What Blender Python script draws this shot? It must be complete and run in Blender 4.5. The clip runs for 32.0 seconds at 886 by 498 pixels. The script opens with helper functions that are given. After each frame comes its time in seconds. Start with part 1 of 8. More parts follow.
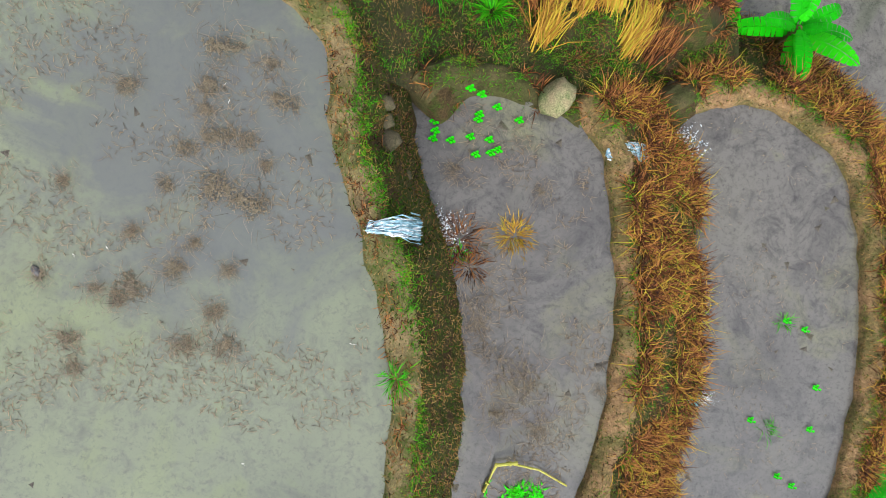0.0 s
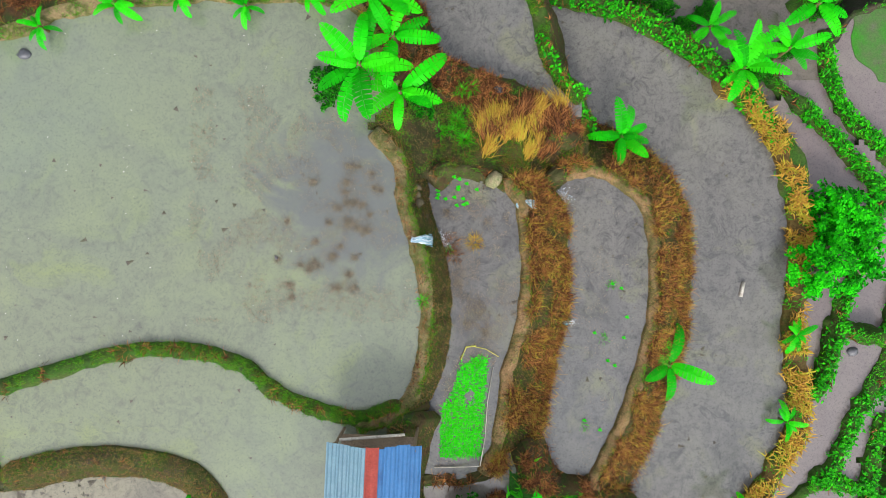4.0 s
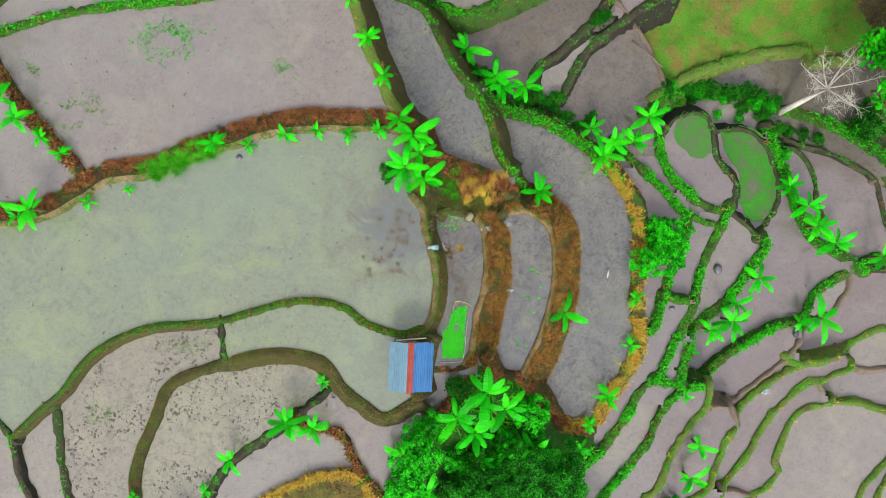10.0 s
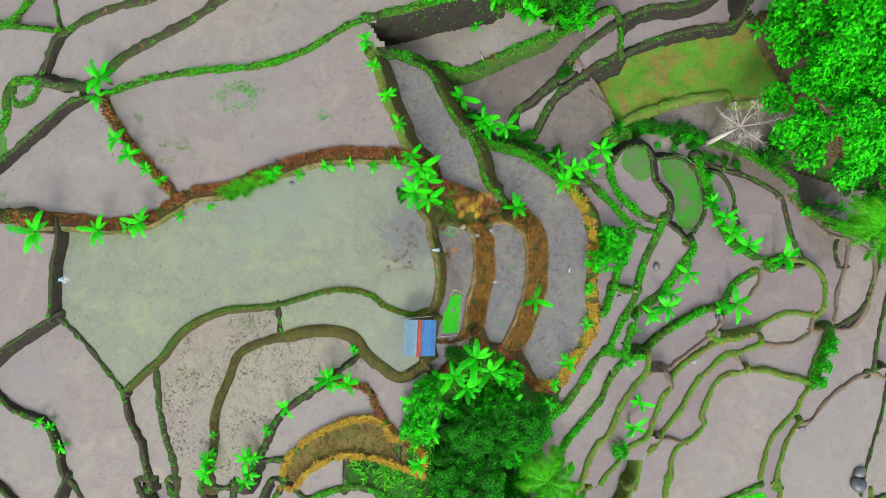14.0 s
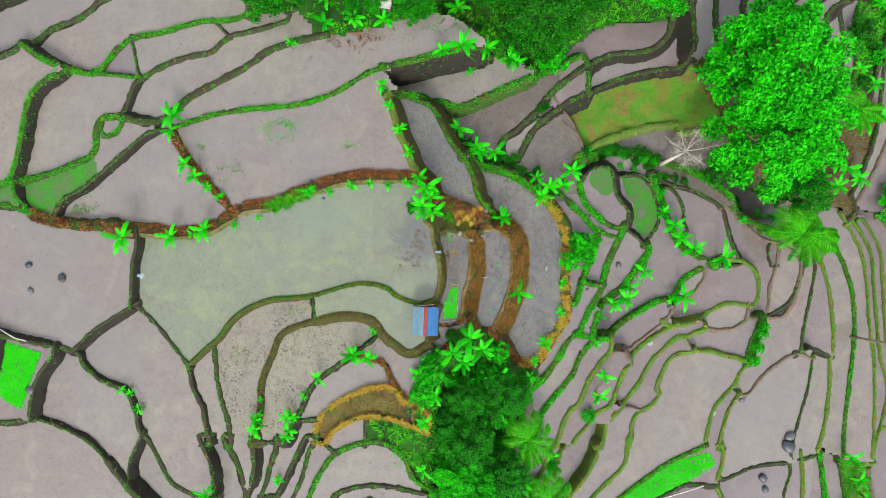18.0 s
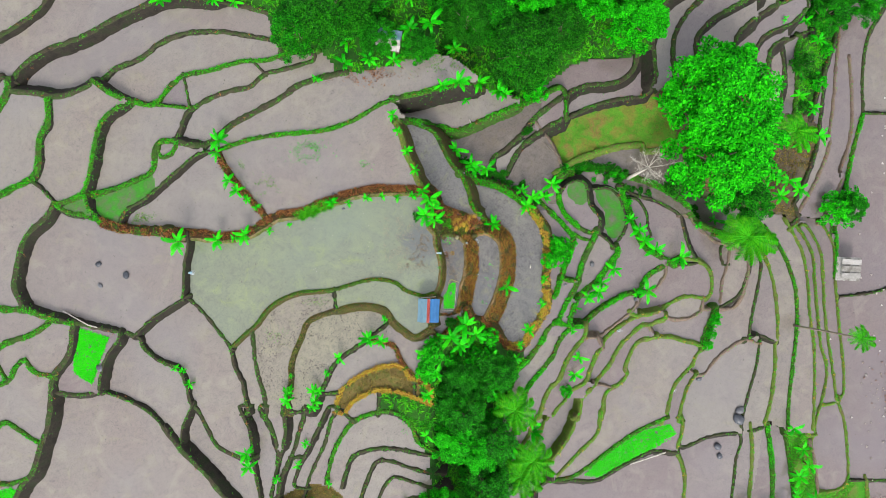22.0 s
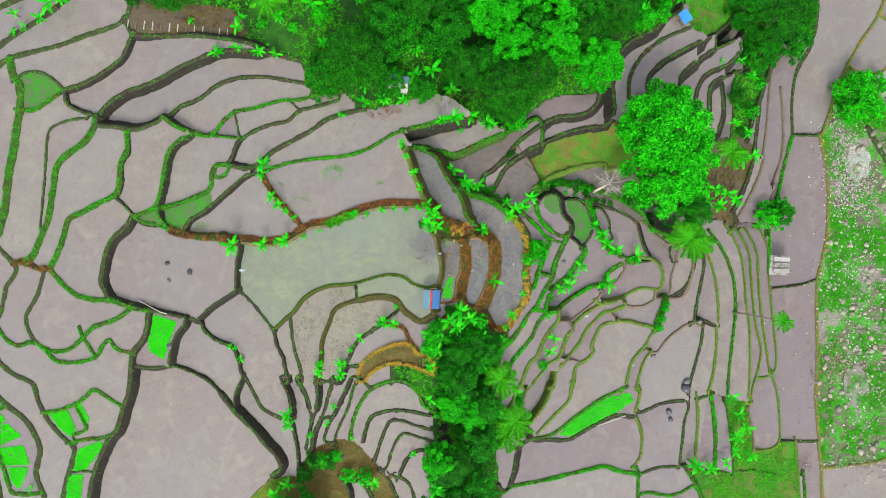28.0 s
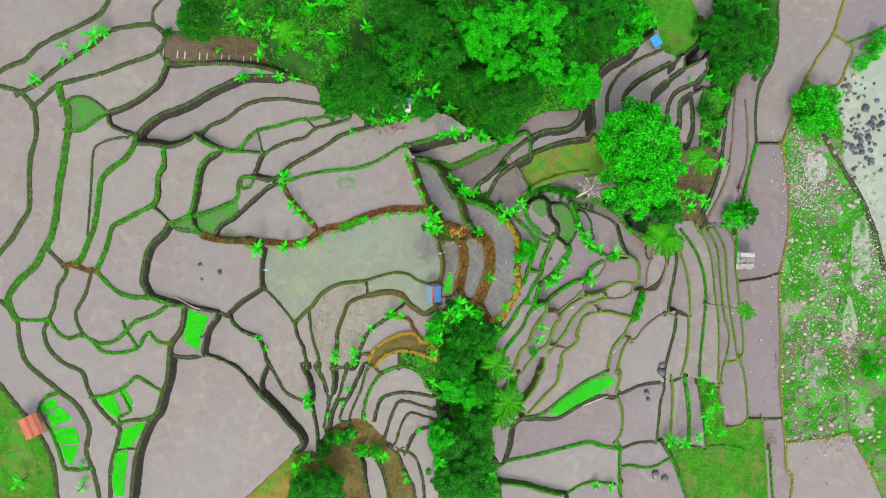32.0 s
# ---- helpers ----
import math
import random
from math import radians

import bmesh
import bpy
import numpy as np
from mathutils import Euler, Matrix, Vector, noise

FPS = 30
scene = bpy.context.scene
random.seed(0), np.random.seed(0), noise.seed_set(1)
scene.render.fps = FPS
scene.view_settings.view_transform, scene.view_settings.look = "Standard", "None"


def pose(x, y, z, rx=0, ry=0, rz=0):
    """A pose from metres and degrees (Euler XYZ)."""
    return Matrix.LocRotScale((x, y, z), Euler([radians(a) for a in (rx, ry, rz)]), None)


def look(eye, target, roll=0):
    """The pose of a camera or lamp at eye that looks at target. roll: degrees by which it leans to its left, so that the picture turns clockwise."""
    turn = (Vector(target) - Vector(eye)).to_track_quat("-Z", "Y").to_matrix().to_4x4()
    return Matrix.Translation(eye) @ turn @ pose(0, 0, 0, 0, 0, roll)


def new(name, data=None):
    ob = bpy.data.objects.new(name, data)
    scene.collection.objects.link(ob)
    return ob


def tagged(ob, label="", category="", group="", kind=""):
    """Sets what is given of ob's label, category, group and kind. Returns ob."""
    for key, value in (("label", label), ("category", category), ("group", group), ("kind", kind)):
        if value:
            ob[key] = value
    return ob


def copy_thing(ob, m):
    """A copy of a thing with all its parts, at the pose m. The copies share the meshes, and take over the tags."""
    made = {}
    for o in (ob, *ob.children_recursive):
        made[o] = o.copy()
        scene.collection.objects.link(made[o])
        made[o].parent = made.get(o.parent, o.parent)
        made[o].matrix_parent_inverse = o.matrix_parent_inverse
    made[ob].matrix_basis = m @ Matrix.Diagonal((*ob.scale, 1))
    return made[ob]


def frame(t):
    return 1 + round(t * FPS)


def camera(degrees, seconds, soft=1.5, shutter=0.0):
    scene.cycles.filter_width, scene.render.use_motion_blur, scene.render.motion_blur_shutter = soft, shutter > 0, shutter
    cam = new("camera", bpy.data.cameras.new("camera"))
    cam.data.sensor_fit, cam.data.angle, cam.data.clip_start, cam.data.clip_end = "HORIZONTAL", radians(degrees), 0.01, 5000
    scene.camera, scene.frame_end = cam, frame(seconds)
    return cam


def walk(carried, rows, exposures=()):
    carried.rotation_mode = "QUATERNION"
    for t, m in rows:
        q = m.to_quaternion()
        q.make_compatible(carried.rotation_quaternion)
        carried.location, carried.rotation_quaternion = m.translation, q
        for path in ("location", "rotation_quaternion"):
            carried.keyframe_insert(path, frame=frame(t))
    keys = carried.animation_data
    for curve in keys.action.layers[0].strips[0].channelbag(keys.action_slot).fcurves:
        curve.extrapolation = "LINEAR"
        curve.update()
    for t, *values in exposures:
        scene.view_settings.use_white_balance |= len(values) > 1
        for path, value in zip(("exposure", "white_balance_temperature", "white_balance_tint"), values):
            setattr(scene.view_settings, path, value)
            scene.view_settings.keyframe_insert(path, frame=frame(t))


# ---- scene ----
cam = camera(72.0, 32.0, soft=0.6)
RISE, DRIFT, EYE, TURN = 113.0, 91.0, 11.3, 0.807
ROWS = [
    (0.0, 0.0, 0.0, 0.0, -0.0, 0.11, -0.25),
    (0.5, 0.0001, -0.0038, 0.0002, 0.0, 0.02, -0.24),
    (1.0, 0.0001, -0.0144, 0.0004, 0.07, -0.08, -0.23),
    (1.5, 0.0003, -0.03, 0.0004, 0.19, -0.03, -0.2),
    (2.0, 0.0004, -0.0457, 0.0004, 0.23, 0.06, -0.17),
    (2.5, 0.0008, -0.0613, 0.0006, 0.31, 0.03, -0.12),
    (3.0, 0.0011, -0.0767, 0.0001, 0.29, 0.09, -0.14),
    (3.5, 0.0016, -0.0922, -0.0006, 0.38, 0.18, -0.15),
    (5.5, 0.0021, -0.1546, 0.0005, 0.45, -0.08, -0.17),
    (6.0, 0.0023, -0.1705, 0.0008, 0.46, -0.09, -0.18),
    (6.5, 0.0023, -0.1865, 0.0011, 0.46, -0.05, -0.14),
    (7.0, 0.0025, -0.2026, 0.0011, 0.46, -0.0, -0.1),
    (7.5, 0.0025, -0.2187, 0.0015, 0.45, -0.02, -0.14),
    (8.0, 0.0028, -0.2347, 0.0013, 0.48, 0.03, -0.18),
    (8.5, 0.0029, -0.2508, 0.0018, 0.48, -0.04, -0.14),
    (9.0, 0.0031, -0.267, 0.0018, 0.51, -0.0, -0.15),
    (9.5, 0.0033, -0.2831, 0.002, 0.5, -0.0, -0.2),
    (10.0, 0.0034, -0.2992, 0.0025, 0.52, -0.04, -0.12),
    (10.5, 0.0036, -0.3154, 0.0026, 0.52, -0.01, -0.11),
    (11.0, 0.0037, -0.3317, 0.0027, 0.51, 0.0, -0.12),
    (11.5, 0.004, -0.3479, 0.0039, 0.54, -0.09, -0.09),
    (12.0, 0.0042, -0.3641, 0.0036, 0.55, -0.02, -0.1),
    (12.5, 0.0044, -0.3804, 0.0039, 0.55, -0.02, -0.08),
    (13.0, 0.0045, -0.3966, 0.0036, 0.56, 0.04, -0.04),
    (13.5, 0.0045, -0.4128, 0.0045, 0.55, -0.05, -0.11),
    (14.0, 0.0051, -0.4291, 0.0064, 0.59, -0.22, -0.1),
    (14.5, 0.0055, -0.4453, 0.0073, 0.62, -0.27, -0.12),
    (16.5, 0.0047, -0.5091, 0.0064, 0.55, -0.0, -0.08),
    (17.0, 0.005, -0.525, 0.0066, 0.58, 0.01, -0.08),
    (17.5, 0.0053, -0.5409, 0.0062, 0.6, 0.06, -0.08),
    (18.0, 0.005, -0.5567, 0.0067, 0.57, 0.04, -0.08),
    (18.5, 0.005, -0.5727, 0.007, 0.56, 0.04, -0.07),
    (19.0, 0.005, -0.5885, 0.0074, 0.55, 0.03, -0.05),
    (19.5, 0.0051, -0.6044, 0.0074, 0.55, 0.04, -0.05),
    (20.0, 0.0053, -0.6203, 0.0078, 0.56, 0.04, -0.04),
    (20.5, 0.0054, -0.6361, 0.0079, 0.56, 0.06, -0.05),
    (21.0, 0.0058, -0.652, 0.0079, 0.58, 0.09, -0.03),
    (21.5, 0.0061, -0.6678, 0.008, 0.58, 0.09, -0.04),
    (22.0, 0.0063, -0.6835, 0.0078, 0.58, 0.13, -0.02),
    (22.5, 0.0066, -0.6993, 0.0086, 0.58, 0.1, -0.02),
    (23.0, 0.0067, -0.7151, 0.008, 0.57, 0.15, -0.01),
    (23.5, 0.0071, -0.7309, 0.0082, 0.58, 0.14, -0.0),
    (24.0, 0.0064, -0.7466, 0.0074, 0.53, 0.2, -0.02),
    (24.5, 0.0068, -0.7625, 0.0081, 0.53, 0.18, 0.02),
    (25.0, 0.0069, -0.7783, 0.0086, 0.53, 0.16, 0.02),
    (25.5, 0.0071, -0.7941, 0.0096, 0.54, 0.11, 0.03),
    (27.5, 0.0083, -0.8577, 0.0143, 0.56, -0.15, 0.16),
    (28.0, 0.0086, -0.8734, 0.0149, 0.56, -0.17, 0.18),
    (28.5, 0.0088, -0.8882, 0.0155, 0.56, -0.19, 0.22),
    (29.0, 0.0086, -0.904, 0.0159, 0.55, -0.21, 0.29),
    (29.5, 0.0082, -0.9199, 0.0164, 0.52, -0.22, 0.36),
    (30.0, 0.0078, -0.9358, 0.0169, 0.5, -0.23, 0.45),
    (30.5, 0.0073, -0.9516, 0.0174, 0.46, -0.25, 0.53),
    (31.0, 0.0064, -0.9674, 0.0179, 0.41, -0.28, 0.6),
    (31.5, 0.0059, -0.9833, 0.0178, 0.38, -0.27, 0.69),
    (32.0, 0.0056, -0.9991, 0.0181, 0.37, -0.28, 0.77),
]
walk(cam, [(t, pose(0, 0, EYE, -90) @ pose(DRIFT * x, RISE * y, DRIFT * z, 90 + TURN * pitch, roll, TURN * yaw)) for t, x, y, z, yaw, pitch, roll in ROWS],
     [(0.0, 1.16), (32.0, 1.23)])

# ---- light: a bright overcast day, the sun high behind thin cloud ----
SUN_UP, SUN_ROUND = radians(42), radians(180)
world = bpy.data.worlds.new("sky")
scene.world = world
world.use_nodes = True
wn = world.node_tree.nodes
wl = world.node_tree.links
wn.clear()
sky = wn.new("ShaderNodeTexSky")
sky.sky_type, sky.sun_disc = "NISHITA", False
sky.sun_elevation, sky.sun_rotation = SUN_UP, SUN_ROUND
sky.dust_density, sky.ozone_density = 1.5, 0.6
paler = wn.new("ShaderNodeHueSaturation")
paler.inputs["Saturation"].default_value = 0.25
bg = wn.new("ShaderNodeBackground")
bg.inputs["Strength"].default_value = 0.15
wout = wn.new("ShaderNodeOutputWorld")
wl.new(sky.outputs[0], paler.inputs["Color"])
wl.new(paler.outputs[0], bg.inputs["Color"])
wl.new(bg.outputs[0], wout.inputs["Surface"])
sun = new("sun", bpy.data.lights.new("sun", "SUN"))
sun.data.energy, sun.data.angle, sun.data.color = 1.25, radians(14), (1.0, 0.96, 0.9)
sun.matrix_world = look((0, 0, 0), (-math.sin(SUN_ROUND) * math.cos(SUN_UP), -math.cos(SUN_ROUND) * math.cos(SUN_UP), -math.sin(SUN_UP)))


# ---- materials ----
def shade(name, cols, big=0.6, fine=9.0, rough=0.9, bump=0.25, spread=0.3, spec=0.3, each="", depth=0.02, trans=0.0, grit=None):
    """Earth, leaf, stone, cloth: colours mixed by a coarse noise, broken up by a fine one; each: Object or Island, for a change from piece to piece."""
    m = bpy.data.materials.new(name)
    m.use_nodes = True
    n, l = m.node_tree.nodes, m.node_tree.links
    p = n["Principled BSDF"]
    geo = n.new("ShaderNodeNewGeometry")
    a = n.new("ShaderNodeTexNoise")
    a.inputs["Scale"].default_value, a.inputs["Detail"].default_value, a.inputs["Roughness"].default_value = big, 5, 0.6
    b = n.new("ShaderNodeTexNoise")
    b.inputs["Scale"].default_value, b.inputs["Detail"].default_value, b.inputs["Roughness"].default_value = fine, 6, 0.65
    l.new(geo.outputs["Position"], a.inputs["Vector"])
    l.new(geo.outputs["Position"], b.inputs["Vector"])
    value = a.outputs["Fac"]
    if each:
        if each == "Object":
            source = n.new("ShaderNodeObjectInfo").outputs["Random"]
        else:
            source = geo.outputs["Random Per Island"]
        mx = n.new("ShaderNodeMath")
        mx.operation = "MULTIPLY_ADD"
        l.new(source, mx.inputs[0])
        mx.inputs[1].default_value = 0.5
        half = n.new("ShaderNodeMath")
        half.operation = "MULTIPLY_ADD"
        l.new(value, half.inputs[0])
        half.inputs[1].default_value, half.inputs[2].default_value = 0.6, -0.05
        l.new(half.outputs[0], mx.inputs[2])
        value = mx.outputs[0]
    ramp = n.new("ShaderNodeValToRGB")
    while len(ramp.color_ramp.elements) < len(cols):
        ramp.color_ramp.elements.new(0.5)
    for i, c in enumerate(cols):
        ramp.color_ramp.elements[i].position = 0.28 + 0.44 * i / max(1, len(cols) - 1)
        ramp.color_ramp.elements[i].color = (*c, 1)
    l.new(value, ramp.inputs[0])
    mr = n.new("ShaderNodeMapRange")
    mr.inputs["From Min"].default_value, mr.inputs["From Max"].default_value = 0.25, 0.75
    mr.inputs["To Min"].default_value, mr.inputs["To Max"].default_value = 1 - spread, 1 + spread
    l.new(b.outputs["Fac"], mr.inputs["Value"])
    mix = n.new("ShaderNodeMix")
    mix.data_type, mix.blend_type = "RGBA", "MULTIPLY"
    mix.inputs[0].default_value = 1
    l.new(ramp.outputs[0], mix.inputs[6])
    l.new(mr.outputs[0], mix.inputs[7])
    if grit is None:
        grit = 0.45 if bump >= 0.3 and not trans else 0.0
    if grit:
        g = n.new("ShaderNodeTexNoise")
        g.inputs["Scale"].default_value, g.inputs["Detail"].default_value, g.inputs["Roughness"].default_value = 48.0, 4, 0.7
        l.new(geo.outputs["Position"], g.inputs["Vector"])
        gr = n.new("ShaderNodeMapRange")
        gr.inputs["From Min"].default_value, gr.inputs["From Max"].default_value = 0.3, 0.7
        gr.inputs["To Min"].default_value, gr.inputs["To Max"].default_value = 1 - grit, 1 + grit
        l.new(g.outputs["Fac"], gr.inputs["Value"])
        gm = n.new("ShaderNodeMix")
        gm.data_type, gm.blend_type = "RGBA", "MULTIPLY"
        gm.inputs[0].default_value = 1
        l.new(mix.outputs[2], gm.inputs[6])
        l.new(gr.outputs[0], gm.inputs[7])
        mix = gm
    l.new(mix.outputs[2], p.inputs["Base Color"])
    p.inputs["Roughness"].default_value, p.inputs["Specular IOR Level"].default_value = rough, spec
    if bump:
        bp = n.new("ShaderNodeBump")
        bp.inputs["Strength"].default_value, bp.inputs["Distance"].default_value = bump, depth
        l.new(b.outputs["Fac"], bp.inputs["Height"])
        l.new(bp.outputs[0], p.inputs["Normal"])
    if trans:
        tr = n.new("ShaderNodeBsdfTranslucent")
        l.new(mix.outputs[2], tr.inputs["Color"])
        ms = n.new("ShaderNodeMixShader")
        ms.inputs[0].default_value = trans
        l.new(p.outputs[0], ms.inputs[1])
        l.new(tr.outputs[0], ms.inputs[2])
        l.new(ms.outputs[0], n["Material Output"].inputs["Surface"])
    return m


def murky(name, clear, mud, dark, streak=0.5, speck=0.0, stain=None, silt=(0.21, 0.21, 0.11), silted=0.5):
    """Still muddy water a hand deep over tilled mud: silt clouds, the dark mud that shows through, a glossy skin."""
    m = bpy.data.materials.new(name)
    m.use_nodes = True
    n, l = m.node_tree.nodes, m.node_tree.links
    p = n["Principled BSDF"]
    geo = n.new("ShaderNodeNewGeometry")
    info = n.new("ShaderNodeObjectInfo")

    def fog(scale, detail, rough, warp):
        t = n.new("ShaderNodeTexNoise")
        t.inputs["Scale"].default_value, t.inputs["Detail"].default_value = scale, detail
        t.inputs["Roughness"].default_value, t.inputs["Distortion"].default_value = rough, warp
        l.new(geo.outputs["Position"], t.inputs["Vector"])
        return t.outputs["Fac"]

    def between(v, lo, hi, to):
        r = n.new("ShaderNodeMapRange")
        r.inputs["From Min"].default_value, r.inputs["From Max"].default_value = lo, hi
        r.inputs["To Max"].default_value = to
        l.new(v, r.inputs["Value"])
        return r.outputs[0]

    def blend(fac, a, b):
        x = n.new("ShaderNodeMix")
        x.data_type = "RGBA"
        if fac is not None:
            l.new(fac, x.inputs[0])
        for s, v in ((6, a), (7, b)):
            if isinstance(v, tuple):
                x.inputs[s].default_value = (*v, 1)
            else:
                l.new(v, x.inputs[s])
        return x.outputs[2]

    add = n.new("ShaderNodeMath")
    add.operation = "MULTIPLY_ADD"
    l.new(info.outputs["Random"], add.inputs[0])
    add.inputs[1].default_value = 0.45
    l.new(fog(0.09, 4, 0.6, 0.4), add.inputs[2])
    c = blend(between(add.outputs[0], 0.42, 0.85, 1.0), clear, mud)
    c = blend(between(fog(0.7, 7, 0.62, 0.8), 0.52, 0.75, streak * 0.55), c, dark)
    c = blend(between(fog(3.2, 6, 0.7, 1.2), 0.5, 0.8, streak * 0.55), c, dark)
    c = blend(between(fog(0.42, 6, 0.62, 0.7), 0.54, 0.72, silted), c, silt)
    c = blend(between(fog(1.7, 7, 0.7, 1.8), 0.5, 0.7, streak * 0.85), c, dark)
    c = blend(between(fog(5.5, 5, 0.72, 1.0), 0.55, 0.75, streak * 0.6), c, dark)
    c = blend(between(fog(0.3, 6, 0.6, 1.0), 0.5, 0.72, 0.55), c, tuple(min(1.0, v * k) for v, k in zip(clear, (1.22, 1.24, 1.12))))
    c = blend(between(fog(0.055, 3, 0.5, 0.3), 0.42, 0.66, 0.5), c, tuple(min(1.0, v * k) for v, k in zip(mud, (0.93, 1.04, 1.2))))
    c = blend(between(fog(13.0, 4, 0.75, 0.4), 0.52, 0.74, 0.7), c, dark)
    if stain:
        d = n.new("ShaderNodeVectorMath")
        d.operation = "DISTANCE"
        l.new(geo.outputs["Position"], d.inputs[0])
        d.inputs[1].default_value = stain[:3]
        w = n.new("ShaderNodeMath")
        w.operation = "MULTIPLY_ADD"
        l.new(fog(0.55, 7, 0.65, 0.9), w.inputs[0])
        w.inputs[1].default_value = -2.4 * stain[3]
        l.new(d.outputs["Value"], w.inputs[2])
        c = blend(between(w.outputs[0], stain[3] * -0.25, stain[3] * -0.75, 0.75), c, (0.10, 0.105, 0.115))
    if speck:
        c = blend(between(fog(2.6, 8, 0.8, 0.2), 0.57, 0.7, speck), c, tuple(v * 0.5 for v in dark))
    l.new(c, p.inputs["Base Color"])
    p.inputs["Roughness"].default_value, p.inputs["IOR"].default_value = 0.1, 1.75
    p.inputs["Specular IOR Level"].default_value = 0.5
    bp = n.new("ShaderNodeBump")
    bp.inputs["Strength"].default_value, bp.inputs["Distance"].default_value = 0.06, 0.02
    l.new(fog(7, 5, 0.6, 0.3), bp.inputs["Height"])
    l.new(bp.outputs[0], p.inputs["Normal"])
    return m


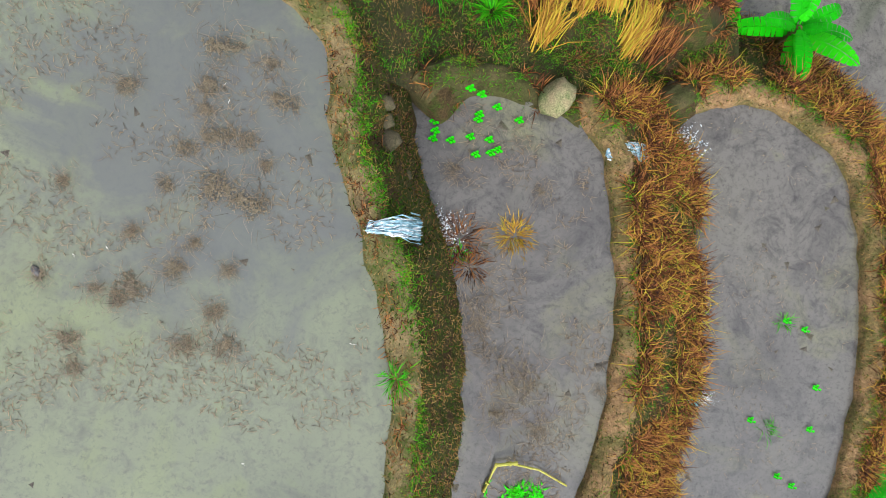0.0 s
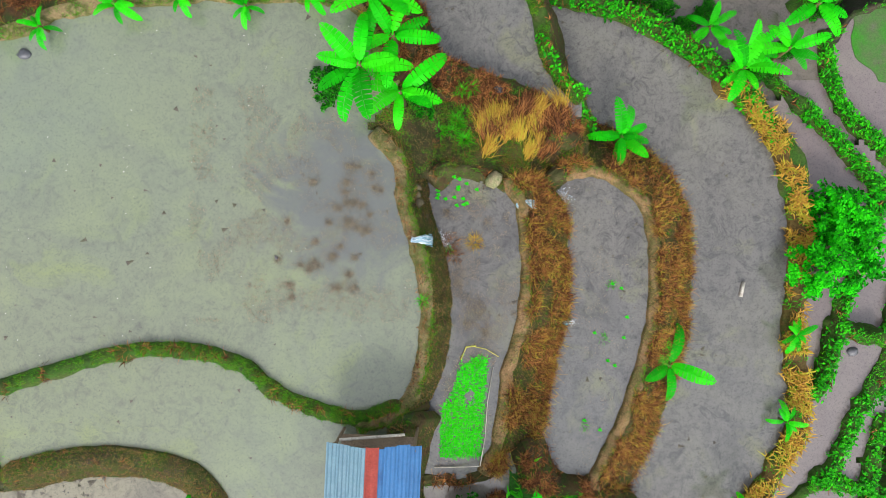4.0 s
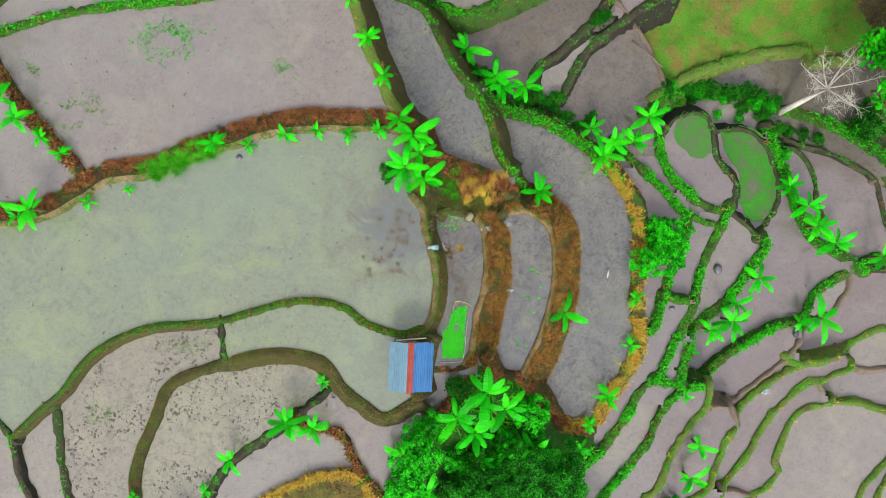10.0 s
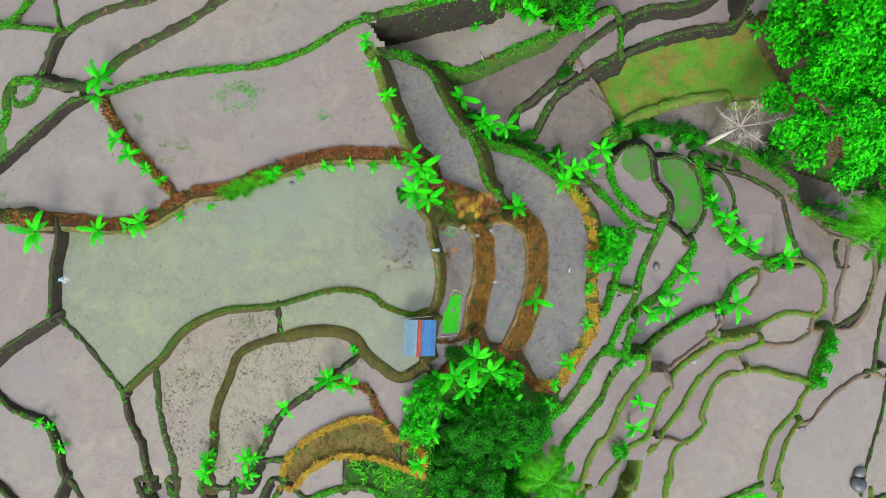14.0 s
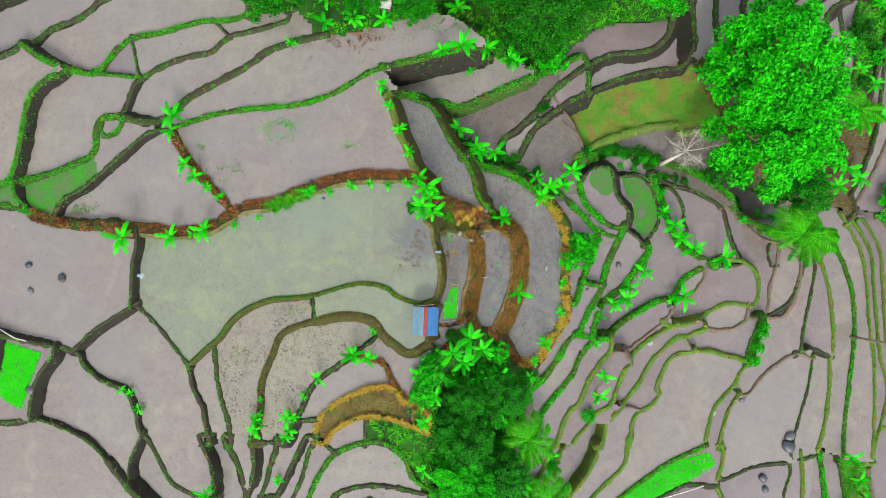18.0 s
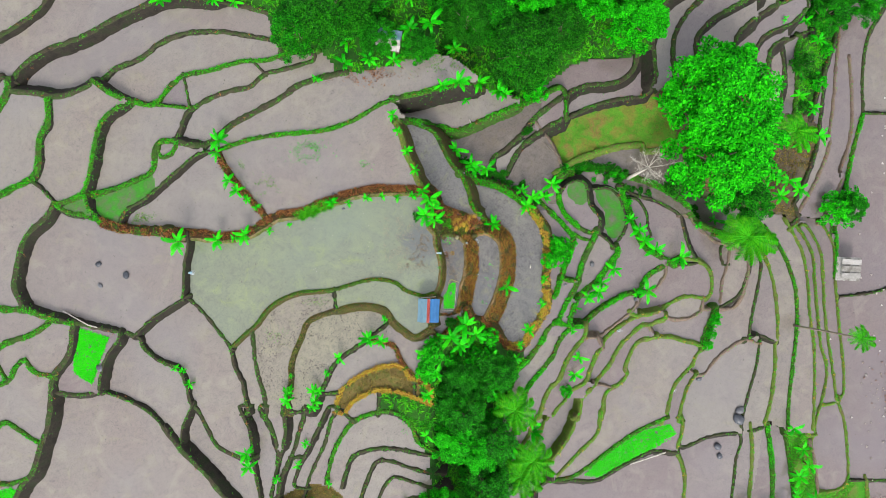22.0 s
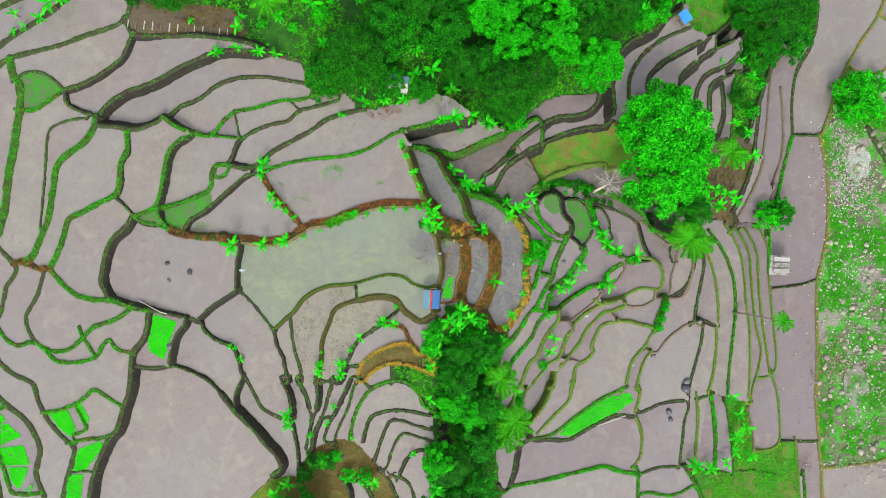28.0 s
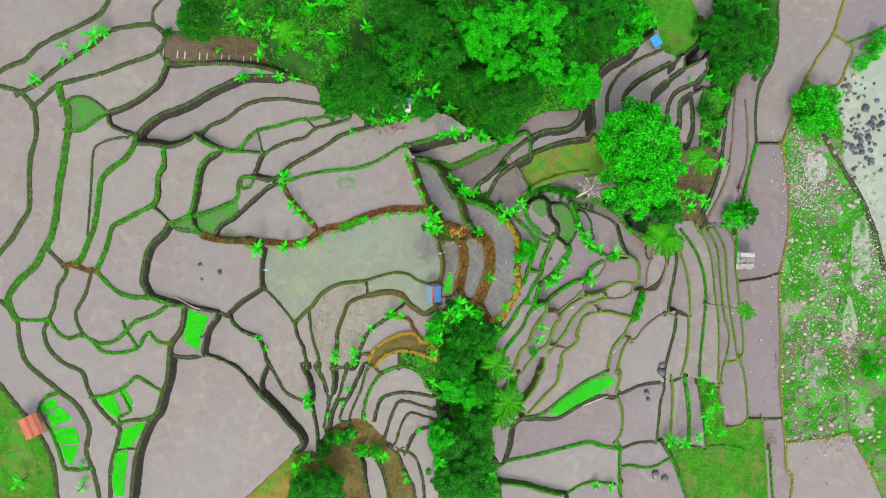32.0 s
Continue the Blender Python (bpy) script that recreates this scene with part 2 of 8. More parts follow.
M = {
    "pond": murky("silty_pond_water", (0.187, 0.218, 0.121), (0.173, 0.193, 0.131), (0.088, 0.092, 0.088), 0.65, 0.0, (-3.4, 1.9, 3.0, 3.6), (0.205, 0.245, 0.1), 0.75),
    "grey": murky("grey_paddy_water", (0.22, 0.197, 0.168), (0.2, 0.165, 0.146), (0.07, 0.062, 0.062), 0.45, 0.0, None, (0.235, 0.215, 0.13), 0.45),
    "mud": murky("shallow_mud", (0.235, 0.22, 0.15), (0.215, 0.19, 0.15), (0.085, 0.075, 0.06), 0.75, 0.95),
    "violet": murky("mauve_paddy_water", (0.195, 0.167, 0.158), (0.172, 0.132, 0.126), (0.064, 0.053, 0.056), 0.4, 0.0, None, (0.18, 0.165, 0.13), 0.25),
    "slate": murky("slate_grey_pool_water", (0.158, 0.15, 0.132), (0.128, 0.12, 0.112), (0.03, 0.027, 0.03), 0.95, 0.35, None, (0.2, 0.205, 0.1), 0.8),
    "bog": murky("dark_brown_paddy_water", (0.15, 0.128, 0.112), (0.122, 0.098, 0.08), (0.045, 0.04, 0.028), 0.8, 0.45, None, (0.13, 0.105, 0.06), 0.6),
    "river": murky("river_water", (0.3, 0.36, 0.29), (0.26, 0.28, 0.2), (0.12, 0.22, 0.2), 0.4),
    "algae": shade("green_scum", [(0.12, 0.11, 0.09), (0.07, 0.13, 0.04), (0.03, 0.18, 0.01), (0.03, 0.25, 0.008)], 0.6, 14, 0.6, 0.2, 0.3),
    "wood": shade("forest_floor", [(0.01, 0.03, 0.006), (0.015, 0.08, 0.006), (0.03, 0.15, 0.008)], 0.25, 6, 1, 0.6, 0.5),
    "grass": shade("meadow", [(0.025, 0.09, 0.01), (0.04, 0.2, 0.008), (0.1, 0.13, 0.025), (0.03, 0.15, 0.008)], 0.16, 9, 1, 0.5, 0.45),
    "ochre": shade("yellowing_turf", [(0.17, 0.16, 0.02), (0.2, 0.15, 0.03), (0.06, 0.17, 0.012), (0.2, 0.14, 0.03)], 0.16, 8, 1, 0.4, 0.3),
    "pasture": shade("patchy_green_turf", [(0.04, 0.15, 0.01), (0.13, 0.13, 0.022), (0.055, 0.19, 0.01), (0.15, 0.11, 0.03), (0.05, 0.16, 0.012)], 0.22, 8, 1, 0.4, 0.35),
    "withered": shade("withered_stalks", [(0.045, 0.035, 0.012), (0.13, 0.085, 0.025), (0.08, 0.11, 0.018), (0.26, 0.17, 0.035)], 1.0, 20, 0.8, 0, 0.3, 0.12, "Island"),
    "weeds": shade("withered_weeds", [(0.07, 0.075, 0.015), (0.13, 0.09, 0.03), (0.06, 0.10, 0.015)], 0.7, 7, 1, 0.6, 0.5),
    "soil": shade("dark_soil", [(0.06, 0.045, 0.032), (0.1, 0.075, 0.05), (0.07, 0.075, 0.03)], 0.5, 6, 1, 0.6, 0.4),
    "land": shade("trodden_earth", [(0.035, 0.024, 0.014), (0.03, 0.036, 0.01), (0.08, 0.052, 0.027)], 0.8, 16, 1, 0.8, 0.45),
    "l": shade("pool_edge_earth", [(0.075, 0.05, 0.03), (0.05, 0.055, 0.016), (0.12, 0.085, 0.045)], 0.8, 16, 1, 0.8, 0.45),
    "shore": shade("river_gravel", [(0.2, 0.18, 0.16), (0.22, 0.2, 0.17), (0.03, 0.26, 0.006), (0.12, 0.1, 0.075), (0.025, 0.32, 0.005), (0.2, 0.18, 0.15)], 0.14, 2.5, 1, 0.6, 0.5),
    "ground": shade("field_ground", [(0.08, 0.07, 0.045), (0.05, 0.12, 0.02), (0.12, 0.1, 0.075)], 0.05, 2, 1, 0.3, 0.3),
    "q": shade("trodden_path_earth", [(0.12, 0.075, 0.035), (0.24, 0.15, 0.075), (0.1, 0.09, 0.03), (0.2, 0.12, 0.06)], 1.3, 15, 1, 0.8, 0.55),
    "p": shade("trodden_bund_earth", [(0.10, 0.075, 0.035), (0.2, 0.15, 0.075), (0.07, 0.08, 0.02), (0.24, 0.18, 0.1)], 1.3, 15, 1, 0.7, 0.4),
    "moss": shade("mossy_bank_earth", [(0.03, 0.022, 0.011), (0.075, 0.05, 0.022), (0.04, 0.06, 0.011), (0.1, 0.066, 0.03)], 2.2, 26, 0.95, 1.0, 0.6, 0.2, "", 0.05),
    "lichen": shade("short_moss_and_stubble", [(0.018, 0.014, 0.008), (0.035, 0.11, 0.006), (0.17, 0.09, 0.03), (0.32, 0.2, 0.08)], 1.4, 20, 0.9, 0, 0.3, 0.1, "Island"),
    "g": shade("mossy_bund_earth", [(0.02, 0.022, 0.01), (0.03, 0.085, 0.008), (0.06, 0.055, 0.02)], 0.9, 9, 1, 0.7, 0.5),
    "e": shade("dark_bund_earth", [(0.02, 0.018, 0.012), (0.05, 0.042, 0.026), (0.025, 0.055, 0.01), (0.075, 0.062, 0.04)], 0.9, 8, 1, 0.7, 0.5),
    # damp earth, blackened further: the bunds' shade is put into this colour
    "bank": shade("damp_shaded_bank_earth", [(0.008, 0.007, 0.005), (0.022, 0.018, 0.013), (0.012, 0.022, 0.006)], 0.7, 9, 0.95, 0.9, 0.55),
    "b": shade("rusty_bund_earth", [(0.012, 0.009, 0.005), (0.05, 0.024, 0.01), (0.02, 0.035, 0.006), (0.08, 0.045, 0.02)], 0.8, 11, 1, 0.7, 0.5),
    "o": shade("straw_bund_earth", [(0.05, 0.038, 0.012), (0.11, 0.07, 0.02), (0.03, 0.06, 0.008)], 1.2, 11, 1, 0.7, 0.5),
    "h": shade("olive_bund_earth", [(0.06, 0.06, 0.02), (0.1, 0.15, 0.025), (0.085, 0.125, 0.02), (0.12, 0.09, 0.05)], 0.7, 8, 1, 0.7, 0.4),
    "r": shade("pale_brown_mud", [(0.08, 0.06, 0.045), (0.15, 0.11, 0.085), (0.11, 0.1, 0.04)], 0.8, 9, 1, 0.6, 0.4),
    "y": shade("ochre_bund_earth", [(0.17, 0.13, 0.045), (0.1, 0.14, 0.025), (0.15, 0.10, 0.06)], 0.4, 8, 1, 0.6, 0.35),
    "blade": shade("grass_blades", [(0.018, 0.17, 0.002), (0.025, 0.36, 0.002), (0.08, 0.4, 0.004)], 0.5, 20, 0.6, 0, 0.2, 0.12, "Island"),
    "straw": shade("dry_straw", [(0.03, 0.011, 0.004), (0.125, 0.042, 0.014), (0.37, 0.16, 0.045)], 1.6, 20, 0.7, 0, 0.35, 0.15, "Island"),
    "gold": shade("golden_straw", [(0.26, 0.13, 0.02), (0.48, 0.27, 0.035), (0.36, 0.34, 0.025)], 0.8, 20, 0.7, 0, 0.25, 0.15, "Island"),
    "turf": shade("short_turf", [(0.025, 0.035, 0.006), (0.03, 0.14, 0.005), (0.05, 0.3, 0.004), (0.16, 0.24, 0.015)], 1.5, 20, 0.8, 0, 0.25, 0.12, "Island"),
    "herb": shade("lush_herbs", [(0.006, 0.1, 0.002), (0.012, 0.3, 0.002), (0.04, 0.5, 0.003)], 0.8, 20, 0.6, 0, 0.25, 0.12, "Island"),
    # clump-sized spread in the leaf colour paints shade between clumps of the crown
    "mid": shade("green_leaves", [(0.002, 0.035, 0.001), (0.005, 0.14, 0.002), (0.018, 0.34, 0.003)], 0.45, 1.1, 0.6, 0, 0.6, 0.1, "Island", trans=0.1),
    "rice": shade("rice_seedlings", [(0.008, 0.42, 0.002), (0.015, 0.58, 0.002), (0.04, 0.62, 0.004)], 0.5, 20, 0.6, 0, 0.15, 0.1, "Island"),
    "banana": shade("banana_leaf", [(0.004, 0.3, 0.001), (0.008, 0.5, 0.002), (0.03, 0.6, 0.003)], 1.2, 6, 0.5, 0.1, 0.18, 0.12, "Object", trans=0.2),
    "stem": shade("banana_stem", [(0.09, 0.11, 0.02), (0.12, 0.09, 0.035), (0.06, 0.1, 0.015)], 2, 9, 0.7, 0.3, 0.3),
    # bright and dark leaves: same painted shade between clumps, through the wide spread
    "leaf": shade("bright_leaves", [(0.003, 0.12, 0.001), (0.008, 0.4, 0.002), (0.025, 0.58, 0.003)], 0.45, 1.1, 0.6, 0, 0.6, 0.1, "Island", trans=0.15),
    "dusk": shade("dark_leaves", [(0.002, 0.035, 0.001), (0.006, 0.11, 0.002), (0.02, 0.24, 0.003)], 0.45, 1.1, 0.6, 0, 0.6, 0.1, "Island", trans=0.1),
    "bark": shade("bark", [(0.12, 0.09, 0.06), (0.2, 0.17, 0.13), (0.07, 0.06, 0.045)], 2, 12, 0.95, 0.6, 0.35),
    "pale": shade("bleached_wood", [(0.35, 0.31, 0.27), (0.45, 0.42, 0.37), (0.25, 0.22, 0.18)], 2, 14, 0.9, 0.5, 0.25),
    "rock": shade("boulder_stone", [(0.16, 0.15, 0.12), (0.26, 0.24, 0.19), (0.33, 0.3, 0.24)], 1.5, 9, 0.9, 0.7, 0.3, 0.3, "Object"),
    "wet": shade("wet_dark_stone", [(0.03, 0.035, 0.045), (0.06, 0.065, 0.08), (0.1, 0.1, 0.11)], 1.5, 9, 0.4, 0.7, 0.3, 0.5, "Object"),
    "clod": shade("mud_clod", [(0.09, 0.08, 0.068), (0.19, 0.16, 0.11), (0.14, 0.13, 0.11)], 3, 18, 0.8, 0.8, 0.45),
    "muck": shade("dark_mud_crumbs", [(0.05, 0.046, 0.042), (0.1, 0.088, 0.07), (0.07, 0.075, 0.04)], 3, 18, 0.8, 0.8, 0.45),
    "stubble": shade("rotten_straw", [(0.07, 0.055, 0.045), (0.28, 0.21, 0.13), (0.18, 0.15, 0.12)], 2, 20, 0.85, 0, 0.3, 0.3, "Island"),
    "foam": shade("white_water", [(0.45, 0.55, 0.62), (0.75, 0.8, 0.85), (0.3, 0.42, 0.5)], 5, 22, 0.25, 0.6, 0.2, 0.5),
    "tin_blue": shade("blue_roof_sheet", [(0.018, 0.105, 0.26), (0.03, 0.14, 0.33), (0.012, 0.075, 0.21)], 1.2, 12, 0.45, 0.1, 0.15, 0.5, "Object"),
    "tin_grey": shade("pale_blue_roof_sheet", [(0.1, 0.2, 0.26), (0.14, 0.25, 0.31), (0.075, 0.16, 0.22)], 1.2, 12, 0.45, 0.1, 0.15, 0.5, "Object"),
    "red": shade("red_ridge_cap", [(0.5, 0.09, 0.07), (0.6, 0.13, 0.1)], 2, 14, 0.5, 0.1, 0.2),
    "tile": shade("red_roof_tile", [(0.35, 0.09, 0.05), (0.45, 0.16, 0.1), (0.28, 0.08, 0.05)], 2, 10, 0.8, 0.4, 0.3, 0.3, "Object"),
    "zinc": shade("weathered_zinc_sheet", [(0.24, 0.23, 0.21), (0.38, 0.36, 0.34), (0.13, 0.12, 0.1)], 1.0, 7, 0.5, 0.1, 0.25, 0.5, "Object"),
    "timber": shade("grey_timber", [(0.12, 0.09, 0.06), (0.2, 0.15, 0.1)], 2, 14, 0.9, 0.4, 0.3),
    "bamboo": shade("yellow_bamboo", [(0.4, 0.42, 0.06), (0.5, 0.48, 0.1), (0.35, 0.27, 0.07)], 3, 14, 0.5, 0.2, 0.2),
    "tarp": shade("blue_tarpaulin", [(0.03, 0.2, 0.6), (0.05, 0.3, 0.7)], 2, 8, 0.4, 0.2, 0.15),
}

# ---- the lie of the land ----
STEP, X0, Y0, NX, NY = 0.25, -100.0, -66.0, 860, 528
FALL_X = [-100, -1.3, -0.2, 2.9, 4.0, 7.8, 9.2, 13, 20, 24, 29, 38, 48, 61, 70, 80, 120]
FALL_Z = [3, 3, 1.1, 1.0, -0.4, -0.7, -2.6, -2.9, -4.4, -5.9, -6.9, -7.8, -10.2, -15.2, -18.9, -20.2, -20.6]


def hill(x, y):
    """The hillside: level fields in the west, falling in steps to the river in the east, a spur to the north-east, a hollow to the south."""
    x, y = np.asarray(x, float), np.asarray(y, float)
    z = np.interp(x, FALL_X, FALL_Z)
    west = np.clip((4 - x) / 8, 0, 1)
    z = z + 1.5 * np.clip((-x - 38) / 14, 0, 1)
    z = z - (1 - west) * np.clip((y - 4) * 0.25, 0, 2.0) * np.clip((45 - x) / 30, 0, 1)
    z = z + 6.0 * np.exp(-(((x - 38) / 18) ** 2) - ((y - 38) / 15) ** 2)
    z = z - np.clip((x - 15) / 20, 0, 1) * np.clip(-(y + 10) * 0.07, 0, 2.5) * np.clip((75 - x) / 20, 0, 1)
    hollow = np.exp(-(((x + 14) / 15) ** 2)) * np.clip(-(y + 7.5) * 0.08, 0, 5)
    gully = np.exp(-(((x - 6) / 7) ** 2)) * np.clip(-(y + 10) * 0.25, 0, 3.5)
    z = z - hollow - gully
    south = np.clip((-y - 26) / 10, 0, 1) * np.clip((x - 4) / 8, 0, 1) * np.clip((50 - x) / 12, 0, 1)
    return z * (1 - south) + south * (-9.6 - 0.1 * (x - 15))


# ---- small builders ----
def quick(name, verts, tris, material, other=None, which=None):
    """A mesh object from arrays of vertices and of triangles."""
    verts, tris = np.asarray(verts, np.float32), np.asarray(tris, np.int32)
    me = bpy.data.meshes.new(name)
    me.vertices.add(len(verts))
    me.vertices.foreach_set("co", verts.ravel())
    me.loops.add(tris.size)
    me.loops.foreach_set("vertex_index", tris.ravel())
    me.polygons.add(len(tris))
    k = tris.shape[1]
    me.polygons.foreach_set("loop_start", np.arange(0, tris.size, k, dtype=np.int32))
    me.polygons.foreach_set("loop_total", np.full(len(tris), k, np.int32))
    me.update(calc_edges=True)
    me.materials.append(material)
    if other is not None:
        me.materials.append(other)
        me.polygons.foreach_set("material_index", np.asarray(which, np.int32))
    return new(name, me)


def smooth(ob):
    ob.data.polygons.foreach_set("use_smooth", np.ones(len(ob.data.polygons), bool))
    return ob


def part(name, bm, material, parent=None, label="", rounded=False):
    """Links a bmesh as one mesh object, under a thing or a part."""
    me = bpy.data.meshes.new(name)
    bm.to_mesh(me)
    bm.free()
    me.materials.append(material)
    ob = new(name, me)
    ob.parent = parent
    if rounded:
        smooth(ob)
    return tagged(ob, label) if label else ob


def thing(name, label, category, group="", kind=""):
    return tagged(new(name), label, category, group, kind)


def tube(bm, pts, radii, sides=7):
    """A round bar along points, tapering by radii."""
    rings = []
    pts = [Vector(p) for p in pts]
    for i, p in enumerate(pts):
        d = (pts[min(i + 1, len(pts) - 1)] - pts[max(i - 1, 0)]).normalized()
        u = d.orthogonal().normalized()
        v = d.cross(u)
        rings.append([bm.verts.new(p + radii[i] * (math.cos(a) * u + math.sin(a) * v)) for a in [2 * math.pi * k / sides for k in range(sides)]])
    for r, s in zip(rings, rings[1:]):
        for k in range(sides):
            bm.faces.new((r[k], r[(k + 1) % sides], s[(k + 1) % sides], s[k]))
    bm.faces.new(rings[0][::-1])
    bm.faces.new(rings[-1])
    return bm


def slab(bm, m, sx, sy, sz):
    """A box of that size, its base's middle at the pose m."""
    got = bmesh.ops.create_cube(bm, size=1, matrix=m @ Matrix.Translation((0, 0, sz / 2)) @ Matrix.Diagonal((sx, sy, sz, 1)))
    return got["verts"]


rng = np.random.default_rng(7)


def blades(p, length, width, lean, heading=None):
    """Arrays for blades of grass on the points p: a bent strip that ends in a point."""
    n = len(p)
    h = rng.uniform(0, 2 * np.pi, n) if heading is None else heading
    fwd = np.stack([np.cos(h), np.sin(h), 0 * h], 1)
    side = np.stack([-np.sin(h), np.cos(h), 0 * h], 1) * np.broadcast_to(width, n)[:, None]
    length, lean = np.broadcast_to(length, n)[:, None], np.broadcast_to(lean, n)[:, None]
    up = np.array([0, 0, 1.0])
    mid = p + fwd * length * lean * 0.42 + up * length * (0.62 - 0.25 * lean)
    tip = p + fwd * length * lean + up * length * (0.95 - 0.72 * lean)
    v = np.stack([p - side, p + side, mid - side * 0.8, mid + side * 0.8, tip], 1).reshape(-1, 3)
    t = np.array([[0, 1, 3], [0, 3, 2], [2, 3, 4]])[None] + 5 * np.arange(n)[:, None, None]
    return v, t.reshape(-1, 3)


def sward(name, p, length, width, lean, material, parent=None, heading=None):
    v, t = blades(np.asarray(p, float), length, width, lean, heading)
    ob = quick(name, v, t, material)
    ob.parent = parent
    return tagged(ob, kind="stuff") if parent is not None else ob


# ---- the plan: bunds between the paddies ----
PLAN, OPEN_EDGES, KINDS = [], [], []


def bund(style, width, bank, *pts):
    """A bund along points in metres: style, width of its crest, run of its banks for each metre of drop."""
    PLAN.append((style, width, bank, flow(pts)))


def edge(*pts):
    OPEN_EDGES.append(flow(pts))


def field(kind, *spots):
    KINDS.append((kind, spots))


def flow(pts):
    """A smooth line through points, in steps that are finer near the middle of the place."""
    p = np.array(pts, float)
    q = np.vstack([2 * p[0] - p[1], p, 2 * p[-1] - p[-2]])
    out = []
    for i in range(1, len(q) - 2):
        a, b, c, d = q[i - 1:i + 3]
        far = min(np.hypot(*b), np.hypot(*c))
        n = max(2, int(np.hypot(*(c - b)) / (0.12 if far < 10 else 0.3 if far < 30 else 0.5)))
        s = np.linspace(0, 1, n, endpoint=False)[:, None]
        out.append(0.5 * (2 * b + (c - a) * s + (2 * a - 5 * b + 4 * c - d) * s**2 + (3 * b - a - 3 * c + d) * s**3))
    return np.vstack(out + [p[-1:]])


bund("p", 0.45, 0.28, (-2.19, 3.85), (-1.37, 2.89), (-1.27, 1.62), (-0.96, 0.60), (-0.60, -0.67), (-0.44, -2.19), (-0.59, -3.72), (-0.97, -4.94), (-1.60, -5.55), (-2.16, -5.78), (-2.73, -5.91))
bund("g", 0.4, 0.5, (-1.42, -5.38), (-1.50, -5.30), (-2.61, -5.70), (-4.22, -5.41), (-5.74, -4.71), (-6.75, -3.91), (-8.71, -3.43), (-10.80, -3.55), (-12.82, -4.08), (-15.38, -4.82), (-17.94, -5.07), (-20.39, -5.33), (-22.94, -6.30), (-24.88, -7.75), (-26.39, -9.77), (-27.90, -11.09), (-29.90, -12.99))
bund("q", 0.45, 1.1, (2.48, 2.49), (2.92, 1.60), (3.08, 0.38), (3.11, -0.98), (3.04, -2.33), (2.77, -3.42), (2.45, -4.50), (2.28, -5.86), (2.06, -7.22), (1.58, -8.10))
bund("q", 0.45, 1.0, (4.66, 2.97), (6.07, 3.09), (7.20, 2.53), (8.03, 1.67), (8.31, 0.37), (8.37, -1.06), (8.25, -2.78), (7.87, -4.51), (7.29, -6.24), (6.54, -7.98), (5.81, -9.36))
bund("l", 0.4, 0.4, (-0.27, 2.56), (0.04, 2.82), (0.63, 2.92), (1.72, 2.61), (2.55, 2.24), (3.55, 1.99), (4.15, 2.63), (4.76, 3.09))
bund("b", 0.6, 0.5, (2.89, -7.48), (3.35, -8.46), (4.30, -9.19), (5.55, -9.31))
bund("l", 0.3, 0.4, (-1.85, -8.55), (-0.90, -8.55), (0.00, -8.50), (0.90, -8.50), (1.75, -8.25))
bund("b", 1.5, 0.5, (-1.50, 5.80), (-2.73, 8.64), (-6.44, 8.98), (-9.47, 9.01), (-12.41, 8.60), (-15.35, 7.60), (-17.89, 6.79), (-20.32, 5.77), (-23.38, 5.33), (-25.40, 4.11), (-27.91, 2.78), (-31.34, 2.37), (-34.75, 2.77), (-38.74, 2.65), (-38.72, 3.17))
bund("h", 0.8, 0.4, (-6.84, 18.79), (-5.95, 16.70), (-5.24, 14.23), (-4.34, 12.37), (-3.79, 10.75), (-2.76, 9.02), (-2.04, 6.78), (-1.50, 5.80))
bund("g", 0.7, 0.5, (-6.84, 18.89), (-5.03, 19.40), (-2.97, 19.27), (-0.42, 19.16), (1.71, 18.45), (4.52, 19.54), (7.21, 20.76), (10.59, 22.14), (14.07, 23.83), (17.63, 25.40), (18.34, 24.15))
bund("b", 1.1, 0.4, (-2.04, 6.78), (0.19, 6.20), (2.79, 5.50), (4.87, 4.69), (6.60, 4.76), (8.22, 4.43))
bund("g", 0.5, 0.4, (-5.02, 19.30), (-2.95, 18.48), (-1.40, 17.68), (-0.22, 15.52), (1.05, 13.17), (2.56, 11.34), (3.60, 9.11), (3.99, 7.25), (4.92, 5.97), (6.60, 4.76))
bund("g", 0.9, 0.5, (2.21, 11.77), (2.51, 12.01), (5.21, 11.02), (7.94, 10.20), (10.61, 8.70), (12.79, 6.92), (14.39, 5.04), (15.59, 2.95), (15.09, 2.76))
bund("o", 0.9, 0.5, (12.29, 7.21), (14.19, 5.14), (15.09, 2.75), (15.40, -0.34), (15.08, -3.05), (15.25, -5.26), (15.31, -7.48), (14.11, -9.78), (12.90, -11.57), (11.72, -13.46), (9.60, -13.53))
bund("b", 0.7, 0.5, (5.55, -9.20), (6.47, -10.31), (7.62, -11.68), (8.87, -12.93), (10.13, -13.67), (11.45, -13.92))
bund("g", 0.6, 0.4, (13.77, 8.95), (14.73, 7.98), (16.05, 6.57), (17.58, 5.06), (18.75, 3.71), (19.52, 2.64), (19.31, 1.01), (18.76, -0.54), (18.13, -2.08), (17.71, -3.43), (17.38, -4.57), (16.88, -6.09), (16.26, -6.46))
bund("g", 0.6, 0.4, (17.37, 9.52), (17.53, 8.08), (18.14, 6.48), (19.49, 4.99), (20.98, 3.97), (22.43, 3.34), (23.22, 3.77))
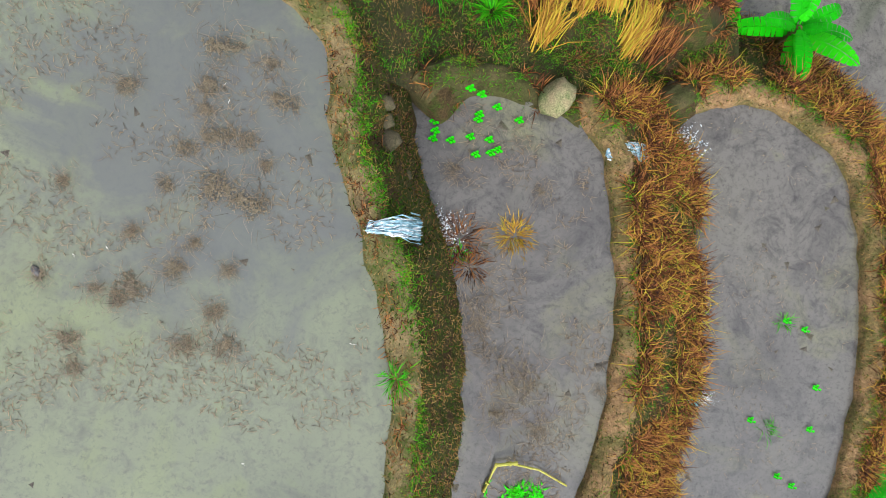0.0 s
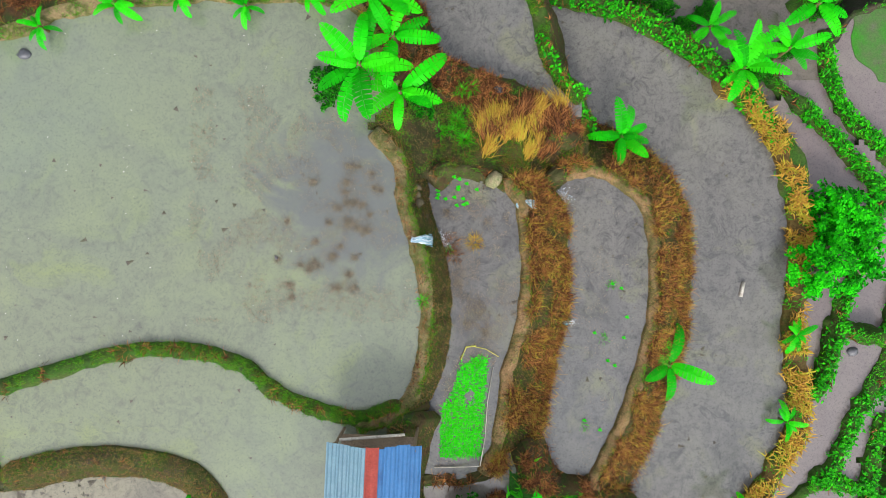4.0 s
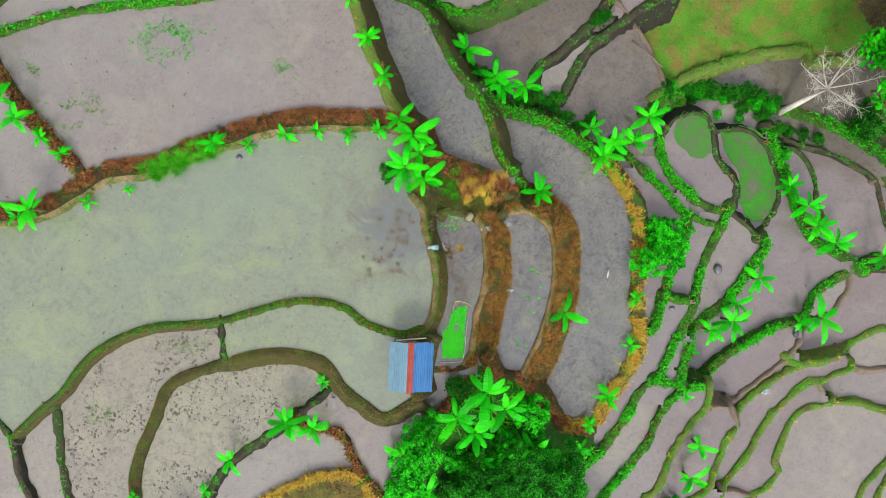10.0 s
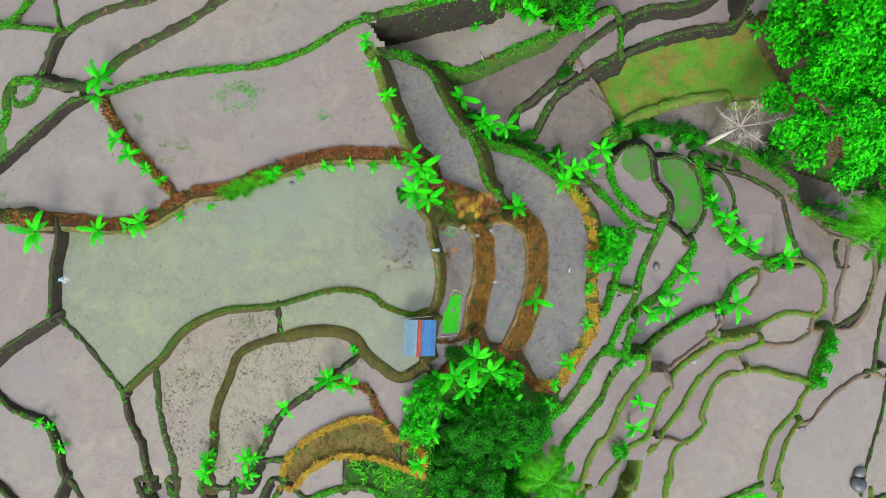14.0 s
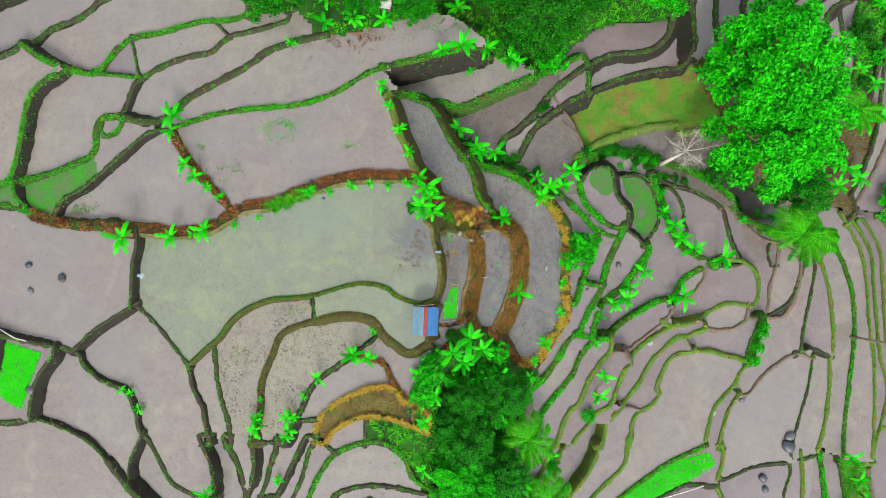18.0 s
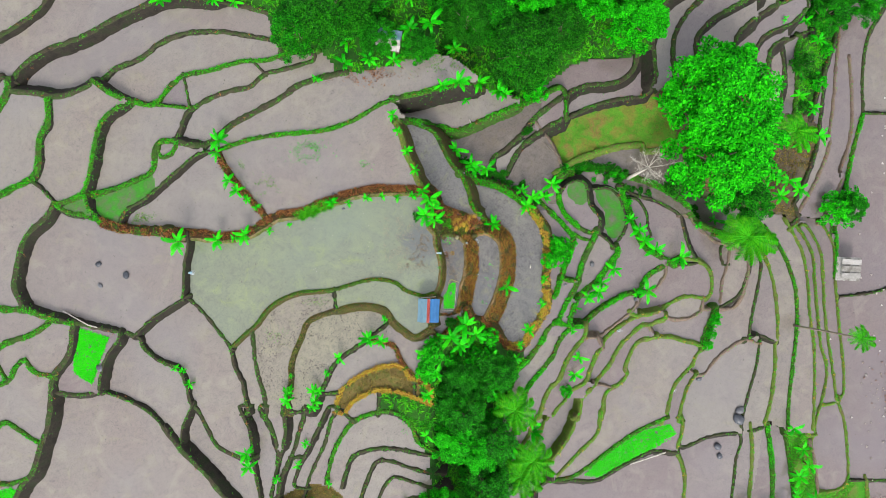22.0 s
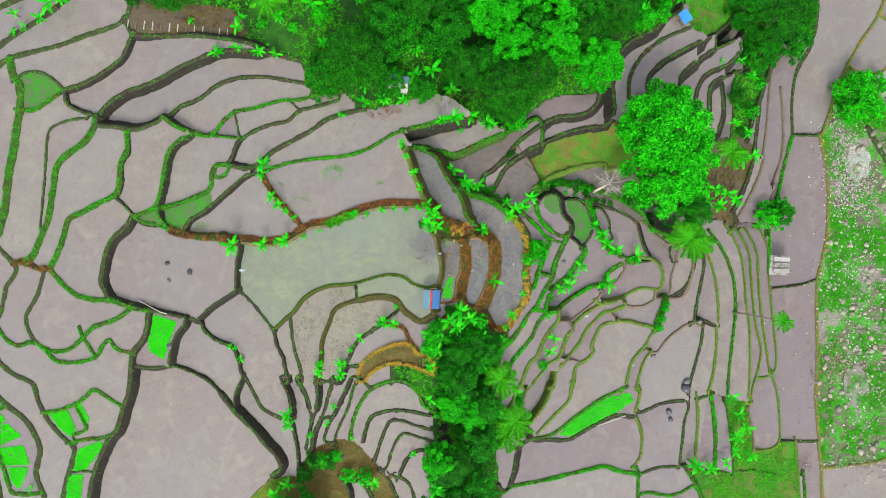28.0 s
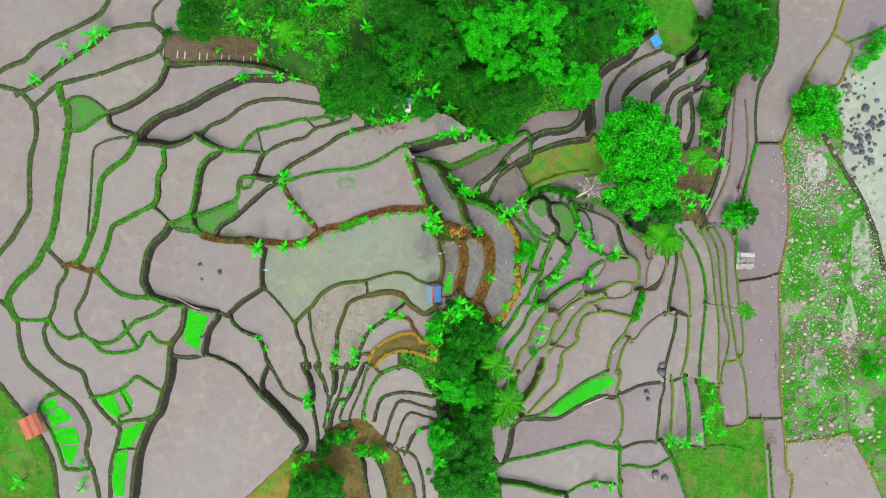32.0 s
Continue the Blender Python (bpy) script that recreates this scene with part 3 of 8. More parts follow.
bund("g", 0.6, 0.4, (23.22, 3.77), (22.54, 2.23), (21.72, 0.44), (20.91, -1.33), (20.30, -3.86), (19.42, -5.66), (18.36, -7.49), (17.53, -9.38), (16.90, -10.20), (15.68, -11.29), (14.70, -13.10), (13.56, -14.69), (12.54, -16.00), (10.98, -17.47), (10.18, -19.87), (9.38, -22.27), (8.58, -24.67), (8.44, -24.69))
bund("g", 0.4, 0.4, (19.30, 3.33), (20.98, 2.51), (22.54, 2.15))
bund("e", 0.4, 0.4, (17.63, 9.62), (17.73, 9.62), (18.62, 10.72), (20.43, 11.33), (21.55, 10.76), (21.96, 9.37), (22.18, 7.68), (23.00, 6.59), (23.79, 5.58), (23.61, 4.28), (23.21, 3.58))
bund("e", 0.4, 0.4, (21.78, 9.99), (22.36, 10.17), (23.85, 10.37), (25.48, 10.34), (26.81, 9.53), (27.77, 7.84), (28.36, 5.54), (28.08, 3.74), (27.23, 2.45), (26.28, 1.15), (26.09, 1.15))
bund("e", 0.4, 0.4, (23.21, 3.58), (24.48, 2.86), (25.52, 1.96), (26.09, 1.15))
bund("g", 0.55, 0.4, (37.30, -0.40), (37.12, -0.30), (34.51, -1.59), (32.66, -2.60), (31.37, -3.60), (30.35, -5.59), (28.10, -6.29), (25.88, -7.46), (24.07, -8.61), (22.49, -9.89), (21.53, -10.80), (19.02, -10.81))
bund("h", 0.5, 0.4, (37.30, -0.40), (39.43, -0.80), (40.95, -1.51), (41.95, -2.71), (42.19, -4.80), (41.93, -6.28), (41.09, -6.96), (39.07, -6.56), (37.35, -6.75), (35.59, -7.65), (33.93, -8.66), (32.09, -9.18), (30.53, -9.49), (29.37, -9.31), (28.89, -8.90))
bund("r", 0.35, 0.4, (29.04, -8.87), (30.00, -7.57), (31.45, -5.93), (33.17, -5.19), (34.06, -4.00), (34.68, -3.00), (34.61, -1.59))
bund("r", 0.35, 0.4, (29.04, -8.87), (27.19, -10.36), (25.39, -11.71), (24.04, -12.54), (21.57, -12.71))
bund("r", 0.3, 0.4, (23.54, -12.69), (23.86, -13.45), (24.31, -14.19))
bund("h", 0.5, 0.4, (30.58, -9.31), (28.13, -10.61), (26.31, -11.84), (24.97, -13.20), (23.88, -14.35), (23.11, -15.59), (22.39, -17.31), (22.17, -18.03), (21.66, -19.32), (20.56, -20.12), (19.35, -20.90), (18.46, -22.29), (17.07, -23.88), (16.18, -25.48))
bund("h", 0.5, 0.4, (34.53, -9.57), (34.37, -9.93), (33.01, -10.35), (31.85, -10.96), (30.84, -10.89), (29.13, -12.40), (27.41, -14.10), (26.43, -15.78), (25.54, -17.36), (23.57, -19.71), (22.27, -20.73), (21.56, -21.71), (21.37, -23.40), (20.89, -25.79), (20.51, -25.63))
bund("r", 0.4, 0.4, (33.96, -8.64), (34.01, -8.76), (34.47, -9.54), (35.33, -9.92), (37.03, -10.19), (38.75, -9.91), (39.99, -9.22), (40.62, -8.54), (40.79, -6.96))
bund("r", 0.35, 0.4, (31.77, -11.01), (31.85, -11.16), (32.60, -12.24), (33.36, -12.91))
bund("h", 0.45, 0.4, (33.36, -12.91), (30.94, -13.21), (29.73, -14.23), (28.80, -15.95), (28.20, -17.93), (28.58, -18.60), (27.52, -20.01), (26.21, -20.77), (25.26, -21.51), (24.80, -22.92), (24.53, -25.81), (24.12, -25.76))
bund("h", 0.5, 0.5, (33.36, -12.91), (33.46, -13.01), (34.61, -12.99), (36.33, -13.15), (37.59, -13.54), (39.01, -13.85), (40.63, -14.46), (40.73, -14.76))
bund("r", 0.3, 0.4, (23.03, -20.15), (23.17, -20.33), (24.61, -20.26), (26.21, -20.77))
bund("r", 0.45, 0.4, (40.62, -8.54), (41.64, -8.75), (43.28, -8.57), (44.94, -8.70), (46.61, -8.54), (47.48, -7.37), (47.97, -5.28), (48.59, -2.79), (48.61, -1.08), (47.89, 0.03), (46.84, 0.84), (45.60, 1.46), (43.43, 2.07), (42.20, 2.97), (40.46, 4.46), (39.23, 6.05), (37.91, 6.45), (37.02, 6.16))
bund("r", 0.4, 0.4, (44.11, -8.58), (44.17, -6.90), (44.37, -4.42), (45.17, -1.73), (45.60, 0.46), (45.60, 1.36))
bund("g", 1.3, 0.4, (40.73, -14.76), (40.94, -14.76), (41.35, -13.38), (42.09, -11.22), (42.86, -9.05), (42.82, -8.62))
bund("h", 0.45, 0.4, (40.73, -14.76), (39.69, -16.12), (39.18, -17.49), (37.75, -18.95), (36.47, -20.51), (35.90, -21.89), (35.43, -23.95), (34.83, -26.72))
bund("r", 0.35, 0.4, (39.58, -18.69), (40.40, -19.29), (41.73, -19.43), (43.28, -17.49), (45.05, -15.76), (46.83, -14.52), (48.80, -13.69), (50.58, -14.35), (50.97, -14.42))
bund("h", 0.4, 0.4, (40.32, -19.23), (40.20, -19.39), (39.27, -20.74), (38.58, -22.49), (37.98, -24.54), (37.57, -26.81), (38.12, -26.88))
bund("g", 0.4, 0.4, (17.71, -3.43), (18.78, -3.87), (20.30, -3.97))
bund("g", 0.7, 0.4, (26.67, 1.16), (26.68, 0.26), (24.95, -2.17), (23.45, -4.08), (21.50, -5.67), (20.17, -6.85), (19.43, -8.38), (19.05, -9.83), (19.02, -10.81))
bund("g", 0.6, 0.4, (16.90, -10.20), (19.02, -10.81), (18.06, -12.12), (17.25, -13.62), (16.57, -15.33), (15.58, -16.64), (14.19, -18.33), (12.71, -20.20), (11.92, -22.60), (11.23, -25.01))
bund("h", 0.5, 0.4, (21.53, -10.88), (21.32, -12.45), (20.15, -13.81), (19.17, -15.23), (18.26, -16.81), (17.45, -18.98), (16.16, -20.16), (15.27, -21.86), (14.30, -24.96), (13.97, -24.79))
bund("g", 0.8, 0.4, (27.65, 10.61), (27.46, 10.61), (28.05, 8.72), (28.85, 6.63), (29.54, 4.84), (30.24, 3.04), (31.32, 1.12), (32.97, 0.11), (34.41, -0.69), (36.15, -1.50), (36.34, -1.50))
bund("e", 0.35, 0.4, (28.02, 8.82), (28.63, 9.01), (30.00, 8.81), (31.00, 7.82), (31.79, 6.02), (31.80, 4.42), (32.39, 3.12), (30.74, 2.15))
bund("e", 0.45, 0.4, (27.65, 10.61), (30.19, 9.30), (32.83, 8.58), (35.28, 7.37), (37.02, 6.16), (37.62, 4.28), (38.22, 1.98), (38.92, 0.19), (39.83, -1.30), (36.34, -1.50))
bund("e", 0.55, 0.7, (-1.73, -10.24), (-3.91, -11.44), (-5.40, -10.64), (-6.90, -9.44), (-8.18, -7.74), (-10.36, -7.06), (-12.94, -7.18), (-15.60, -7.93), (-18.15, -8.79), (-19.48, -9.82), (-20.19, -11.84), (-21.10, -13.85), (-21.59, -15.86), (-21.58, -17.83), (-21.95, -20.30), (-22.23, -22.37), (-22.63, -22.42))
bund("e", 0.3, 0.4, (-15.38, -4.92), (-15.18, -6.42), (-15.09, -7.82))
bund("e", 0.6, 0.6, (-8.16, -9.84), (-9.09, -10.65), (-11.13, -12.24), (-12.66, -13.25), (-14.18, -14.27), (-15.70, -15.78), (-16.61, -17.78), (-17.61, -19.78), (-18.60, -22.15), (-19.67, -21.88))
bund("b", 0.4, 0.5, (-10.20, -11.52), (-9.61, -12.23), (-7.09, -12.74), (-6.10, -14.73), (-4.13, -17.13), (-2.84, -17.73))
bund("o", 0.3, 0.3, (-15.48, -22.38), (-14.89, -20.00), (-13.89, -18.52), (-12.27, -17.31), (-9.64, -16.01), (-7.12, -15.52), (-5.62, -16.12), (-4.63, -17.42), (-2.84, -17.83), (-1.78, -19.73), (-2.26, -20.96))
bund("o", 0.25, 0.3, (-15.28, -22.12), (-14.28, -22.65), (-12.98, -20.96), (-11.08, -19.77), (-8.77, -19.08), (-6.17, -19.39), (-4.18, -20.20), (-1.80, -21.13))
bund("e", 0.4, 0.4, (-9.10, -19.18), (-9.07, -19.28), (-9.18, -20.56), (-9.39, -22.53))
bund("e", 0.6, 0.5, (-29.90, -12.99), (-30.00, -13.09), (-29.38, -15.88), (-28.44, -17.86), (-27.91, -20.33), (-27.57, -22.20), (-28.36, -22.50))
bund("e", 0.6, 0.5, (-27.38, -10.65), (-27.09, -10.99), (-26.88, -12.98), (-26.66, -14.97), (-26.14, -17.45), (-25.50, -19.41), (-25.06, -22.44), (-25.41, -22.62))
bund("e", 0.45, 0.4, (-29.90, -12.99), (-31.83, -10.58), (-33.84, -8.04), (-35.74, -6.31), (-36.44, -5.90))
bund("e", 0.45, 0.4, (-35.79, 2.74), (-35.74, 0.98), (-36.23, -1.41), (-36.34, -4.40), (-36.44, -5.90))
bund("e", 0.9, 0.5, (-87.72, 36.81), (-85.11, 38.28), (-81.81, 39.49), (-79.68, 41.73), (-76.48, 43.57), (-73.26, 45.00), (-67.87, 47.69), (-65.68, 49.95), (-64.55, 52.99))
bund("e", 0.9, 0.5, (-83.54, 32.71), (-79.36, 34.90), (-75.33, 37.95), (-71.13, 40.52), (-67.93, 42.70), (-64.70, 44.99), (-60.31, 45.86), (-56.49, 45.99), (-54.26, 44.40), (-50.51, 44.22))
bund("e", 0.5, 0.5, (-56.49, 45.99), (-56.46, 48.81), (-54.71, 50.93), (-53.96, 52.95))
bund("e", 1.0, 0.5, (-87.06, 34.50), (-83.08, 33.23), (-80.56, 30.51), (-80.03, 28.54), (-79.89, 24.71), (-80.89, 21.23), (-81.33, 17.89), (-81.39, 13.35), (-81.57, 10.06), (-83.63, 6.81), (-84.92, 4.56), (-88.18, 0.88))
bund("e", 0.8, 0.5, (-80.54, 30.10), (-78.06, 32.27), (-75.70, 34.36), (-72.02, 35.38), (-66.77, 36.68), (-61.46, 38.58), (-57.07, 39.99), (-54.86, 41.54), (-54.06, 44.09), (-54.04, 44.38))
bund("g", 1.0, 0.5, (-75.26, 34.48), (-75.23, 34.36), (-74.72, 31.51), (-73.77, 30.24), (-73.42, 26.60), (-74.13, 22.29), (-74.62, 18.93), (-75.55, 14.41), (-76.05, 9.93), (-76.67, 6.67), (-77.59, 3.92), (-78.68, 2.26), (-80.38, -0.93), (-83.82, -4.09), (-85.98, -7.38), (-85.01, -10.71), (-84.24, -11.81))
bund("e", 0.45, 0.4, (-74.65, 30.57), (-72.44, 32.01), (-69.93, 31.98), (-67.69, 30.81), (-65.98, 29.01), (-65.43, 26.70), (-63.77, 25.54), (-60.11, 24.21))
bund("e", 0.7, 0.5, (-65.89, 28.90), (-65.78, 28.90), (-62.30, 30.07), (-59.15, 31.81), (-55.93, 34.23), (-54.69, 36.52), (-53.91, 38.68), (-53.79, 38.74))
bund("g", 0.4, 0.4, (-74.24, 25.68), (-71.22, 25.42), (-68.78, 26.84), (-65.89, 28.90))
bund("e", 0.8, 0.5, (-55.14, 41.35), (-55.06, 41.24), (-53.71, 38.57), (-49.48, 38.28), (-42.90, 38.38), (-38.54, 37.88), (-34.57, 37.27), (-25.06, 34.23))
bund("e", 0.8, 0.5, (-60.11, 24.21), (-58.84, 26.08), (-55.70, 28.43), (-52.49, 29.53), (-49.37, 30.83), (-46.25, 32.65), (-42.00, 34.52), (-38.65, 35.73), (-34.11, 35.68), (-28.46, 35.04), (-25.06, 34.23))
bund("e", 0.7, 0.5, (-60.42, 22.96), (-60.01, 22.76), (-56.71, 22.47), (-53.40, 22.09), (-49.27, 23.67), (-46.12, 26.29), (-42.96, 27.56), (-39.82, 29.91), (-36.42, 31.17), (-31.94, 31.48), (-28.58, 31.02), (-23.46, 30.02), (-22.90, 28.03))
bund("g", 0.5, 0.4, (-48.72, 24.21), (-46.02, 22.34), (-42.79, 21.33), (-40.65, 21.20), (-38.59, 23.67), (-36.41, 25.38), (-32.99, 25.98), (-28.58, 27.23), (-25.23, 27.39), (-21.77, 28.33), (-17.77, 28.67))
bund("g", 0.35, 0.4, (-40.74, 21.20), (-38.58, 20.87), (-35.63, 20.62))
bund("e", 0.3, 0.4, (-36.71, 25.27), (-35.74, 20.72))
bund("e", 0.7, 0.5, (-37.56, 15.96), (-36.39, 19.27), (-35.23, 20.63), (-33.05, 22.01), (-29.66, 23.23), (-27.46, 23.59), (-25.18, 25.50), (-22.96, 26.03), (-18.37, 27.42), (-18.52, 28.62))
bund("e", 0.3, 0.4, (-26.96, 27.37), (-25.18, 25.50))
bund("e", 1.0, 0.7, (-37.66, 15.96), (-34.12, 15.31), (-31.86, 16.68), (-29.70, 18.45), (-26.34, 20.26), (-23.05, 22.05), (-20.75, 23.70), (-17.91, 24.79), (-13.92, 25.71))
bund("g", 0.5, 0.5, (-31.89, 14.72), (-27.41, 16.22), (-22.98, 16.97), (-19.52, 17.25), (-16.17, 17.70), (-12.74, 18.95), (-9.44, 20.93), (-7.12, 21.95))
bund("g", 0.9, 0.5, (-7.12, 21.95), (-3.75, 22.63), (0.84, 23.83), (5.49, 24.50))
bund("g", 0.8, 0.5, (-60.41, 24.31), (-60.42, 22.96), (-62.01, 20.21), (-64.17, 18.49), (-66.23, 16.91), (-67.29, 15.21), (-67.70, 12.42), (-68.12, 9.76), (-68.74, 6.41), (-70.09, 3.18), (-71.23, 0.42), (-72.74, -0.94))
bund("e", 0.35, 0.4, (-61.52, 24.72), (-61.69, 24.09), (-64.83, 23.69), (-67.72, 22.59), (-68.70, 21.17), (-69.05, 17.53), (-69.33, 13.05), (-69.75, 8.68), (-70.06, 4.84), (-69.49, 4.62))
bund("g", 0.7, 0.5, (-54.99, 22.27), (-54.99, 22.07), (-54.84, 18.40), (-55.97, 16.17), (-56.24, 11.74), (-57.34, 10.44), (-60.12, 9.07), (-62.84, 7.62), (-65.15, 6.37), (-65.99, 3.63), (-66.94, 0.90), (-68.40, -2.14))
bund("e", 0.35, 0.4, (-57.34, 10.44), (-55.55, 8.95), (-53.73, 6.99))
bund("g", 0.5, 0.4, (-43.44, 21.53), (-43.47, 21.41), (-46.36, 19.65), (-47.95, 17.35), (-48.81, 12.85), (-49.64, 9.42), (-50.69, 8.11), (-53.73, 6.99))
bund("e", 0.8, 0.5, (-53.91, 7.18), (-54.03, 7.08), (-55.21, 5.13), (-57.52, 2.99), (-58.65, 0.76), (-59.32, -2.42), (-59.47, -4.65), (-58.23, -7.35), (-58.23, -7.55))
bund("g", 0.6, 0.4, (-50.69, 8.11), (-47.07, 9.00), (-42.91, 10.54), (-40.79, 11.92), (-40.45, 14.77), (-39.74, 15.91), (-37.66, 15.96))
bund("g", 0.4, 0.4, (-49.73, 8.33), (-49.65, 7.93), (-49.18, 6.18), (-47.96, 4.65))
bund("g", 0.4, 0.4, (-53.83, 7.09), (-52.37, 5.93), (-49.83, 5.49), (-47.96, 4.65))
bund("e", 0.5, 0.4, (-45.59, 3.84), (-45.50, 4.24), (-44.48, 6.22), (-41.75, 7.89), (-39.71, 9.64), (-36.50, 12.42), (-34.27, 14.18), (-31.89, 14.72))
bund("g", 0.4, 0.4, (-40.20, 15.18), (-40.09, 15.09), (-39.63, 13.68), (-38.19, 14.23), (-37.45, 15.56), (-37.39, 15.92))
bund("b", 0.8, 0.5, (-31.89, 14.72), (-30.89, 12.50), (-29.18, 10.09), (-27.38, 7.89), (-25.63, 6.11), (-24.65, 4.56))
bund("b", 0.9, 0.5, (-38.13, 2.67), (-38.15, 3.14), (-42.94, 3.34), (-46.07, 3.94), (-47.96, 4.65))
bund("e", 0.9, 0.5, (-88.71, -7.27), (-86.08, -9.04), (-84.24, -11.81), (-83.94, -15.17), (-82.78, -19.66), (-79.38, -23.09), (-75.96, -25.92), (-72.58, -28.83), (-70.38, -33.31), (-71.03, -37.74), (-69.56, -42.16), (-68.38, -48.19))
bund("g", 0.4, 0.4, (-84.33, -11.67), (-84.24, -11.61), (-80.66, -11.87), (-77.95, -11.63))
bund("e", 0.8, 0.5, (-77.95, -11.63), (-79.00, -14.17), (-77.94, -17.56), (-75.06, -20.37), (-71.69, -22.08), (-70.42, -25.47), (-68.66, -28.85), (-66.01, -31.73), (-64.36, -33.41), (-64.97, -36.68), (-66.20, -41.09), (-66.41, -48.19))
bund("e", 0.7, 0.5, (-78.50, 2.54), (-78.39, 2.46), (-74.91, -1.11), (-74.44, -2.78), (-76.16, -5.50), (-76.78, -8.71), (-77.95, -11.63))
bund("b", 0.7, 0.5, (-74.91, -1.11), (-72.74, -0.94), (-70.49, -2.03), (-68.40, -2.14))
bund("e", 0.6, 0.5, (-69.38, -2.09), (-69.40, -2.33), (-70.68, -6.73), (-72.49, -9.96), (-72.49, -12.12), (-71.37, -14.58), (-71.36, -14.88))
bund("g", 0.5, 0.4, (-77.95, -11.63), (-76.28, -14.22), (-74.10, -15.44), (-71.36, -14.88), (-68.54, -16.46), (-65.18, -16.16), (-63.05, -14.46), (-60.77, -12.27), (-57.38, -11.15), (-54.87, -9.54), (-54.58, -8.74))
bund("g", 0.6, 0.5, (-68.50, -2.14), (-66.16, -4.78), (-64.00, -6.63), (-60.63, -7.58), (-58.23, -7.55), (-53.96, -8.94), (-51.26, -9.50))
bund("e", 0.8, 0.5, (-51.26, -9.50), (-51.67, -12.85), (-52.44, -14.72), (-54.11, -16.92), (-54.40, -19.98), (-54.75, -23.35), (-55.86, -26.75), (-56.83, -30.05), (-58.43, -31.96), (-60.13, -35.65), (-61.22, -38.92), (-61.85, -43.31), (-62.38, -48.17))
bund("e", 0.5, 0.4, (-54.03, -8.92), (-53.96, -8.74), (-49.16, -9.89), (-43.30, -11.29), (-42.24, -13.01), (-40.10, -14.85), (-37.33, -16.01), (-36.19, -18.33), (-35.66, -20.53), (-34.32, -22.53), (-32.36, -26.30), (-30.94, -27.57), (-28.30, -28.71), (-26.97, -28.60))
bund("e", 0.35, 0.4, (-43.20, -11.29), (-41.07, -9.22), (-38.84, -7.67), (-36.04, -5.90))
bund("e", 0.3, 0.4, (-35.35, -21.13), (-36.74, -24.43), (-36.81, -26.72), (-37.07, -26.91))
bund("e", 0.4, 0.4, (-45.01, -10.86), (-45.23, -11.87), (-47.08, -14.55), (-47.97, -19.02), (-47.97, -19.22))
bund("e", 0.4, 0.4, (-54.41, -19.09), (-50.93, -19.49), (-47.97, -19.22), (-44.48, -20.27), (-41.24, -22.05), (-39.06, -24.40))
bund("e", 0.8, 0.5, (-39.06, -24.40), (-36.81, -27.22), (-33.35, -30.67), (-31.11, -33.39), (-29.49, -35.04), (-28.68, -37.27), (-30.10, -38.41))
bund("g", 0.35, 0.4, (-63.35, -12.50), (-62.44, -14.46), (-60.83, -16.91), (-60.63, -17.44))
bund("g", 0.45, 0.4, (-68.99, -16.21), (-69.13, -16.46), (-66.88, -18.34), (-62.96, -18.31), (-60.24, -17.29), (-59.17, -15.31), (-57.99, -14.50), (-56.89, -16.07), (-54.11, -16.92))
bund("g", 0.4, 0.4, (-69.77, -27.15), (-66.57, -26.66), (-63.82, -25.56), (-62.33, -24.45), (-60.76, -23.15), (-58.51, -24.51), (-55.77, -26.16), (-55.67, -26.19))
bund("g", 0.35, 0.4, (-64.09, -25.76), (-62.78, -28.34), (-62.17, -30.03), (-64.37, -31.14), (-64.13, -32.24))
bund("g", 0.4, 0.4, (-65.42, -32.53), (-62.25, -31.82), (-60.05, -31.69), (-57.58, -30.96))
bund("e", 0.3, 0.4, (-65.17, -37.44), (-64.68, -37.57), (-62.64, -37.36), (-60.71, -37.63))
bund("g", 0.5, 0.4, (-75.96, -25.92), (-79.11, -27.27), (-80.34, -30.64), (-77.63, -34.23), (-76.10, -38.68), (-75.07, -41.14), (-70.62, -41.28), (-69.94, -41.04))
bund("e", 0.9, 0.5, (-88.31, -24.00), (-83.80, -29.62), (-80.44, -34.20), (-77.72, -39.74), (-76.77, -47.97))
bund("e", 0.6, 0.5, (-27.74, -21.25), (-28.80, -21.42), (-27.23, -25.25), (-26.88, -29.85), (-26.05, -34.34), (-25.84, -38.85))
bund("e", 0.6, 0.5, (-25.21, -21.38), (-25.98, -21.48), (-24.01, -25.36), (-23.56, -29.36), (-24.53, -34.49), (-23.62, -34.45))
bund("e", 0.7, 0.5, (-22.11, -21.48), (-22.74, -21.41), (-22.29, -25.31), (-23.56, -29.36))
bund("e", 0.7, 0.5, (-19.61, -21.70), (-20.67, -25.46), (-21.55, -28.32), (-23.04, -31.69), (-23.62, -34.45))
bund("e", 0.5, 0.5, (-15.34, -21.83), (-16.28, -21.60), (-17.27, -23.39), (-18.75, -26.56), (-20.23, -29.44), (-21.42, -32.91), (-19.68, -33.41))
bund("e", 0.45, 0.5, (-15.26, -21.51), (-14.98, -21.58), (-16.18, -23.76), (-17.05, -26.91), (-18.92, -31.07), (-20.10, -34.73))
bund("g", 0.5, 0.5, (-16.82, -32.39), (-15.65, -27.86), (-13.27, -24.10), (-10.98, -22.72), (-7.50, -22.25), (-4.72, -24.06), (-3.46, -26.86), (-0.32, -28.64), (-0.48, -29.20))
bund("e", 0.5, 0.5, (-14.53, -32.94), (-13.35, -29.21), (-11.07, -27.93), (-7.62, -27.57), (-3.18, -28.36), (-0.33, -29.24))
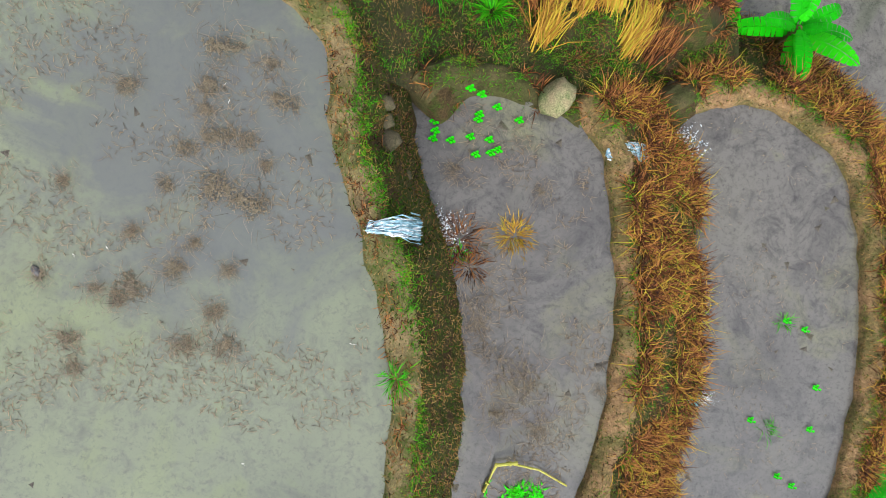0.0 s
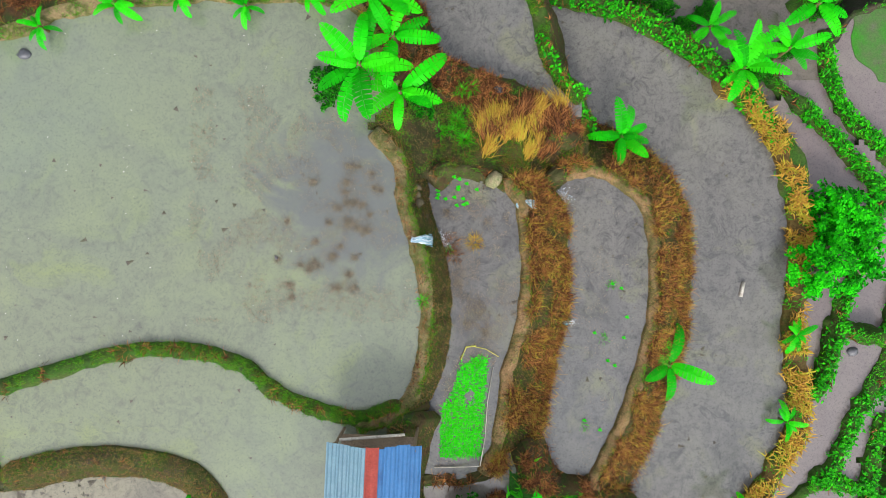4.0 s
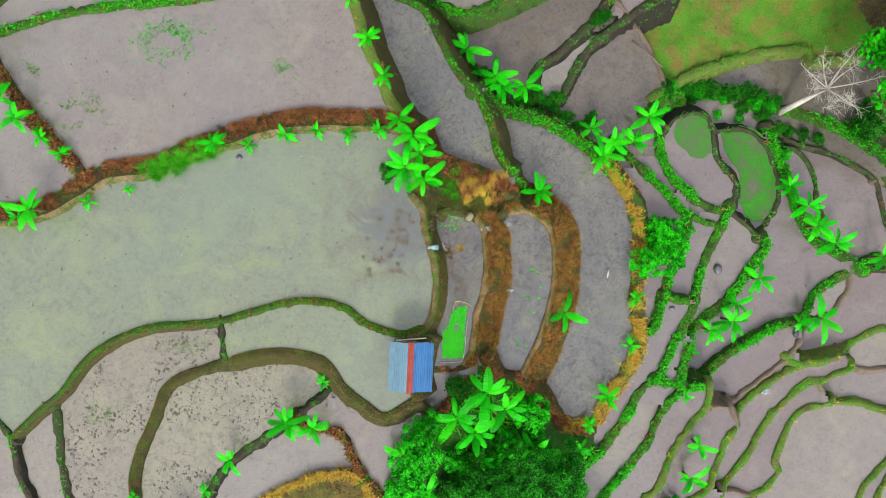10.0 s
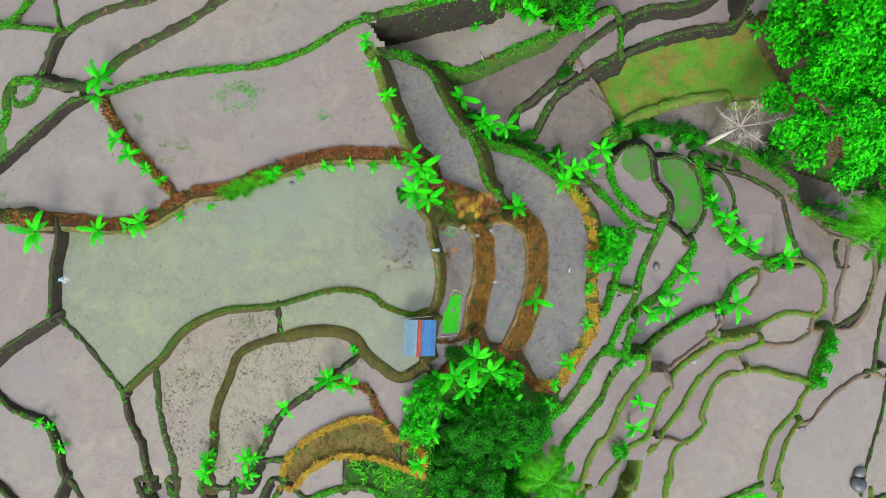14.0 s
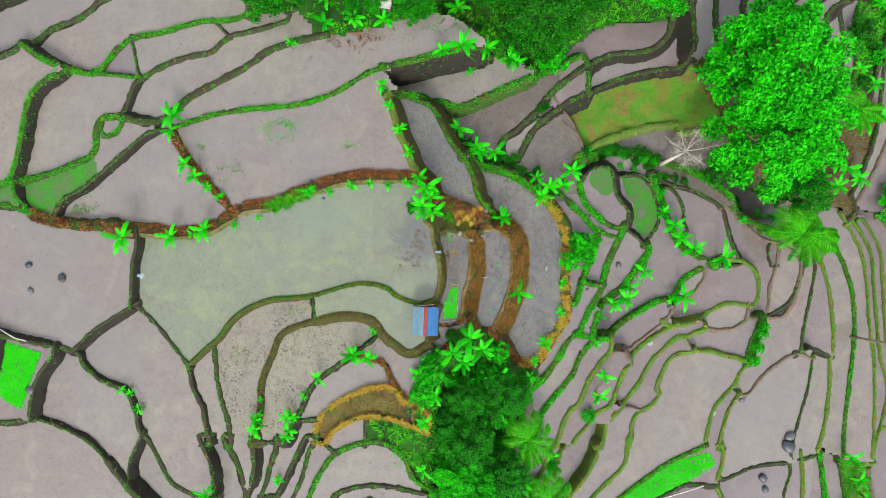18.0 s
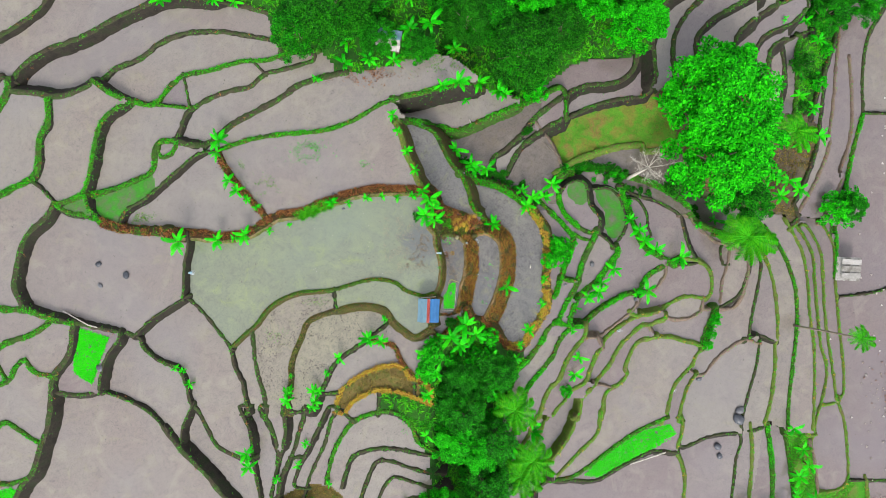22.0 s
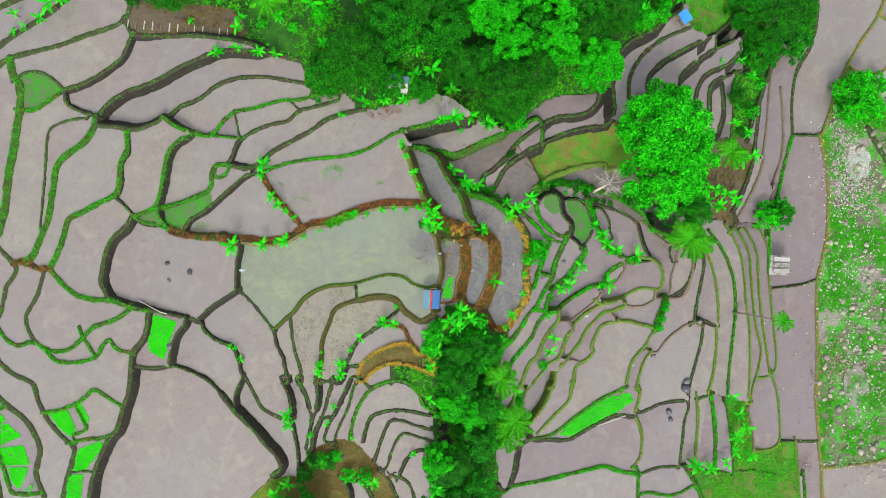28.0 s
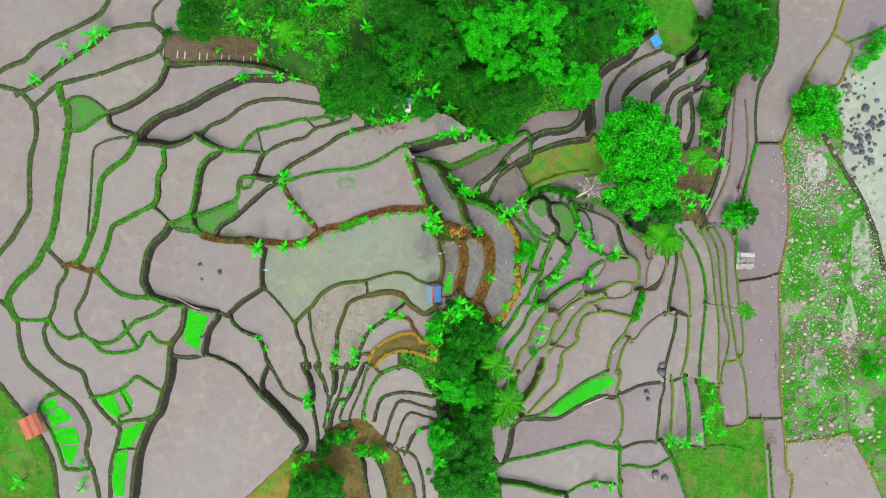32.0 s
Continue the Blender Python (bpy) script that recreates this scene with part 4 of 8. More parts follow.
bund("e", 0.5, 0.5, (-12.45, -36.55), (-11.17, -32.83), (-9.79, -29.81), (-7.72, -29.54), (-4.38, -30.61), (-0.36, -31.73))
bund("e", 0.5, 0.5, (-11.27, -38.54), (-10.19, -37.75), (-9.01, -34.05), (-7.24, -31.92), (-4.40, -32.60), (-0.39, -33.93), (-0.50, -34.73))
bund("e", 0.5, 0.5, (-8.54, -40.34), (-6.77, -36.47), (-4.41, -34.88), (-0.50, -34.73))
bund("e", 0.6, 0.5, (-18.87, -39.66), (-17.27, -42.14), (-16.75, -45.80), (-15.22, -51.31))
bund("e", 0.6, 0.5, (-15.49, -39.79), (-14.01, -41.61), (-12.72, -44.61), (-11.68, -51.21))
bund("e", 0.6, 0.5, (-11.36, -38.42), (-10.00, -40.30), (-8.64, -43.25), (-7.00, -46.73), (-5.86, -51.02), (-4.51, -50.79))
bund("e", 0.6, 0.5, (-8.53, -39.55), (-6.31, -41.11), (-4.88, -45.48), (-4.51, -50.79))
bund("g", 0.5, 0.4, (35.07, -25.80), (33.16, -26.64), (29.71, -28.40), (25.02, -31.78), (22.57, -33.74), (19.94, -35.25), (16.68, -35.70))
bund("e", 0.5, 0.4, (37.51, -31.74), (37.40, -31.81), (33.71, -31.52), (31.87, -32.18), (27.61, -34.42), (24.54, -36.20), (21.27, -36.27), (16.58, -35.59))
bund("h", 0.45, 0.4, (37.64, -26.08), (38.10, -26.19), (38.14, -28.50), (37.37, -31.49), (38.54, -33.61), (39.13, -36.78), (38.77, -40.23), (37.44, -42.34))
bund("e", 0.4, 0.4, (48.33, -13.88), (48.17, -13.56), (51.32, -13.28), (54.68, -14.51))
bund("e", 0.4, 0.4, (47.27, 2.74), (47.89, 2.73), (49.14, -0.39), (48.11, -4.18), (46.99, -6.55), (44.86, -8.00), (43.49, -8.57))
bund("e", 0.4, 0.4, (50.41, 3.11), (49.36, 2.72), (51.03, -1.13), (50.48, -5.54), (49.70, -9.22), (49.12, -13.20), (49.15, -13.48))
bund("h", 0.5, 0.4, (50.41, 3.11), (52.71, -0.55), (54.00, -4.42), (54.58, -8.27), (54.80, -12.10), (54.68, -14.71), (54.56, -19.82), (53.83, -24.85), (52.92, -28.35), (54.08, -28.51))
bund("e", 0.4, 0.4, (51.09, -13.30), (51.11, -13.47), (50.46, -18.15), (49.10, -23.05), (48.11, -27.26), (48.58, -30.53), (47.84, -33.30), (47.41, -36.79), (46.76, -42.58))
bund("g", 0.5, 0.4, (53.89, 4.59), (56.64, 0.60), (58.28, -3.31), (59.09, -7.28), (59.19, -12.44), (58.74, -16.27), (58.31, -20.16), (57.80, -25.21), (57.64, -30.34), (57.90, -30.32))
bund("h", 0.4, 0.4, (57.29, 5.77), (60.04, 0.56), (61.01, -4.78), (61.35, -9.96), (62.04, -15.14), (62.13, -20.25), (62.07, -25.42), (61.95, -30.68), (63.27, -30.87))
bund("h", 0.4, 0.4, (58.07, 4.30), (59.84, 5.14), (62.75, 0.40), (63.27, -4.82), (63.73, -10.11), (64.33, -15.36), (65.37, -19.27), (64.98, -23.16), (63.59, -28.32), (62.93, -33.40))
bund("h", 0.4, 0.4, (60.50, 4.10), (62.25, 5.12), (64.90, 0.35), (65.33, -4.97), (65.60, -10.24), (66.31, -15.48), (67.06, -20.68), (67.52, -24.66), (67.74, -25.18))
bund("h", 0.4, 0.4, (65.07, 5.80), (65.31, 5.67), (67.56, 1.61), (67.83, -3.83), (68.16, -7.79), (68.62, -13.11), (69.36, -20.88), (68.90, -24.77), (65.55, -25.94), (64.31, -25.63))
bund("h", 0.4, 0.4, (68.38, -24.94), (68.59, -25.47), (69.74, -28.75), (70.37, -33.97), (70.31, -39.62), (67.76, -41.39), (64.11, -41.41))
bund("y", 0.6, 0.4, (78.98, -5.70), (78.80, -10.95), (78.98, -21.13), (78.73, -31.65), (79.38, -39.98), (80.01, -45.77), (80.19, -51.78), (81.58, -54.49), (80.78, -60.49))
bund("e", 0.5, 0.4, (68.14, -7.60), (68.26, -7.59), (75.15, -6.82), (78.98, -5.70))
bund("g", 0.6, 0.4, (73.42, 24.81), (72.37, 21.02), (70.99, 15.77), (69.70, 9.53), (68.38, 5.59), (67.83, -3.83))
bund("y", 0.6, 0.4, (79.66, 24.79), (80.60, 19.89), (81.35, 14.62), (81.26, 5.15), (80.02, -1.65), (78.98, -5.70))
bund("e", 0.6, 0.4, (79.42, 61.05), (79.20, 50.53), (78.10, 45.19), (74.42, 38.56), (73.33, 31.88), (73.42, 24.81))
bund("y", 0.6, 0.4, (95.74, 60.83), (94.15, 55.65), (92.33, 50.32), (88.86, 45.14), (85.85, 39.92), (83.42, 34.65), (81.92, 29.31), (80.08, 24.89), (79.66, 24.79))
bund("e", 0.4, 0.4, (73.42, 24.90), (73.91, 24.91), (79.66, 24.79))
bund("y", 0.5, 0.4, (92.33, 50.62), (95.64, 48.32), (97.03, 46.82), (95.59, 43.03), (93.36, 38.48), (88.25, 38.22), (85.85, 39.92))
bund("g", 0.5, 0.4, (95.74, 48.32), (100.85, 50.34), (106.93, 53.25), (109.12, 54.11))
bund("e", 0.5, 0.4, (70.31, -39.62), (70.71, -39.82), (74.85, -39.87), (79.19, -39.89), (79.37, -39.87))
bund("y", 0.5, 0.4, (80.11, -45.87), (85.69, -45.27), (91.09, -44.68), (95.21, -43.88), (97.85, -48.18), (100.52, -53.47), (103.82, -60.84))
bund("e", 0.8, 0.6, (31.32, 33.27), (30.94, 33.84), (32.62, 37.20), (34.86, 39.42), (38.49, 41.16), (41.20, 43.30), (44.16, 45.49), (45.30, 47.68), (44.87, 50.17))
bund("e", 0.8, 0.6, (35.00, 26.09), (34.57, 30.45), (35.05, 33.69), (37.12, 36.99), (40.95, 40.03), (45.73, 42.07))
bund("e", 0.8, 0.6, (38.31, 28.81), (38.11, 32.59), (40.32, 35.37), (43.48, 37.34), (46.27, 38.82), (49.37, 40.27), (53.94, 43.42), (57.55, 46.72), (58.74, 49.53), (58.11, 52.07))
bund("e", 0.7, 0.6, (44.23, 29.04), (44.43, 33.00), (46.41, 35.32), (49.18, 37.31), (51.69, 38.99), (57.75, 42.02), (60.89, 45.05))
bund("e", 0.6, 0.6, (48.03, 25.83), (48.62, 30.10), (49.48, 33.11), (51.47, 35.10), (55.13, 36.65), (57.65, 39.28), (61.17, 41.19))
bund("e", 0.6, 0.6, (51.30, 27.41), (51.64, 32.20), (53.77, 34.10), (57.74, 35.81), (61.41, 37.55))
bund("e", 0.5, 0.6, (53.59, 23.03), (54.83, 26.92), (54.91, 30.56), (54.48, 33.98), (54.28, 34.32))
bund("g", 0.6, 0.6, (57.51, 23.21), (57.99, 28.40), (57.90, 33.37), (58.56, 35.78), (58.37, 36.11))
bund("e", 0.6, 0.5, (61.69, 23.03), (63.60, 28.78), (65.37, 32.80), (67.10, 36.88), (68.36, 40.27))
bund("e", 1.6, 0.5, (89.98, 26.53), (94.50, 18.54), (98.52, 11.85), (101.73, 3.72), (103.94, -5.01))
bund("e", 1.0, 0.8, (7.45, 12.45), (7.38, 14.54), (9.23, 15.91), (11.60, 18.09), (13.98, 20.88), (17.74, 23.84), (21.43, 25.81), (24.99, 26.11), (27.11, 26.67), (28.93, 28.30), (29.51, 30.53))
bund("e", 0.9, 0.7, (9.47, 12.36), (11.60, 16.11), (15.28, 19.10), (20.14, 21.58), (23.82, 23.18), (27.34, 23.97), (30.86, 24.41), (31.89, 26.64), (31.77, 29.33), (31.32, 33.27))
bund("h", 0.7, 0.4, (16.95, 12.54), (18.21, 13.39), (20.79, 14.89), (24.48, 16.26), (27.49, 17.00), (31.27, 17.29), (31.21, 16.31), (34.86, 16.64), (36.62, 17.95))
bund("g", 0.9, 0.5, (16.25, 11.15), (17.59, 12.05), (19.70, 13.05), (22.71, 13.70), (25.48, 13.46), (26.21, 12.70), (30.55, 11.85), (33.78, 10.64), (37.39, 8.43), (41.29, 4.65), (47.27, 2.74))
bund("e", 0.4, 0.4, (45.96, 3.16), (45.81, 2.75), (44.15, 0.97), (44.55, -1.53), (45.19, -1.64))
bund("g", 0.7, 0.5, (10.79, -46.45), (15.90, -45.64), (21.17, -44.60), (26.35, -43.33), (31.47, -42.16), (34.11, -42.95), (38.69, -43.88), (38.78, -43.97))
bund("e", 0.4, 0.4, (16.68, -35.59), (14.19, -37.70), (13.38, -42.02), (12.00, -45.95), (12.05, -46.25))
bund("g", 0.5, 0.4, (11.30, -50.57), (17.04, -51.35), (20.97, -52.53), (26.13, -53.41), (31.44, -51.16), (38.85, -51.75))
bund("g", 0.5, 0.4, (37.44, -42.34), (38.30, -43.40), (38.28, -50.99), (38.73, -56.01))
bund("e", 0.5, 0.4, (38.78, -43.97), (43.07, -42.55), (48.03, -42.58), (48.13, -42.68))
bund("g", 0.5, 0.4, (38.30, -48.35), (38.97, -48.32), (40.60, -47.82), (45.54, -48.38), (49.53, -46.60), (50.19, -46.28))
bund("r", 0.5, 0.5, (68.16, 39.71), (68.35, 39.65), (67.48, 33.01), (67.00, 26.36), (65.82, 18.59), (63.62, 12.86), (60.70, 7.37))
bund("r", 0.5, 0.5, (70.98, 34.57), (71.44, 27.97), (71.29, 21.35), (69.35, 14.84), (66.83, 9.29), (65.01, 5.68))
bund("e", 0.5, 0.5, (64.84, 31.49), (64.22, 24.98), (63.28, 18.54), (61.17, 13.41), (58.45, 8.59))
bund("h", 0.5, 0.4, (74.19, -39.34), (74.71, -45.32), (75.07, -52.60), (75.30, -59.17), (75.90, -61.00), (76.20, -66.40))
bund("h", 0.5, 0.4, (50.62, -28.16), (50.87, -32.20), (50.61, -37.25), (49.96, -43.03), (48.72, -43.71))
bund("g", 0.7, 0.4, (54.08, -28.51), (54.77, -32.68), (55.13, -37.87), (55.02, -43.91), (54.92, -44.59))
bund("g", 0.5, 0.4, (57.65, -29.93), (57.84, -29.95), (58.45, -34.34), (59.06, -39.60), (59.42, -44.44), (59.42, -45.23))
bund("r", 0.4, 0.4, (62.71, -32.18), (63.91, -36.12), (64.62, -41.01), (64.64, -41.41))
bund("g", 0.5, 0.4, (49.96, -43.03), (51.34, -43.83), (57.18, -45.05), (63.98, -45.51), (69.16, -46.80))
bund("g", 0.5, 0.4, (76.02, -46.50), (76.28, -51.62), (76.45, -55.53), (76.92, -60.32))
bund("g", 0.6, 0.4, (48.13, -42.68), (50.89, -47.48), (52.87, -52.81), (54.13, -57.41))
bund("e", 0.35, 0.4, (37.61, -30.54), (39.10, -31.15), (42.63, -29.60), (45.93, -28.98), (48.65, -28.86))
bund("h", 0.45, 0.4, (24.65, -24.45), (24.33, -24.43), (23.83, -27.90), (20.90, -30.96), (16.58, -35.59))
bund("h", 0.45, 0.4, (21.04, -25.05), (20.78, -25.00), (19.14, -28.88), (15.36, -33.80))
bund("h", 0.45, 0.4, (16.58, -24.77), (14.23, -30.11), (12.12, -33.56))
bund("g", 0.5, 0.4, (8.39, -24.27), (8.95, -28.35), (10.04, -28.69))
bund("g", 0.5, 0.4, (11.43, -24.31), (10.04, -28.69))
bund("h", 0.5, 0.4, (14.46, -24.45), (14.20, -24.36), (11.83, -29.14), (10.09, -28.51))
bund("e", 0.4, 0.4, (10.49, -45.72), (11.20, -45.75), (11.91, -45.75))
bund("e", 0.4, 0.4, (11.50, -45.85), (11.01, -45.36), (10.50, -44.82))
bund("e", 0.4, 0.4, (-17.88, -40.61), (-16.48, -40.58), (-15.20, -40.56))
bund("e", 0.4, 0.4, (16.88, -34.85), (16.57, -34.01), (16.16, -33.06))
bund("e", 0.4, 0.4, (-21.65, -28.81), (-20.95, -28.79), (-20.24, -28.76))
bund("e", 0.4, 0.4, (50.63, -29.14), (51.57, -28.89), (52.40, -28.63))
bund("e", 0.4, 0.4, (-13.98, -22.54), (-13.48, -23.03), (-12.97, -23.51))
bund("e", 0.4, 0.4, (-21.72, -22.16), (-21.02, -22.14), (-20.31, -22.12))
bund("e", 0.4, 0.4, (-17.50, -19.58), (-16.30, -19.54), (-15.09, -19.52))
bund("e", 0.4, 0.4, (105.38, -15.20), (105.98, -15.20), (106.69, -15.20))
bund("e", 0.5, 0.4, (-1.73, -10.24), (-2.00, -9.30), (-1.95, -8.20), (-1.75, -7.10), (-1.50, -6.20), (-1.25, -5.70))
bund("e", 0.4, 0.4, (47.99, 1.23), (47.27, 1.64), (46.54, 2.05))
bund("g", 0.4, 0.4, (43.13, 3.16), (44.16, 2.76), (45.19, 2.36))
bund("e", 0.4, 0.4, (67.16, 3.37), (67.16, 4.30), (67.16, 5.12))
bund("e", 0.4, 0.4, (58.45, 5.36), (58.98, 5.86), (59.52, 6.37))
bund("e", 0.4, 0.4, (59.41, 6.16), (59.10, 7.18), (58.77, 8.19))
bund("g", 0.4, 0.4, (10.59, 23.43), (11.19, 23.43), (11.69, 23.43))
bund("e", 0.4, 0.4, (77.47, 44.22), (76.70, 44.85), (75.92, 45.49))
bund("e", 0.4, 0.4, (26.03, -56.03), (26.03, -54.82), (26.03, -53.71))
bund("e", 0.4, 0.4, (-4.18, -20.10), (-4.16, -18.91), (-4.15, -17.72))
bund("g", 0.4, 0.4, (18.36, 20.90), (18.36, 22.08), (18.34, 23.25))
bund("e", 0.4, 0.4, (57.41, 39.46), (57.44, 40.37), (57.48, 41.28))
bund("e", 0.4, 0.4, (52.30, 39.36), (52.35, 40.67), (52.42, 41.99))
edge((-88.02, 52.84), (-64.56, 52.58), (-42.78, 52.85), (-20.22, 52.80), (2.51, 54.08), (26.84, 56.17), (53.16, 57.86), (83.43, 60.50), (108.03, 60.37), (107.57, 38.37), (107.11, 18.35), (106.77, -1.69), (106.61, -21.70), (106.41, -41.68), (106.26, -61.12), (81.59, -60.69), (52.66, -57.92), (26.13, -55.93), (0.90, -52.31), (-22.10, -51.04), (-43.65, -48.96), (-65.33, -48.28), (-89.00, -47.93), (-88.78, -26.19), (-88.56, 1.36), (-87.79, 29.08), (-88.02, 52.84))
edge((-1.62, 5.41), (-1.95, 4.63), (-2.25, 3.81))
edge((-7.68, 19.90), (-7.26, 19.29), (-6.73, 18.59), (-6.11, 18.29))
edge((-8.02, 21.33), (-6.70, 21.74), (-5.96, 20.61))
edge((31.85, 24.83), (35.02, 25.82), (38.35, 28.46), (44.17, 28.68), (48.05, 25.65), (51.33, 27.13))
edge((45.55, 47.93), (46.07, 42.41), (49.86, 40.63))
edge((-3.37, -17.99), (-2.78, -14.64), (-3.32, -16.73), (-2.94, -17.93), (-1.78, -19.94), (-1.80, -21.23), (-1.24, -23.13))
edge((-3.46, -26.86), (-2.02, -30.38), (-1.99, -36.26), (-1.92, -51.16))
bund("b", 0.5, 0.4, (2.30, -9.15), (1.18, -9.97), (-0.32, -11.79), (-1.55, -12.75), (-2.56, -14.84), (-3.00, -16.49), (-3.37, -17.99))
edge((1.59, -8.17), (2.50, -8.68), (3.57, -7.82))
edge((9.89, -13.53), (10.93, -14.15), (11.98, -15.38))
edge((8.49, -24.57), (9.54, -30.13), (11.02, -34.29), (9.92, -38.12), (10.69, -46.34), (11.30, -50.47), (12.30, -55.07))
edge((-50.51, 44.22), (-50.96, 48.83), (-51.58, 53.02))
edge((-25.07, 34.33), (-23.46, 30.02), (-17.88, 28.67), (-13.92, 25.71), (-9.32, 26.33), (-0.27, 28.04), (5.59, 24.81), (12.28, 24.22), (20.09, 29.29), (26.06, 29.98), (29.68, 30.70), (31.41, 33.36))
edge((44.99, 50.30), (42.70, 53.11), (42.43, 56.93))
edge((58.23, 52.29), (56.84, 55.30), (55.57, 58.74))
edge((59.14, 36.12), (60.81, 40.25), (62.33, 45.63), (61.95, 52.20), (61.01, 59.68))
edge((68.80, 40.58), (71.62, 43.94), (75.32, 45.31))
edge((32.12, 25.00), (33.43, 22.68), (36.71, 18.04), (37.50, 13.22), (37.39, 8.43))
edge((37.50, 13.22), (42.69, 9.60), (52.42, 7.10), (68.07, 5.60))
edge((51.08, 27.30), (53.69, 23.03), (57.61, 23.31), (61.90, 23.03), (66.44, 18.68), (69.70, 9.53))
edge((97.03, 46.92), (100.83, 47.03), (106.92, 50.43), (109.21, 51.49))
edge((80.52, -1.66), (84.86, 2.35), (91.61, 1.04), (95.21, -43.88))
edge((88.36, 38.31), (93.58, 31.84), (94.72, 22.54), (98.62, 13.14), (102.54, 5.02), (103.74, -4.30), (105.68, -16.30))
edge((53.13, -28.46), (52.58, -35.05), (50.49, -43.27), (48.34, -42.89))
edge((48.34, -42.89), (57.28, -44.54), (65.63, -45.12))
edge((52.82, -28.45), (57.74, -29.65), (62.47, -30.59), (63.46, -33.61))
edge((-34.57, 37.38), (-35.14, 41.34), (-38.48, 43.60), (-50.51, 44.22))
edge((-29.09, -37.88), (-36.09, -44.31), (-41.53, -49.04))
edge((-29.09, -37.88), (-27.85, -43.75), (-27.55, -50.29))
edge((-26.14, -39.25), (-24.43, -35.86), (-21.51, -33.70), (-17.01, -32.89), (-12.54, -36.85), (-8.54, -40.43))
edge((-30.50, -38.91), (-26.14, -39.25))
edge((-23.46, 30.02), (-25.07, 34.33))
bund("r", 0.3, 0.3, (14.08, 19.89), (15.18, 18.60), (16.38, 16.93), (17.29, 15.06), (17.90, 13.59))
field("pond", (-12.47, 1.01), (-8.75, -5.53))
field("slate", (1.50, -1.50), (6.47, -1.61), (11.83, -0.31), (0.98, 10.19))
field("ochre", (-33.96, -46.14))
field("mud", (-9.99, -9.25), (-17.74, -6.27), (-22.53, -9.81), (-16.72, -12.74))
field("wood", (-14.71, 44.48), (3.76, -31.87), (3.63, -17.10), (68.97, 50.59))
field("soil", (-43.03, 40.68), (45.27, 14.53))
field("violet", (68.13, 27.86), (57.18, -38.28), (78.95, -57.24))
field("bog", (12.6, 14.93), (9.64, 17.2), (24.74, 14.93), (33.37, 9.59))
field("grass", (50.60, 53.64), (-85.12, -37.42), (60.18, -54.39))
field("weeds", (-22.81, -38.34), (-9.26, -17.39))
field("land", (2.30, 3.70))
field("pasture", (26.33, 19.97))
field("shore", (86.04, -21.43), (88.05, 27.91))
field("river", (100.15, 18.45))
field("grey", (91.22, -52.09))
field("nursery", (-49.29, -13.45), (-66.62, -28.75), (-62.05, -35.08), (-63.57, -41.18), (-75.42, -33.76), (29.85, -30.41), (-37.93, 22.33))
field("violet", (20.24, 9.64), (25.88, 6.67))
field("grass", (19.48, 12.56))
field("algae", (-70.08, 28.73), (-45.14, 6.79), (-51.71, 6.62))

# ---- from the plan: one field between each ring of bunds ----
wall = np.zeros((NY, NX), bool)


def cells_of(line, reach):
    """Grid cells within reach of a line."""
    n = np.maximum(2, np.ceil(np.hypot(*np.diff(line, axis=0).T) / (STEP * 0.5)).astype(int))
    pts = np.vstack([a + (b - a) * np.linspace(0, 1, k)[:, None] for a, b, k in zip(line, line[1:], n)])
    got = []
    for ox in np.arange(-reach, reach + 1e-6, STEP * 0.8):
        for oy in np.arange(-reach, reach + 1e-6, STEP * 0.8):
            got.append(pts + (ox, oy))
    pts = np.vstack(got)
    j = ((pts[:, 0] - X0) / STEP).astype(int)
    i = ((pts[:, 1] - Y0) / STEP).astype(int)
    ok = (i >= 0) & (i < NY) & (j >= 0) & (j < NX)
    return i[ok], j[ok]


def stretched(line, by):
    a, b = line[0] - line[1], line[-1] - line[-2]
    return np.vstack([line[0] + a / (np.hypot(*a) + 1e-9) * by, line, line[-1] + b / (np.hypot(*b) + 1e-9) * by])


for style, width, bank, line in PLAN:
    wall[cells_of(stretched(line, 0.5), 0.3)] = True
for line in OPEN_EDGES:
    wall[cells_of(stretched(line, 0.6), 0.2)] = True


def regions(free):
    """Numbers the connected parts of a mask, by runs of each row."""
    root, runs, above = [], [], []

    def find(a):
        while root[a] != a:
            root[a] = root[root[a]]
            a = root[a]
        return a

    for i in range(free.shape[0]):
        d = np.diff(np.concatenate([[0], free[i].astype(np.int8), [0]]))
        now = []
        for s, e in zip(np.flatnonzero(d == 1), np.flatnonzero(d == -1)):
            k = len(root)
            root.append(k)
            for s2, e2, k2 in above:
                if s2 < e and s < e2:
                    ra, rb = find(k), find(k2)
                    root[max(ra, rb)] = min(ra, rb)
            now.append((s, e, k))
            runs.append((i, s, e, k))
        above = now
    lab = np.full(free.shape, -1)
    for i, s, e, k in runs:
        lab[i, s:e] = find(k)
    return lab


def grown(mask, n):
    for _ in range(n):
        mask = mask | np.roll(mask, 1, 0) | np.roll(mask, -1, 0) | np.roll(mask, 1, 1) | np.roll(mask, -1, 1)
    return mask


def spread_into(lab, free, rounds):
    for _ in range(rounds):
        before = (lab < 0).sum()
        for axis, by in ((0, 1), (0, -1), (1, 1), (1, -1)):
            moved = np.roll(lab, by, axis)
            take = (lab < 0) & (moved >= 0) & free
            lab[take] = moved[take]
        if (lab < 0).sum() == before:
            break


# wide fields first, so that a gap in a bund joins no two of them; then the narrow ones
label_at = np.full(wall.shape, -1)
